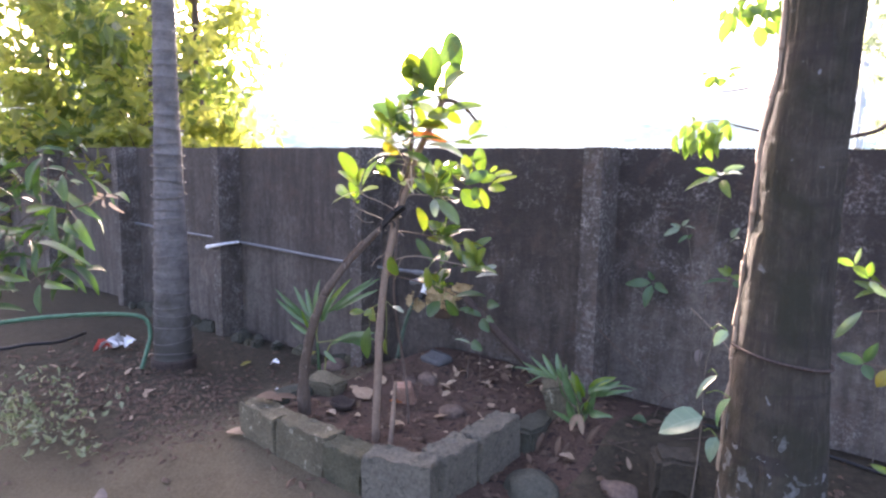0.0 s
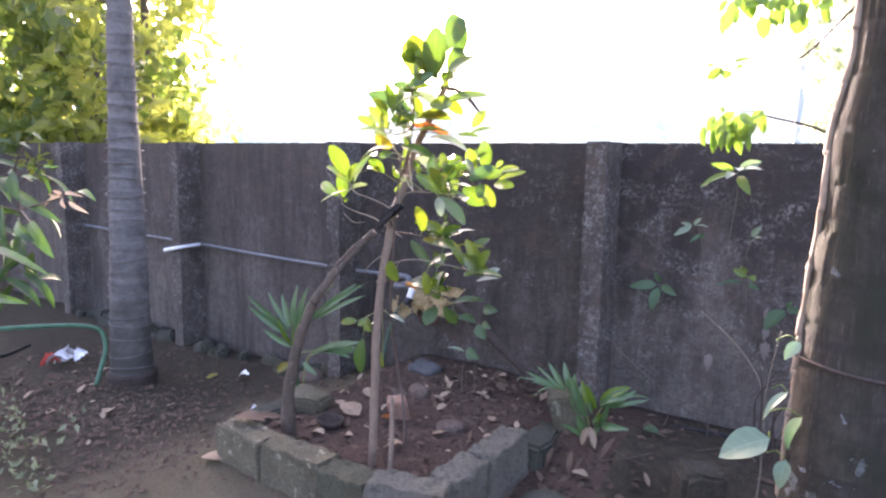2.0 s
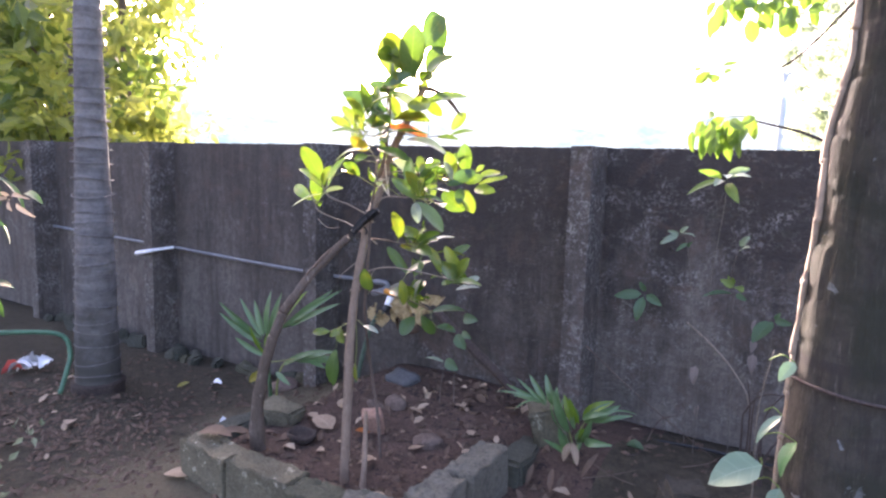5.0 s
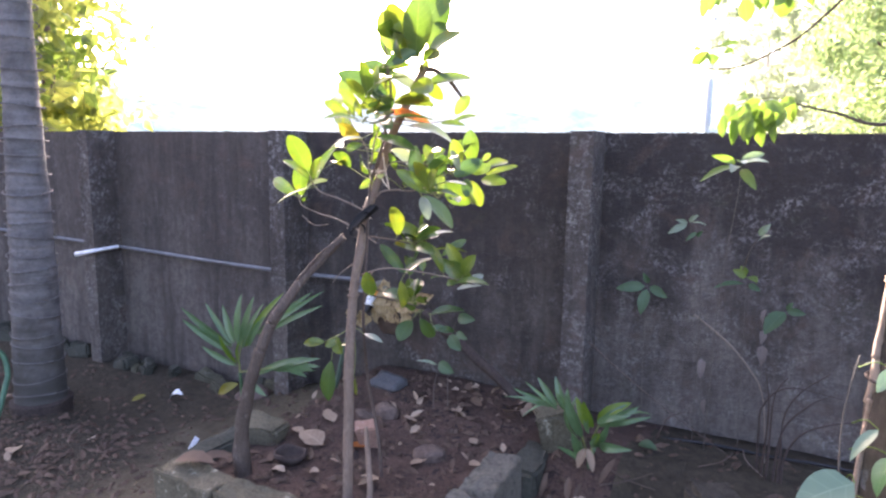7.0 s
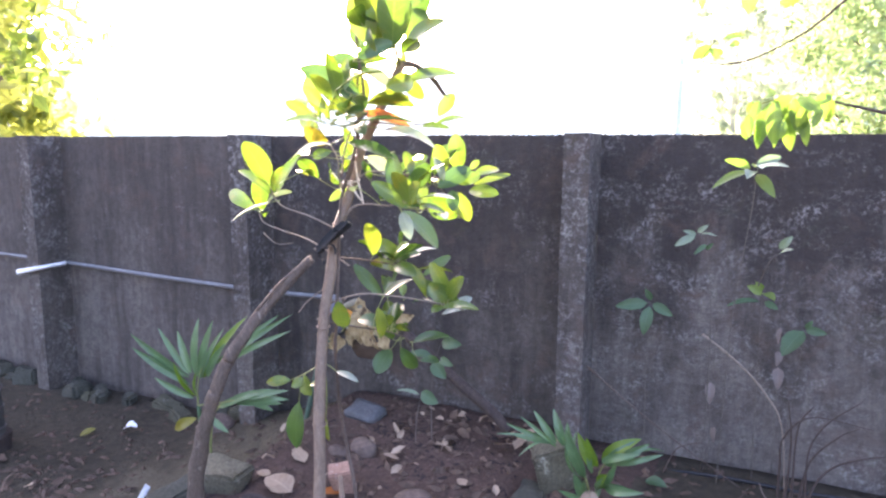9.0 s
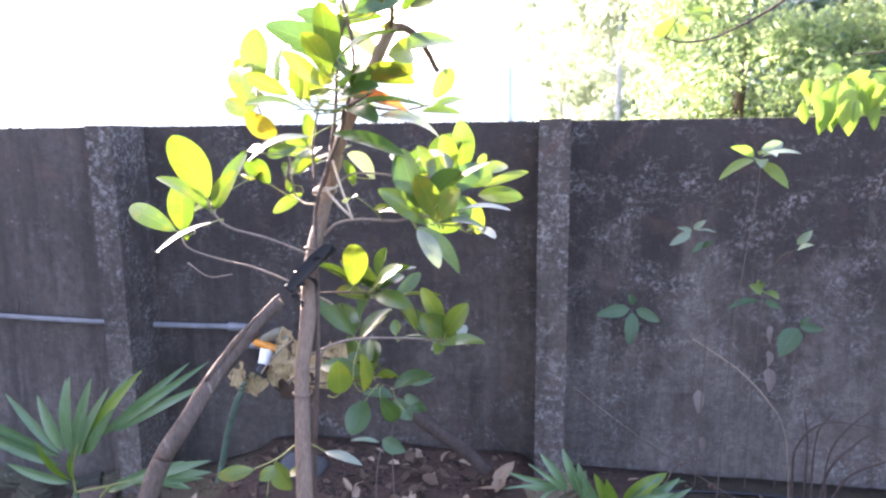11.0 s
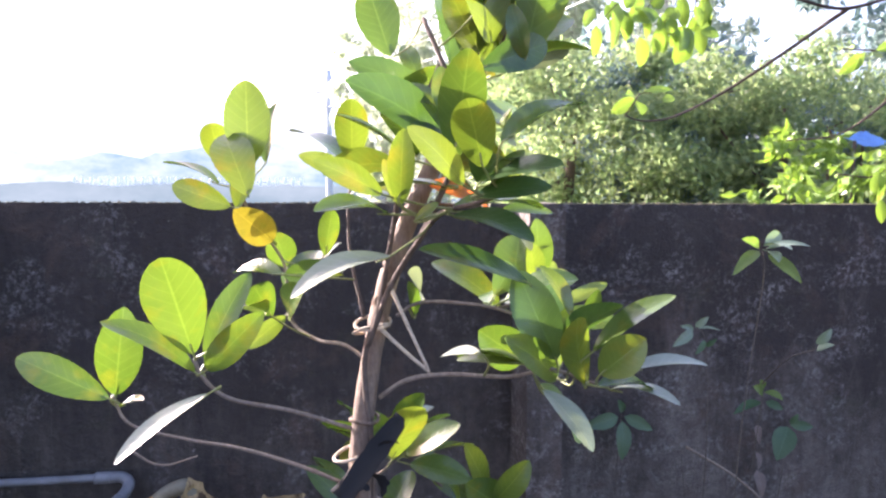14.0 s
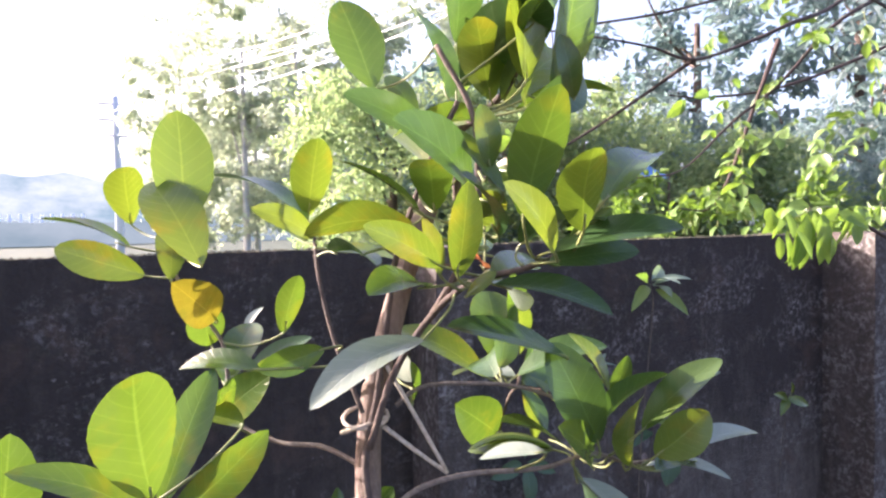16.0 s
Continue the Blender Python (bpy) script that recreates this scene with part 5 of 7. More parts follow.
def build_mango():
    """A shrub at the yard's side: twigs reaching out, long drooping leaves, and a bronze young tuft at a tip."""
    root = thing("mango_shrub", on_ground(-3.6, 1.78), "leafy mango shrub with long drooping dark green leaves", "shrub")
    part("stem", bar([on_ground(-3.6, 1.865, -0.1), (-3.6, 1.865, 0.5), (-3.57, 1.855, 1), (-3.5, 1.845, 1.6)], 0.02, 0.008, 8), BARK, root)
    twigs = [[(-3.57, 1.855, 0.98), (-3.3, 1.855, 1.1), (-3.05, 1.845, 1.15), (-2.9, 1.855, 1.19)], [(-3.58, 1.855, 0.88), (-3.3, 1.845, 1.02), (-3, 1.845, 1.08)],
             [(-3.18, 1.855, 1.15), (-2.75, 1.855, 1.21), (-2.4, 1.855, 1.21)],
             [(-2.4, 1.855, 1.21), (-2.23, 1.855, 1.24), (-2.09, 1.855, 1.27)],
             [(-2.78, 1.855, 1.07), (-2.74, 1.855, 1.05)],
             [(-3.39, 1.855, 1.08), (-3.02, 1.855, 1.07), (-2.78, 1.855, 1.07)],
             [(-3.02, 1.855, 1.07), (-2.85, 1.855, 0.96), (-2.71, 1.855, 0.89)],
             [(-2.75, 1.855, 1.21), (-2.57, 1.855, 1.3)],
             [(-2.57, 1.855, 1.3), (-2.42, 1.855, 1.33), (-2.38, 1.855, 1.32)],
             [(-2.42, 1.855, 1.33), (-2.37, 1.855, 1.39), (-2.29, 1.855, 1.44)],
             [(-2.57, 1.855, 1.3), (-2.56, 1.855, 1.39)],
             [(-2.4, 1.855, 1.21), (-2.33, 1.855, 1.17)],
             [(-2.4, 1.855, 1.21), (-2.44, 1.855, 1.33)]]
    for k, pts in enumerate(twigs):
        part("branch", bar(pts, 0.006 if k < 2 else 0.0035, 0.003 if k < 2 else 0.0018, 6, 6, 0.1, k), BARK, root)
    FRONT, UP = (0.5, -0.9, 0.25), (0.3, -0.5, 0.8)
    lower = [
        (MANGO, (-2.41, 1.845, 1.33), (-2.33, 1.825, 1.24), 0.05, FRONT), (MANGO, (-2.52, 1.895, 1.27), (-2.17, 1.875, 1.18), 0.045, FRONT), (MANGO, (-2.31, 1.845, 1.18), (-2.13, 1.825, 1.08), 0.05, FRONT),
        (MANGO, (-2.31, 1.815, 1.19), (-2.17, 1.795, 1.13), 0.05, FRONT), (MANGO, (-2.55, 1.865, 1.22), (-2.48, 1.845, 1.07), 0.06, FRONT), (MANGO, (-2.57, 1.795, 1.07), (-2.03, 1.775, 1.04), 0.034, UP),
        (MANGO, (-2.84, 1.845, 1.01), (-2.77, 1.825, 0.9), 0.035, FRONT), (MANGO, (-2.59, 1.805, 1.05), (-2.55, 1.785, 0.94), 0.03, UP), (MANGO, (-2.89, 1.845, 1.03), (-3.03, 1.825, 0.94), 0.045, UP),
        (MANGO, (-2.69, 1.845, 0.89), (-2.64, 1.825, 0.77), 0.055, FRONT), (MANGO, (-2.52, 1.805, 0.92), (-2.22, 1.785, 0.94), 0.04, FRONT)]
    inner = [
        (MANGO, (-2.78, 1.875, 0.91), (-2.49, 1.855, 0.98), 0.04, FRONT), (MANGO, (-2.75, 1.845, 1.06), (-2.46, 1.825, 1.11), 0.03, UP), (MANGO, (-2.92, 1.885, 1.06), (-3.17, 1.865, 1.08), 0.05, FRONT),
        (MANGO, (-2.95, 1.865, 1.17), (-3.14, 1.845, 1.19), 0.05, FRONT), (MANGO, (-2.9, 1.885, 1.17), (-2.57, 1.865, 1.21), 0.045, FRONT), (MANGO, (-2.97, 1.845, 1.41), (-2.8, 1.825, 1.35), 0.04, FRONT),
        (MANGO, (-2.79, 1.845, 0.89), (-3.09, 1.825, 0.88), 0.05, FRONT), (MANGO, (-3.04, 1.895, 0.92), (-3.15, 1.875, 0.78), 0.05, FRONT), (MANGO, (-2.66, 1.845, 1.14), (-2.52, 1.825, 1.16), 0.02, FRONT),
        (MANGO, (-2.99, 1.845, 1.07), (-2.71, 1.825, 1.11), 0.04, FRONT), (MANGO, (-3.11, 1.845, 1.05), (-3.31, 1.825, 0.98), 0.05, FRONT)]
    young = [
        (DRY, (-2.28, 1.935, 1.25), (-2.34, 1.915, 1.26), 0.015, FRONT), (DRY, (-2.3, 1.935, 1.26), (-2.37, 1.915, 1.22), 0.018, FRONT), (DRY, (-2.27, 1.935, 1.26), (-2.12, 1.915, 1.26), 0.016, FRONT),
        (MANGO, (-2.2, 1.935, 1.27), (-2.05, 1.915, 1.25), 0.03, UP), (DRY, (-2.25, 1.935, 1.24), (-2.09, 1.915, 1.21), 0.018, FRONT), (DRY, (-2.29, 1.935, 1.25), (-2.23, 1.915, 1.22), 0.022, FRONT),
        (DRY, (-2.33, 1.955, 1.26), (-2.35, 1.935, 1.27), 0.015, FRONT)]
    upper = [
        (MANGO, (-2.6, 1.865, 1.3), (-2.72, 1.845, 1.28), 0.018, UP), (MANGO, (-2.61, 1.865, 1.3), (-2.57, 1.845, 1.27), 0.02, UP), (MANGO, (-2.58, 1.865, 1.3), (-2.45, 1.845, 1.31), 0.018, FRONT),
        (MANGO, (-2.41, 1.865, 1.31), (-2.23, 1.845, 1.31), 0.016, UP), (MANGO, (-2.41, 1.865, 1.31), (-2.27, 1.845, 1.3), 0.014, UP), (MANGO, (-2.45, 1.865, 1.34), (-2.38, 1.845, 1.31), 0.03, FRONT),
        (MANGO, (-2.6, 1.865, 1.39), (-2.48, 1.845, 1.38), 0.014, UP), (MANGO, (-2.42, 1.865, 1.41), (-2.27, 1.845, 1.4), 0.016, UP), (MANGO, (-2.32, 1.865, 1.44), (-2.19, 1.845, 1.42), 0.014, UP),
        (MANGO, (-2.23, 1.865, 1.35), (-2.1, 1.845, 1.35), 0.012, FRONT)]
    rng = random.Random(4)
    for material, b, t, w, way in lower + inner + young + upper:
        leaf_part(root, b, t, w * 0.78, facing_roll(b, t, way) + rng.uniform(-15, 15), material, fold=0.35, droop=rng.uniform(0.05, 0.16), shape=0.48)
    for k in range(46):
        p = Vector((rng.uniform(-3.2, -2.5), rng.uniform(1.82, 2.02), rng.uniform(0.92, 1.42)))
        d = Vector((rng.uniform(-0.7, 0.9), rng.uniform(-0.6, 0.5), rng.uniform(-1.1, 0.1))).normalized()
        n = rng.uniform(0.12, 0.2)
        leaf_part(root, p, p + d * n, n * 0.22, rng.uniform(-50, 50), MANGO, fold=0.35, droop=0.14, shape=0.46)
        part("leaf_stalk", bar([p, p + Vector((-0.06, -0.02, -0.02)), p + Vector((-0.14, -0.04, -0.07))], 0.0018, 0.0025, 5, 4), BARK, root)
    for k in range(34):
        p = Vector((rng.uniform(-3.75, -3.1), rng.uniform(1.65, 2.0), rng.uniform(0.7, 1.75)))
        a = rng.uniform(0, 6.28)
        d = Vector((math.cos(a), math.sin(a), rng.uniform(-1.1, 0.1))).normalized()
        n = rng.uniform(0.14, 0.22)
        leaf_part(root, p, p + d * n, n * 0.25, rng.uniform(-30, 30), MANGO, fold=0.35, droop=0.12, shape=0.48)


build_mango()


def build_scraps():
    rng = random.Random(8)
    for i in range(6):
        x, y = -4.57 + rng.uniform(-0.07, 0.07), 2.84 + i * 0.04
        bm = blade(bmesh.new(), on_ground(x, y, 0.02), on_ground(x + rng.uniform(-.1, .1), y + 0.1, rng.uniform(0.03, 0.1)), rng.uniform(0.06, 0.12), rng.uniform(-60, 60), 0.5, 0.3, 0.5, 8, 0.25)
        tagged(part("plastic_scrap", bm, REDP if i == 0 else WHITEP), "crumpled %s plastic wrapper on the earth" % ("red" if i == 0 else "white"), "litter", "plastic scraps")
    root = thing("white_strip", on_ground(-2.68, 2.96), "short white plastic strip stuck in the soil", "strip")
    strip = box((0.026, 0.005, 0.17), (0, 0, 0), 0.001, 3, 0.001, 3)
    bmesh.ops.transform(strip, matrix=pose(-2.66, 2.94, 0.075, -16, 24, 4), verts=strip.verts)
    part("strip", strip, rough_mat("dirty_white_plastic", (0.3, 0.31, 0.33), (0.6, 0.61, 0.63), 20, 90, 0.6, 0.003), root)
    root = thing("paper_scrap", on_ground(-3.55, 3.64), "small crumpled white paper scrap on the earth", "litter")
    part("paper", blade(bmesh.new(), on_ground(-3.59, 3.63, 0.01), on_ground(-3.52, 3.66, 0.03), 0.06, 10, 0.4, 0.25, 0.5, 8, 0.2), WHITEP, root)


build_scraps()


def ground_weeds():
    rng = np.random.default_rng(5)
    cl = [(-3.45 + rng.normal() * 0.28, 2.0 + rng.normal() * 0.16, 0.02 + rng.random() ** 2 * 0.2, 0.07) for _ in range(52)]
    v, f = leaf_cloud(cl, 9, 0.042, 3, -0.2)
    me = bpy.data.meshes.new("ground_weeds")
    me.from_pydata(v.tolist(), [], f.tolist())
    me.materials.append(PALEWEED)
    tagged(new("ground_weeds", me), "patch of low weeds with tiny pale leaves", "weeds", kind="stuff")


# ---------------------------------------------------------------- branch that hangs over the wall
def build_overhang():
    rng = random.Random(3)
    root = thing("overhanging_tree", (2.7, 4.9, -0.25), "tree with fresh green leaflets hanging over the wall", "tree")
    part("trunk", bar([(2.7, 4.9, -0.5), (2.7, 4.9, 1.5), (2.6, 4.85, 3.2), (2.5, 4.8, 5.0)], 0.1, 0.05, 10, 6, 0.15), BARK, root)
    lines = [[(-0.2, 4.07, 2.118), (-0.24, 4.12, 2.08), (-0.36, 4.25, 1.97), (-0.453, 4.33, 1.896), (-0.557, 4.35, 1.837), (-0.666, 4.35, 1.791), (-0.77, 4.34, 1.78), (-0.84, 4.32, 1.795)],
             [(2.6, 4.85, 3.3), (1.5, 4.5, 2.85), (0.7, 4.2, 2.45), (0.265, 4.05, 2.287), (0.073, 4.05, 2.207), (-0.211, 4.05, 2.111), (-0.4, 4.05, 2.135), (-0.545, 4.05, 2.145), (-0.733, 4.05, 2.152)],
             [(1.7, 4.65, 2.75), (1.3, 4.5, 2.6), (1.047, 4.5, 2.448), (0.735, 4.5, 2.18), (0.446, 4.5, 1.994), (0.143, 4.5, 1.771), (-0.106, 4.5, 1.731)],
             [(0.736, 4.5, 2.392), (0.588, 4.5, 2.092), (0.426, 4.5, 1.749), (0.305, 4.5, 1.6), (0.12, 4.5, 1.6)],
             [(2.65, 4.85, 2.8), (1.626, 4.8, 2.417), (1.064, 4.8, 2.241), (0.583, 4.8, 2.167), (0.3, 4.75, 2.15)],
             [(2.4, 4.6, 2.4), (1.2, 4.0, 1.9), (0.35, 3.5, 1.64), (0.045, 3.4, 1.568), (-0.045, 3.38, 1.522), (-0.235, 3.36, 1.492), (-0.339, 3.36, 1.524), (-0.461, 3.35, 1.556)],
             [(2.6, 4.8, 3.0), (1.4, 4.2, 2.4), (0.3, 3.6, 2.12), (-0.25, 3.4, 2.1), (-0.5, 3.36, 2.08)],
             [(2.6, 4.85, 3.2), (1.0, 4.7, 2.75), (0.2, 4.62, 2.5), (-0.2, 4.6, 2.4), (-0.45, 4.6, 2.34), (-0.75, 4.57, 2.3)]]
    for i, pts in enumerate(lines):
        part("limb", bar(pts, (0.007, 0.011)[i] if i < 2 else 0.012 if i < 6 else 0.008, 0.003, 7, 8, 0.3, i), DARKTWIG, root)

    def spray(c, way, n, count, size):
        """A drooping leaf stalk with paired leaflets."""
        c, way = Vector(c), Vector(way).normalized()
        pts = [c + way * (n * u) + Vector((0, 0, -0.5 * n * u * u)) for u in (0, 0.33, 0.66, 1)]
        stalk = part("spray", bar(pts, 0.0018, 0.001, 5, 3), STALK, root)
        line = smooth_line(pts, 5)
        for k in range(count):
            p = line[int((0.25 + 0.75 * k / max(1, count - 1)) * (len(line) - 1))]
            side = way.cross(Vector((0, 0, 1)))
            for s in (-1, 1):
                d = (way * rng.uniform(0.2, 0.6) + side * s * rng.uniform(0.4, 0.9) + Vector((0, 0, rng.uniform(-1.0, -0.1)))).normalized()
                q = size * rng.uniform(0.75, 1.2)
                leaf_part(stalk, p, p + d * q, q * 0.56, rng.uniform(-60, 60), FRESH, name="leaflet", fold=0.3, droop=0.08, shape=0.5, steps=5)
    rows = [((0.87, 4.4, 2.03), (-1, -0.1, -0.1), 0.55, 7, 0.085), ((1.05, 4.4, 2.0), (-0.8, -0.1, -0.4), 0.42, 6, 0.08), ((1.31, 4.4, 2.0), (-0.9, 0, -0.2), 0.36, 5, 0.085), ((1.37, 4.4, 1.9), (-0.2, 0, -0.8), 0.28, 5, 0.085), ((1.2, 4.4, 2.05), (-1, 0, 0.1), 0.34, 5, 0.08),
            ((1.18, 4.4, 2.54), (0.3, 0, -0.7), 0.3, 5, 0.08), ((0.7, 4.5, 2.5), (0.6, -0.2, 0), 0.2, 3, 0.08), ((0.26, 4.5, 2.3), (0.2, -0.2, 0.5), 0.14, 3, 0.07), ((-0.5, 3.36, 2.08), (-0.7, 0, 0.2), 0.18, 4, 0.06)]

    def hang(items, y, names="leaf"):
        """Single leaves by the x and z of base and tip and a width, all at about one depth."""
        for x0, z0, x1, z1, w in items:
            d = rng.uniform(-0.06, 0.06)
            b, t = Vector((x0, y + d, z0)), Vector((x1, y + d + rng.uniform(-0.04, 0.04), z1))
            leaf_part(root, b, t, w * 1.05, facing_roll(b, t, (rng.uniform(-0.7, 0.7), -1, rng.uniform(-0.2, 0.6))), FRESH, name=names, fold=0.25, droop=0.06, shape=0.47, steps=6, notch=0.04)
    hang([(-0.747, 2.276, -0.766, 2.221, 0.046), (-0.803, 2.246, -0.779, 2.172, 0.046), (-0.82, 2.215, -0.83, 2.06, 0.055), (-0.86, 2.18, -0.87, 2.05, 0.05), (-0.759, 2.228, -0.734, 2.120, 0.061), (-0.816, 2.198, -0.798, 2.090, 0.045), (-0.702, 2.231, -0.670, 2.164, 0.077), (-0.690, 2.135, -0.671, 2.019, 0.076), (-0.640, 2.151, -0.607, 2.070, 0.052), (-0.629, 2.248, -0.602, 2.290, 0.056)], 4.55)
    hang([(-0.659, 2.260, -0.718, 2.271, 0.062), (-0.583, 2.195, -0.555, 2.238, 0.062), (-0.506, 2.130, -0.531, 2.032, 0.086), (-0.479, 2.179, -0.551, 2.128, 0.063), (-0.449, 2.188, -0.368, 2.212, 0.054), (-0.441, 2.160, -0.372, 2.136, 0.060), (-0.671, 2.191, -0.757, 2.173, 0.062), (-0.612, 2.180, -0.573, 2.141, 0.053), (-0.424, 2.272, -0.455, 2.298, 0.048), (-0.732, 2.270, -0.741, 2.310, 0.046)], 4.55)
    extra = []
    for k in range(26):
        x, z = rng.uniform(-0.9, -0.38), rng.uniform(2.17, 2.3)
        extra.append((x, z, x + rng.uniform(-0.04, 0.04), z - rng.uniform(0.06, 0.13), rng.uniform(0.035, 0.06)))
    hang(extra, 4.6)
    for pts in ([(-0.7, 4.55, 2.3), (-0.78, 4.55, 2.26), (-0.88, 4.55, 2.15)], [(-0.45, 4.6, 2.34), (-0.47, 4.57, 2.24), (-0.52, 4.55, 2.14)], [(-0.6, 4.58, 2.33), (-0.66, 4.56, 2.25), (-0.7, 4.55, 2.14)], [(-0.45, 4.57, 2.26), (-0.44, 4.56, 2.19)], [(-0.47, 4.57, 2.24), (-0.6, 4.55, 2.19), (-0.65, 4.55, 2.17)]):
        part("twig", bar(pts, 0.003, 0.0015, 5, 5), DARKTWIG, root)
    hang([(-0.8, 1.858, -0.88, 1.808, 0.05), (-0.79, 1.85, -0.783, 1.796, 0.056), (-0.765, 1.88, -0.675, 1.886, 0.032), (-0.735, 1.844, -0.692, 1.842, 0.034), (-0.83, 1.865, -0.865, 1.856, 0.028)], 4.31)
    part("twig", bar([(-0.84, 4.32, 1.795), (-0.815, 4.31, 1.835), (-0.79, 4.31, 1.87), (-0.75, 4.31, 1.875)], 0.003, 0.0015, 5, 5), DARKTWIG, root)
    hang([(0.586, 2.188, 0.473, 2.153, 0.051), (0.548, 2.157, 0.560, 2.138, 0.042), (0.767, 2.268, 0.820, 2.231, 0.053), (0.425, 2.14, 0.32, 2.05, 0.06), (0.381, 2.12, 0.370, 2.06, 0.05)], 4.75)
    # the bunch that droops over the wall on a bare stalk
    part("limb", bar([(-0.455, 3.35, 1.555), (-0.5, 3.34, 1.572), (-0.56, 3.33, 1.568), (-0.62, 3.33, 1.55)], 0.0025, 0.0015, 6, 6), STALK, root)
    hang([(-0.548, 1.566, -0.597, 1.541, 0.029), (-0.597, 1.556, -0.622, 1.427, 0.038), (-0.586, 1.562, -0.586, 1.439, 0.038), (-0.561, 1.562, -0.537, 1.423, 0.043), (-0.548, 1.561, -0.511, 1.462, 0.043), (-0.537, 1.561, -0.480, 1.521, 0.030),
          (-0.460, 1.568, -0.498, 1.539, 0.031), (-0.473, 1.574, -0.460, 1.495, 0.030), (-0.586, 1.575, -0.622, 1.575, 0.029)], 3.33)
    small = []
    for k in range(20):
        x, z = rng.uniform(-0.68, -0.47), rng.uniform(1.5, 1.57)
        small.append((x, z, x + rng.uniform(-0.03, 0.02), z - rng.uniform(0.04, 0.085), rng.uniform(0.018, 0.028)))
    hang(small, 3.34, "leaflet")
    hang([(0.972, 1.6, 0.792, 1.574, 0.07), (0.868, 1.6, 0.68, 1.468, 0.08), (0.792, 1.6, 0.767, 1.538, 0.06)], 4.6)
    for k in range(14):
        u = rng.random()
        li = rng.choice((2, 3, 4))
        line = smooth_line(lines[li], 8)
        c = line[int((0.3 + 0.5 * u) * (len(line) - 1))]
        rows.append((c, (rng.uniform(-1, 0.6), rng.uniform(-1, 0.6), rng.uniform(-0.3, 0.4)), rng.uniform(0.14, 0.26), rng.choice((3, 4, 5)), rng.uniform(0.055, 0.08)))
    for c, way, n, count, size in rows:
        spray(c, way, n, count, size)


build_overhang()


def build_peeping_shrub():
    """A shrub whose top just shows over the wall."""
    root = thing("wall_shrub", (1.0, 5.1, -0.25), "fresh green shrub peeping over the wall", "shrub")
    rng = random.Random(17)
    cl = []
    for k in range(7):
        x = 0.4 + 0.3 * k
        top = 1.5 + 0.14 * math.sin(k * 1.9) + 0.05 * k * 0.4
        part("stem", bar([(1.0 + (x - 1) * 0.3, 5.1, -0.4), ((x + 1) / 2, 5.1, 0.6), (x, 5.0, top - 0.1)], 0.014, 0.004, 6, 5, 0.2, k), BARK, root)
        for j in range(9):
            cl.append((x + rng.uniform(-0.2, 0.2), 5.05 + rng.uniform(-0.2, 0.25), top + rng.uniform(-0.5, 0.08), 0.1))
    cl += [(0.62 + 0.1 * (k % 4), 5.55 + 0.02 * k, 1.62 + 0.06 * (k % 5), 0.09) for k in range(10)]
    crown("crown", cl, 26, 0.085, FRESH, root, 41)




# ---------------------------------------------------------------- the sapling
sapling = thing("sapling", (-1.718, 3.013, 0.18), "young sapling with large glossy oval leaves, tied to stake", "sapling")
WOOD_POINTS = []


def twig(pts, r0, r1, name="branch", material=None, label=""):
    part(name, bar(pts, r0, r1, 7, 7, 0.12, len(WOOD_POINTS)), material or BARK, sapling, label)
    WOOD_POINTS.extend(smooth_line(pts, 5))


twig([(-1.718, 3.013, 0.1), (-1.722, 3.015, 0.22), (-1.745, 3.03, 0.33), (-1.78, 3.05, 0.43), (-1.795, 3.035, 0.56), (-1.772, 2.985, 0.68), (-1.745, 2.935, 0.82), (-1.73, 2.925, 0.95), (-1.728, 2.935, 1.08), (-1.73, 2.945, 1.168), (-1.74, 2.975, 1.277), (-1.718, 2.995, 1.354), (-1.705, 3.0, 1.427),
      (-1.695, 3.0, 1.483), (-1.69, 2.995, 1.516), (-1.67, 2.96, 1.6), (-1.64, 2.93, 1.68)], 0.0072, 0.003, "stem")
twig([(-1.735, 2.975, 1.3), (-1.704, 2.975, 1.381), (-1.666, 2.95, 1.448), (-1.641, 2.899, 1.486), (-1.6, 2.86, 1.501), (-1.565, 2.841, 1.516)], 0.0045, 0.003)
twig([(-1.585, 3.06, 1.665), (-1.565, 3.0, 1.69), (-1.548, 2.96, 1.73), (-1.54, 2.96, 1.8)], 0.005, 0.003)
twig([(-1.57, 2.99, 1.6), (-1.56, 3.05, 1.61), (-1.57, 3.08, 1.62)], 0.003, 0.002)
twig([(-1.666, 2.95, 1.448), (-1.645, 2.93, 1.494), (-1.626, 2.92, 1.546), (-1.625, 2.915, 1.618), (-1.635, 2.91, 1.67), (-1.66, 2.94, 1.74)], 0.0045, 0.003)
twig([(-1.745, 2.961, 1.182), (-1.834, 2.937, 1.222), (-1.91, 2.918, 1.247), (-1.944, 2.919, 1.275), (-1.955, 2.918, 1.3)], 0.003, 0.0025, material=TWIG)
twig([(-1.699, 2.947, 1.079), (-1.811, 2.976, 1.121), (-1.913, 3.006, 1.145), (-1.988, 3.016, 1.157), (-2.069, 3.012, 1.184), (-2.1, 3.03, 1.221)], 0.003, 0.002, material=TWIG)
twig([(-1.736, 3.001, 1.272), (-1.771, 3.052, 1.284), (-1.817, 3.102, 1.282), (-1.863, 3.154, 1.306), (-1.871, 3.153, 1.391), (-1.893, 3.144, 1.436), (-1.927, 3.129, 1.494), (-1.93, 3.12, 1.54)], 0.0032, 0.002, material=TWIG)
twig([(-1.74, 2.98, 1.34), (-1.76, 3.03, 1.42), (-1.765, 3.08, 1.49), (-1.76, 3.12, 1.54)], 0.003, 0.002)
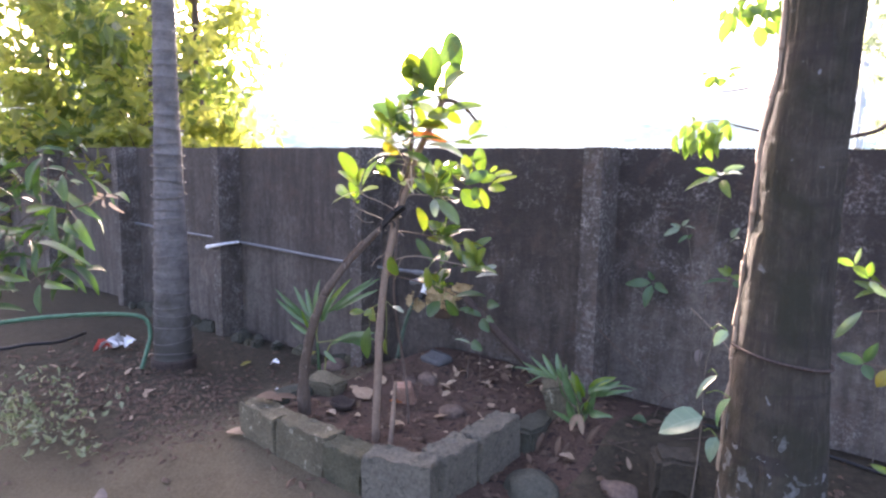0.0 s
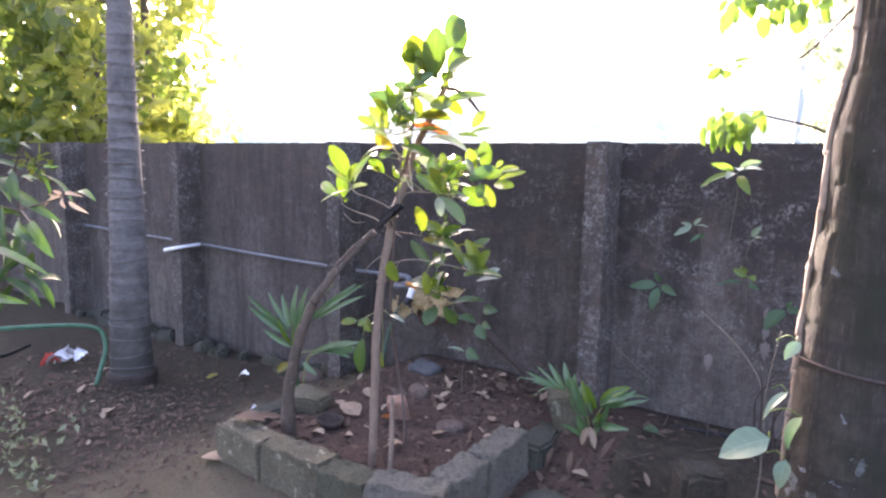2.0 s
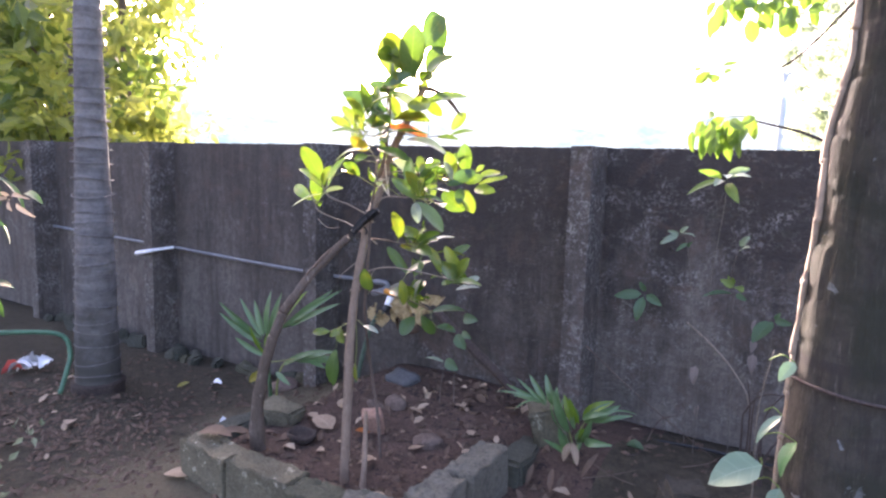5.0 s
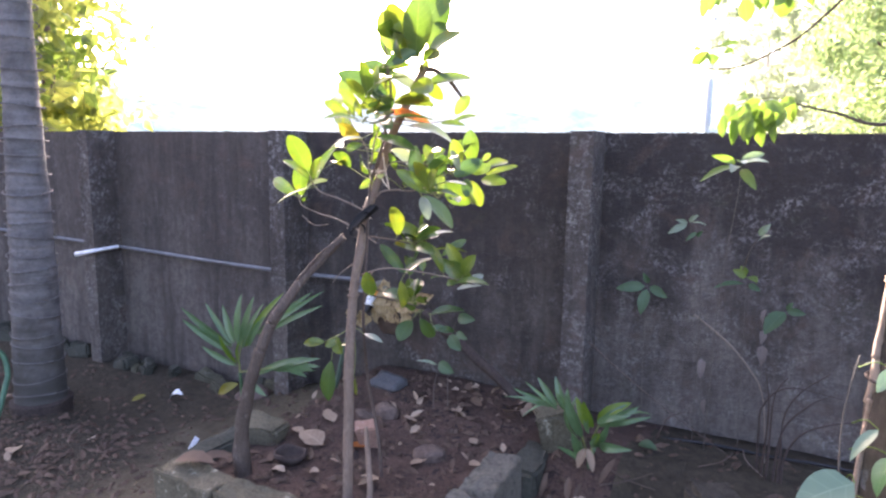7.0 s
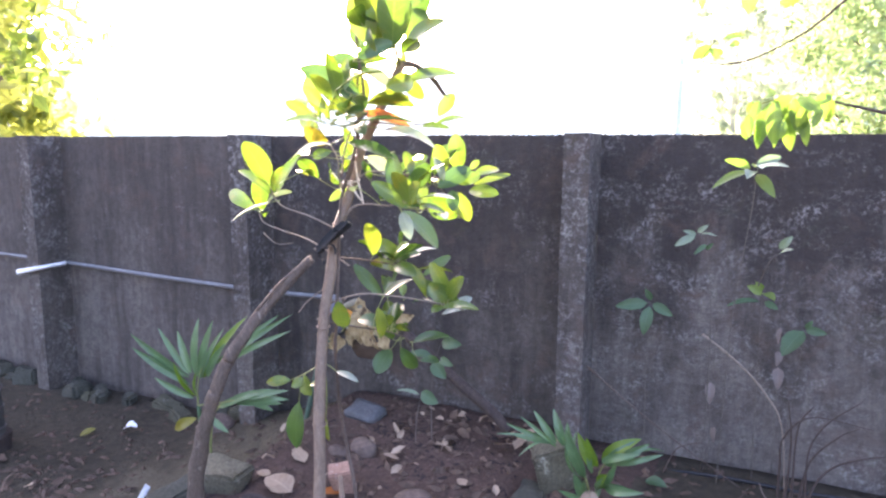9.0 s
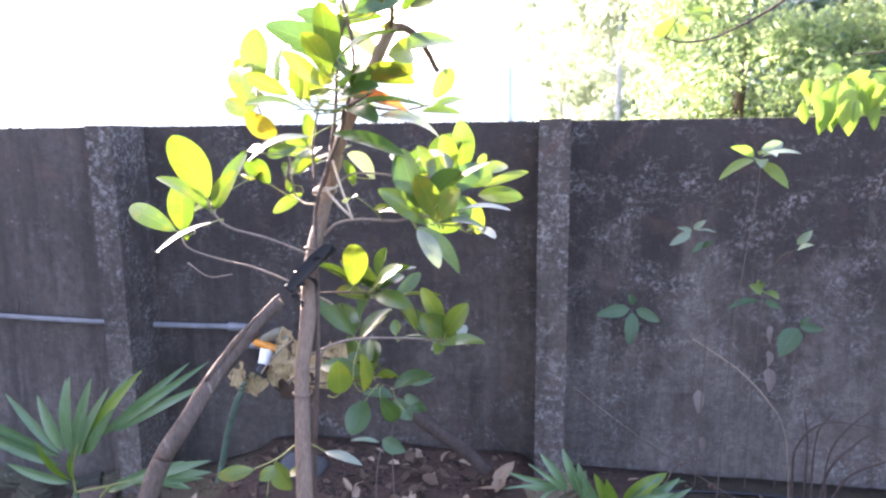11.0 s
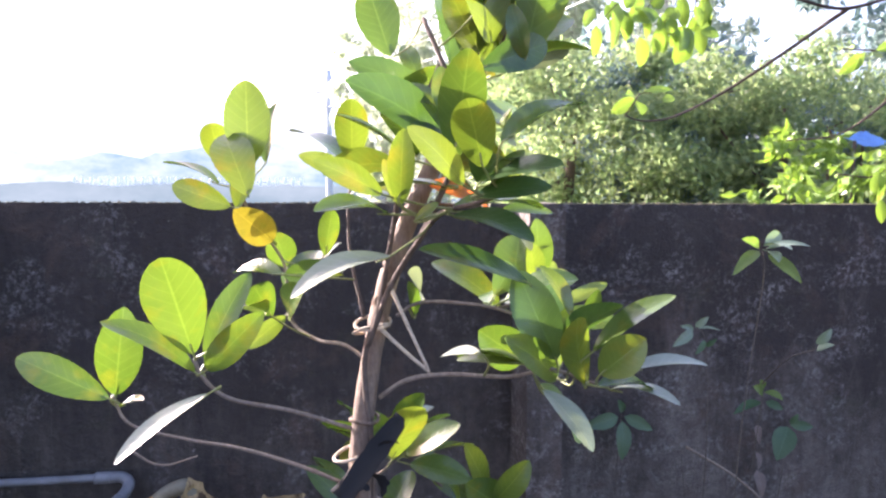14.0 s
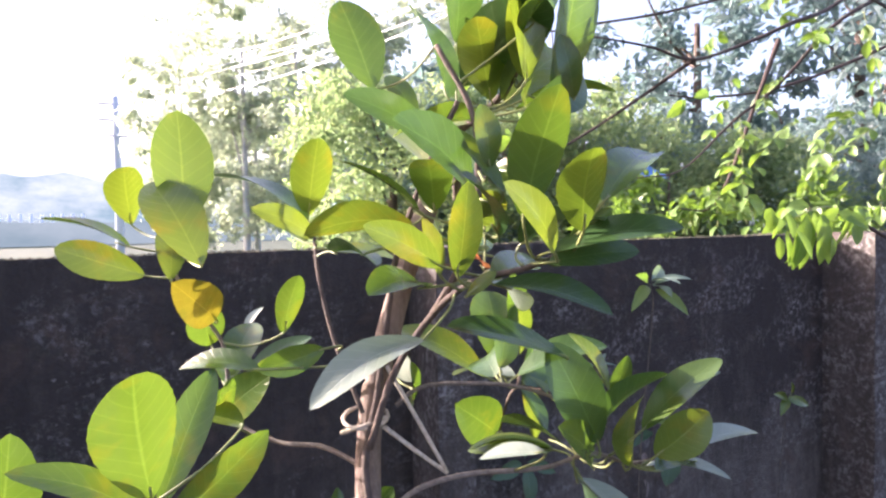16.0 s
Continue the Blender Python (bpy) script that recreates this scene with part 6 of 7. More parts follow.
twig([(-1.719, 2.969, 1.227), (-1.682, 2.954, 1.255), (-1.628, 2.943, 1.265), (-1.545, 2.921, 1.266), (-1.491, 2.903, 1.28), (-1.441, 2.9, 1.262), (-1.408, 2.89, 1.265)], 0.0035, 0.002, material=TWIG)
twig([(-1.694, 3.001, 1.337), (-1.663, 3.001, 1.355), (-1.615, 2.983, 1.358), (-1.554, 2.961, 1.352), (-1.494, 2.935, 1.33)], 0.003, 0.002, material=TWIG)
twig([(-1.775, 2.95, 1.1), (-1.72, 3.05, 1.08), (-1.69, 3.17, 1.05), (-1.66, 3.25, 1.02), (-1.58, 3.22, 0.95)], 0.003, 0.002)
twig([(-1.765, 2.935, 0.96), (-1.684, 2.996, 0.984), (-1.59, 3.1, 0.96), (-1.51, 3.22, 0.92), (-1.44, 3.22, 0.91)], 0.003, 0.002, material=TWIG)
twig([(-1.8, 2.92, 0.908), (-1.765, 2.944, 0.927), (-1.74, 2.955, 0.934), (-1.735, 2.966, 0.959), (-1.726, 2.974, 0.974)], 0.003, 0.0025, material=TWIG)
twig([(-1.77, 2.93, 0.9), (-1.72, 3.08, 0.85), (-1.7, 3.22, 0.8), (-1.66, 3.28, 0.76)], 0.003, 0.002)
twig([(-1.494, 2.935, 1.33), (-1.485, 3.03, 1.325), (-1.475, 3.12, 1.3), (-1.457, 3.195, 1.22)], 0.0028, 0.0018)
twig([(-2.089, 3.035, 1.144), (-2.045, 3.049, 1.108), (-1.996, 3.071, 1.111)], 0.002, 0.0015, material=TWIG)
twig([(-1.79, 2.94, 1.0), (-1.83, 2.91, 0.96), (-1.85, 2.9, 0.93)], 0.0025, 0.002, material=TWIG)


def leaves(plant, rows):
    """Leaves, each with a stalk to the nearest wood."""
    for i, (material, b, t, w, roll) in enumerate(rows):
        b, t = Vector(b), Vector(t)
        near = min(WOOD_POINTS, key=lambda q: (q - b).length)
        leaf = leaf_part(plant, b, t, w, roll, material, fold=0.22 + 0.05 * (i % 3), droop=0.05 + 0.02 * (i % 4), shape=0.53, steps=22, teeth=0.012, full=0.6,
                         label={"orange_dying_leaf": "orange dying leaf", "yellowing_leaf": "yellow leaf with green veins"}.get(material.name, ""))
        if 0.004 < (near - b).length < 0.3:
            d = (t - b).normalized()
            part("leaf_stalk", bar([near, (near + b) / 2 - d * 0.012, b, b + d * 0.02], 0.0017, 0.0012, 5, 4), STALK, leaf)


leaves(sapling, [  # cluster a
    (LEAF, (-1.953, 2.910, 1.308), (-1.959, 2.811, 1.441), 0.071, 27),
    (LEAF, (-1.947, 2.941, 1.289), (-1.894, 2.984, 1.405), 0.040, 37),
    (LEAF, (-1.938, 2.909, 1.288), (-1.857, 2.864, 1.371), 0.039, 109),
    (LEAF, (-1.953, 2.917, 1.283), (-2.059, 2.895, 1.355), 0.039, -30),
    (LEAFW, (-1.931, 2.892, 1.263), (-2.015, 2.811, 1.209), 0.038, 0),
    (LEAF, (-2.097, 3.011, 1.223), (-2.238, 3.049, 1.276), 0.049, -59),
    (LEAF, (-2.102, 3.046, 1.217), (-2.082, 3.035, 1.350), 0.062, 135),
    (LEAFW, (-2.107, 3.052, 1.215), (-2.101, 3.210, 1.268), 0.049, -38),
    (LEAF, (-2.107, 3.067, 1.193), (-2.055, 3.021, 1.217), 0.022, 20),
])
leaves(sapling, [  # cluster b
    (LEAFL, (-1.915, 3.092, 1.550), (-1.919, 3.108, 1.686), 0.069, -4),
    (LEAF, (-1.904, 3.184, 1.563), (-1.889, 3.220, 1.668), 0.040, -13),
    (LEAFL, (-1.975, 3.195, 1.554), (-1.978, 3.126, 1.621), 0.046, 19),
    (LEAFL, (-1.901, 3.014, 1.508), (-1.949, 3.092, 1.601), 0.060, -27),
    (LEAFL, (-1.961, 3.179, 1.490), (-2.064, 3.214, 1.527), 0.045, -77),
    (LEAF, (-1.976, 3.166, 1.527), (-2.077, 3.211, 1.563), 0.042, -1),
    (LEAFL, (-1.932, 3.085, 1.489), (-1.928, 3.166, 1.553), 0.037, 6),
    (LEAFY, (-1.883, 3.115, 1.438), (-1.931, 3.056, 1.489), 0.052, -113),
])
leaves(sapling, [  # cluster c
    (LEAF, (-1.882, 3.260, 1.382), (-1.900, 3.239, 1.445), 0.053, -126),
    (LEAF, (-1.804, 3.117, 1.413), (-1.789, 3.075, 1.489), 0.033, -18),
    (LEAF, (-1.850, 2.969, 1.402), (-1.926, 3.033, 1.398), 0.036, -24),
    (LEAF, (-1.779, 2.987, 1.414), (-1.850, 2.988, 1.397), 0.031, -84),
    (LEAFL, (-1.887, 3.266, 1.290), (-1.949, 3.216, 1.243), 0.034, -63),
    (LEAF, (-1.877, 3.052, 1.329), (-1.888, 2.967, 1.387), 0.046, 34),
    (LEAF, (-1.867, 3.168, 1.309), (-1.829, 3.051, 1.377), 0.051, 102),
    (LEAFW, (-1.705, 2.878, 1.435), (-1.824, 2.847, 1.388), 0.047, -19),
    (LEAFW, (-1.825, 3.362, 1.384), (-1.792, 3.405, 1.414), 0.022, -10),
    (LEAFL, (-1.871, 2.952, 1.350), (-1.932, 3.073, 1.336), 0.049, -6),
])
leaves(sapling, [  # cluster e1
    (LEAF, (-1.700, 3.040, 1.711), (-1.733, 3.068, 1.821), 0.064, -57),
    (LEAFD, (-1.644, 2.985, 1.642), (-1.759, 2.962, 1.687), 0.045, -69),
    (LEAFD, (-1.632, 2.913, 1.571), (-1.757, 2.807, 1.636), 0.063, -76),
    (LEAFW, (-1.608, 3.077, 1.594), (-1.694, 3.020, 1.658), 0.044, -60),
    (LEAFL, (-1.761, 3.151, 1.561), (-1.759, 3.086, 1.657), 0.055, 0),
    (LEAFL, (-1.715, 2.807, 1.511), (-1.790, 2.786, 1.547), 0.031, -78),
    (LEAFD, (-1.764, 3.131, 1.555), (-1.871, 3.249, 1.621), 0.062, 2),
    (LEAFL, (-1.758, 3.126, 1.533), (-1.841, 3.094, 1.571), 0.035, -72),
    (LEAFL, (-1.695, 2.815, 1.499), (-1.692, 2.797, 1.584), 0.031, 160),
    (LEAFL, (-1.695, 2.857, 1.498), (-1.714, 2.851, 1.553), 0.021, -87),
    (LEAF, (-1.707, 2.862, 1.487), (-1.789, 2.778, 1.492), 0.042, -22),
])
leaves(sapling, [  # cluster e2
    (LEAF, (-1.635, 2.802, 1.551), (-1.627, 2.750, 1.662), 0.053, -17),
    (LEAFL, (-1.612, 2.743, 1.538), (-1.637, 2.691, 1.602), 0.045, 21),
    (LEAF, (-1.595, 2.737, 1.563), (-1.489, 2.800, 1.613), 0.048, 11),
    (LEAFD, (-1.600, 2.846, 1.660), (-1.510, 2.881, 1.699), 0.043, 88),
    (LEAFD, (-1.603, 2.996, 1.711), (-1.582, 2.841, 1.766), 0.080, -27),
    (LEAFD, (-1.618, 3.005, 1.697), (-1.629, 3.105, 1.836), 0.062, 27),
    (LEAF, (-1.659, 3.002, 1.671), (-1.682, 3.048, 1.730), 0.028, -38),
    (LEAFL, (-1.630, 2.759, 1.521), (-1.692, 2.733, 1.579), 0.032, -87),
    (LEAFD, (-1.612, 2.799, 1.510), (-1.531, 2.770, 1.519), 0.031, 52),
    (LEAFD, (-1.609, 2.803, 1.519), (-1.537, 2.706, 1.540), 0.044, 32),
])
leaves(sapling, [  # cluster e3
    (LEAFL, (-1.678, 2.834, 1.480), (-1.650, 2.828, 1.502), 0.013, 70),
    (LEAF, (-1.629, 2.875, 1.490), (-1.488, 2.980, 1.491), 0.063, 9),
    (LEAFD, (-1.629, 2.875, 1.485), (-1.544, 2.792, 1.457), 0.044, 21),
    (LEAFW, (-1.592, 2.979, 1.477), (-1.480, 3.086, 1.423), 0.059, 32),
    (LEAFO, (-1.550, 3.054, 1.490), (-1.652, 2.937, 1.522), 0.046, -47),
    (LEAF, (-1.500, 3.117, 1.345), (-1.468, 3.207, 1.440), 0.077, 8),
    (LEAF, (-1.638, 2.862, 1.601), (-1.645, 2.865, 1.665), 0.029, -69),
    (LEAF, (-1.544, 2.854, 1.672), (-1.563, 2.848, 1.736), 0.026, -122),
    (LEAFL, (-1.634, 2.842, 1.576), (-1.676, 2.908, 1.652), 0.039, -7),
    (LEAF, (-1.594, 2.796, 1.522), (-1.563, 2.767, 1.559), 0.020, 94),
])
leaves(sapling, [  # cluster d1
    (LEAFD, (-1.521, 2.906, 1.394), (-1.669, 2.905, 1.441), 0.056, -25),
    (LEAFD, (-1.486, 2.897, 1.293), (-1.536, 2.920, 1.411), 0.060, -75),
    (LEAFL, (-1.519, 3.115, 1.327), (-1.626, 3.196, 1.394), 0.054, -28),
    (LEAF, (-1.459, 3.202, 1.212), (-1.547, 3.165, 1.279), 0.077, -98),
    (LEAFW, (-1.599, 2.828, 1.322), (-1.642, 2.888, 1.303), 0.027, -18),
    (LEAF, (-1.479, 2.919, 1.261), (-1.565, 2.858, 1.334), 0.046, -79),
    (LEAFL, (-1.447, 2.889, 1.262), (-1.482, 2.824, 1.364), 0.045, 45),
    (LEAFL, (-1.464, 2.905, 1.348), (-1.502, 2.932, 1.416), 0.030, -22),
    (LEAF, (-1.431, 2.946, 1.325), (-1.420, 2.925, 1.383), 0.023, 125),
    (LEAF, (-1.447, 2.869, 1.310), (-1.345, 2.852, 1.385), 0.046, 17),
])
leaves(sapling, [  # cluster d2
    (LEAFL, (-1.442, 2.853, 1.285), (-1.399, 2.818, 1.339), 0.050, 91),
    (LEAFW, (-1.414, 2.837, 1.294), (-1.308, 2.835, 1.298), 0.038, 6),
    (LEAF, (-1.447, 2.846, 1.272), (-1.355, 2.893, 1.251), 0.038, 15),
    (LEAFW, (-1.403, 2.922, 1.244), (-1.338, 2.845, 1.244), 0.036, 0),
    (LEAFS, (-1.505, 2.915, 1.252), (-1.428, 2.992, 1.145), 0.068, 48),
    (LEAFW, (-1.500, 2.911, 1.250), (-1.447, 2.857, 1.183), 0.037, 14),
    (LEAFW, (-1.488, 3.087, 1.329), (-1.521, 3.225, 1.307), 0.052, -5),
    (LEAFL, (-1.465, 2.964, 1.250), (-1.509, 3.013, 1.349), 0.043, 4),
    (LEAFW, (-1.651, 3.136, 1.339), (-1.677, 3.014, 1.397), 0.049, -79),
    (LEAF, (-1.665, 3.024, 1.332), (-1.678, 2.994, 1.388), 0.023, -113),
])
leaves(sapling, [  # cluster f
    (LEAFL, (-1.698, 3.085, 1.089), (-1.661, 3.000, 1.202), 0.060, -19),
    (LEAF, (-1.683, 3.283, 1.037), (-1.639, 3.185, 1.163), 0.059, 102),
    (LEAFW, (-1.713, 3.280, 1.033), (-1.606, 3.372, 1.077), 0.053, 2),
    (LEAFD, (-1.721, 3.321, 1.016), (-1.774, 3.370, 0.910), 0.046, -78),
    (LEAFL, (-1.742, 3.354, 0.991), (-1.790, 3.218, 1.035), 0.054, -45),
    (LEAF, (-1.743, 3.239, 1.058), (-1.802, 3.372, 1.092), 0.054, 37),
    (LEAF, (-1.777, 3.314, 0.894), (-1.860, 3.453, 0.946), 0.061, 22),
    (LEAFL, (-1.572, 3.209, 0.943), (-1.651, 3.192, 1.057), 0.050, -29),
    (LEAF, (-1.705, 3.155, 0.935), (-1.658, 3.291, 0.979), 0.054, -3),
    (LEAF, (-1.775, 3.281, 0.811), (-1.822, 3.430, 0.851), 0.058, 34),
])
leaves(sapling, [  # cluster g
    (LEAFL, (-1.514, 3.264, 0.939), (-1.563, 3.219, 1.057), 0.049, -89),
    (LEAF, (-1.484, 3.276, 0.907), (-1.563, 3.205, 0.988), 0.069, -96),
    (LEAFL, (-1.503, 3.236, 0.935), (-1.441, 3.216, 1.021), 0.051, 93),
    (LEAFL, (-1.506, 3.183, 0.917), (-1.401, 3.253, 0.907), 0.046, 21),
    (LEAFW, (-1.509, 3.280, 0.894), (-1.462, 3.341, 0.924), 0.034, 45),
    (LEAFL, (-1.602, 3.105, 0.965), (-1.604, 3.119, 1.000), 0.027, 2),
    (LEAF, (-1.731, 3.269, 0.762), (-1.769, 3.270, 0.860), 0.064, -67),
    (LEAFL, (-1.687, 3.114, 0.814), (-1.682, 3.083, 0.922), 0.041, -134),
    (LEAFD, (-1.655, 3.280, 0.757), (-1.580, 3.428, 0.748), 0.060, 15),
    (LEAFD, (-1.729, 3.253, 0.729), (-1.754, 3.195, 0.656), 0.067, -31),
    (LEAFD, (-1.684, 3.240, 0.746), (-1.652, 3.297, 0.659), 0.049, 116),
    (LEAFD, (-1.618, 3.258, 0.703), (-1.576, 3.328, 0.685), 0.030, 47),
])
leaves(sapling, [  # crown
    (LEAF, (-1.532, 2.916, 1.689), (-1.508, 2.896, 1.870), 0.092, 159),
    (LEAFL, (-1.580, 2.888, 1.696), (-1.621, 2.866, 1.829), 0.078, -89),
    (LEAF, (-1.546, 3.041, 1.713), (-1.542, 3.117, 1.829), 0.070, 38),
    (LEAF, (-1.523, 2.956, 1.784), (-1.491, 3.056, 1.927), 0.071, 57),
    (LEAFL, (-1.560, 2.927, 1.709), (-1.574, 2.825, 1.836), 0.078, 41),
    (LEAFL, (-1.571, 2.910, 1.681), (-1.599, 2.866, 1.677), 0.042, -95),
    (LEAFW, (-1.525, 2.982, 1.687), (-1.463, 2.944, 1.707), 0.032, -55),
    (LEAFL, (-1.538, 3.049, 1.618), (-1.558, 2.926, 1.590), 0.053, -81),
    (LEAF, (-1.573, 3.053, 1.614), (-1.461, 3.199, 1.649), 0.068, 33),
    (LEAFL, (-1.577, 3.080, 1.622), (-1.563, 3.175, 1.575), 0.046, -53),
    (LEAFD, (-1.550, 3.133, 1.803), (-1.577, 3.102, 1.963), 0.094, -113),
    (LEAF, (-1.593, 2.873, 1.740), (-1.572, 2.788, 1.770), 0.058, 34),
])
def low_leaves():
    """A few old leaves on a thin shoot beside the stake."""
    rows = [(LEAFL, (-1.864, 2.87, 0.722), (-1.944, 2.85, 0.708), 0.034, (0.1, -0.9, 0.5)), (LEAFL, (-1.81, 2.86, 0.75), (-1.765, 2.84, 0.7), 0.055, (-0.4, -1, 0.3)), (LEAFL, (-1.8, 2.86, 0.74), (-1.84, 2.84, 0.715), 0.03, (0.3, -1, 0.6)),
            (LEAFL, (-1.78, 2.86, 0.73), (-1.75, 2.84, 0.735), 0.03, (0, -0.6, 1)), (LEAFD, (-1.844, 2.88, 0.655), (-1.858, 2.88, 0.497), 0.06, (0.2, -1, 0.1)), (LEAFL, (-1.76, 2.9, 0.61), (-1.75, 2.9, 0.535), 0.04, (-0.3, -1, 0.1)),
            (LEAFW, (-1.706, 2.88, 0.771), (-1.615, 2.86, 0.758), 0.022, (0, -0.5, 1))]
    for material, b, t, w, way in rows:
        leaf_part(sapling, b, t, w, facing_roll(b, t, way), material, fold=0.22, droop=0.08, shape=0.5, steps=8)
    for pts in ([(-1.77, 2.9, 0.78), (-1.81, 2.87, 0.752), (-1.864, 2.87, 0.724)], [(-1.77, 2.9, 0.78), (-1.74, 2.89, 0.782), (-1.706, 2.88, 0.772)], [(-1.81, 2.87, 0.752), (-1.835, 2.88, 0.7), (-1.844, 2.88, 0.655)],
                [(-1.76, 2.9, 0.78), (-1.755, 2.9, 0.69), (-1.76, 2.9, 0.61)]):
        part("leaf_stalk", bar(pts, 0.0022, 0.0014, 5, 5), STALK, sapling)


low_leaves()


def back_leaves():
    """The tuft on the far side, which shows beyond the others, and the few leaves above it."""
    for pts in ([(-1.554, 2.961, 1.352), (-1.5, 3.05, 1.345), (-1.45, 3.13, 1.33), (-1.415, 3.185, 1.325)], [(-1.645, 3.0, 1.5), (-1.58, 3.08, 1.492), (-1.54, 3.14, 1.5), (-1.513, 3.165, 1.51)]):
        part("branch", bar(pts, 0.003, 0.0018, 7, 7, 0.12, 3), BARK, sapling)
    rows = [(LEAF, (-1.446, 3.173, 1.355), (-1.45, 3.161, 1.472), 0.056, (0.5, -1.2, 0.1)), (LEAFL, (-1.464, 3.114, 1.355), (-1.481, 3.086, 1.437), 0.049, (0.6, -1, 0.3)), (LEAFL, (-1.405, 3.2, 1.344), (-1.352, 3.28, 1.362), 0.04, (0.2, -1, 0.9)),
            (LEAFL, (-1.4, 3.19, 1.315), (-1.295, 3.23, 1.348), 0.026, (0.3, -1, 0.8)), (LEAF, (-1.412, 3.182, 1.297), (-1.304, 3.15, 1.292), 0.044, (0.2, -1, 0.5)), (LEAFD, (-1.475, 3.09, 1.31), (-1.398, 3.16, 1.366), 0.055, (0.5, -1.2, 0.5)),
            (LEAFL, (-1.417, 3.2, 1.362), (-1.398, 3.225, 1.39), 0.022, (0.5, -1, 0.3)), (LEAFL, (-1.44, 3.15, 1.295), (-1.405, 3.17, 1.205), 0.048, (0.5, -1.2, 0.2)), (LEAF, (-1.43, 3.15, 1.318), (-1.38, 3.19, 1.348), 0.045, (0.3, -1, 0.6)),
            (LEAFW, (-1.46, 3.1, 1.33), (-1.475, 3.06, 1.4), 0.03, (0.9, -0.8, 0.4)), (LEAFD, (-1.45, 3.14, 1.3), (-1.43, 3.1, 1.24), 0.04, (0.6, -1, 0.1)),
            (LEAF, (-1.656, 2.854, 0.917), (-1.637, 2.796, 1.009), 0.05, (0.5, -1.2, 0.1)), (LEAFD, (-1.741, 3.219, 0.924), (-1.849, 3.21, 1.03), 0.045, (0.3, -1, 0.4)), (LEAFW, (-1.557, 3.305, 0.862), (-1.5, 3.415, 0.865), 0.035, (0, -0.6, 1)),
            (LEAF, (-1.691, 3.432, 0.965), (-1.636, 3.553, 1.024), 0.04, (0.4, -1, 0.5)),
            (LEAFL, (-1.513, 3.168, 1.521), (-1.475, 3.206, 1.592), 0.044, (0.6, -1.2, 0.3)), (LEAF, (-1.438, 3.096, 1.482), (-1.525, 3.079, 1.488), 0.03, (0.2, -0.7, 0.9)), (LEAF, (-1.513, 3.158, 1.5), (-1.452, 3.24, 1.521), 0.03, (0.2, -0.8, 0.9))]
    for material, b, t, w, way in rows:
        leaf_part(sapling, b, t, w, facing_roll(b, t, way), material, fold=0.22, droop=0.06, shape=0.52, steps=20, teeth=0.012, full=0.6)
    part("leaf_stalk", bar([(-1.7, 2.9, 0.89), (-1.675, 2.87, 0.9), (-1.656, 2.854, 0.917)], 0.0018, 0.0013, 5, 5), STALK, sapling)
    part("leaf_stalk", bar([(-1.52, 3.16, 1.508), (-1.475, 3.12, 1.492), (-1.438, 3.096, 1.482)], 0.0018, 0.0013, 5, 5), STALK, sapling)


back_leaves()


def extra_leaves():
    """Smaller leaves that fill the tufts."""
    rng = random.Random(12)
    rows = []
    for node, count, n in (((-1.69, 3.17, 1.05), 6, 0.11), ((-1.66, 3.25, 1.02), 5, 0.11), ((-1.51, 3.22, 0.92), 4, 0.09), ((-1.7, 3.2, 0.82), 6, 0.1), ((-1.5, 2.92, 1.28), 4, 0.1), ((-1.56, 3.0, 1.35), 3, 0.1),
                           ((-1.66, 2.95, 1.55), 5, 0.11), ((-1.6, 2.9, 1.52), 3, 0.11), ((-1.76, 3.1, 1.52), 3, 0.1), ((-1.87, 3.15, 1.34), 4, 0.09), ((-1.56, 3.0, 1.68), 6, 0.12)):
        for k in range(count):
            w = rng.uniform(0, 2 * math.pi)
            d = Vector((math.cos(w), math.sin(w), rng.uniform(-0.3, 0.9))).normalized()
            b = Vector(node) + d * 0.025
            size = n * rng.uniform(0.8, 1.25)
            rows.append((rng.choice((LEAF, LEAF, LEAFL, LEAFD)), b, b + d * size, size * rng.uniform(0.4, 0.5), rng.uniform(-50, 50)))
    leaves(sapling, rows)


extra_leaves()


# ---------------------------------------------------------------- trees beyond the wall
def leaf_cloud(clumps, per, size, seed, droop=0.3):
    """Many small folded leaves gathered in uneven clumps: arrays of corners and faces."""
    rng = np.random.default_rng(seed)
    c = np.repeat(np.array([k[:3] for k in clumps], float), per, 0)
    r = np.repeat(np.array([k[3] for k in clumps], float), per)[:, None]
    n = len(c)
    d = rng.normal(size=(n, 3))
    d /= np.linalg.norm(d, axis=1)[:, None]
    p = c + d * r * rng.random((n, 1)) ** 0.45 * np.array([1, 1, 0.75])
    a = rng.normal(size=(n, 3)) + np.array([0, 0, -droop])
    a /= np.linalg.norm(a, axis=1)[:, None]
    b = np.cross(a, rng.normal(size=(n, 3)))
    b /= np.linalg.norm(b, axis=1)[:, None]
    up = np.cross(a, b)
    ln = size * rng.uniform(0.6, 1.35, (n, 1))
    w = ln * 0.24
    v = np.stack([p, p + a * ln * 0.35 - b * w + up * w * 0.4, p + a * ln * 0.45, p + a * ln * 0.35 + b * w + up * w * 0.4, p + a * ln], 1)
    base = np.arange(n)[:, None] * 5
    f = np.concatenate([base + np.array([[0, 1, 2]]), base + np.array([[0, 2, 3]]), base + np.array([[1, 4, 2]]), base + np.array([[2, 4, 3]])])
    return v.reshape(-1, 3), f


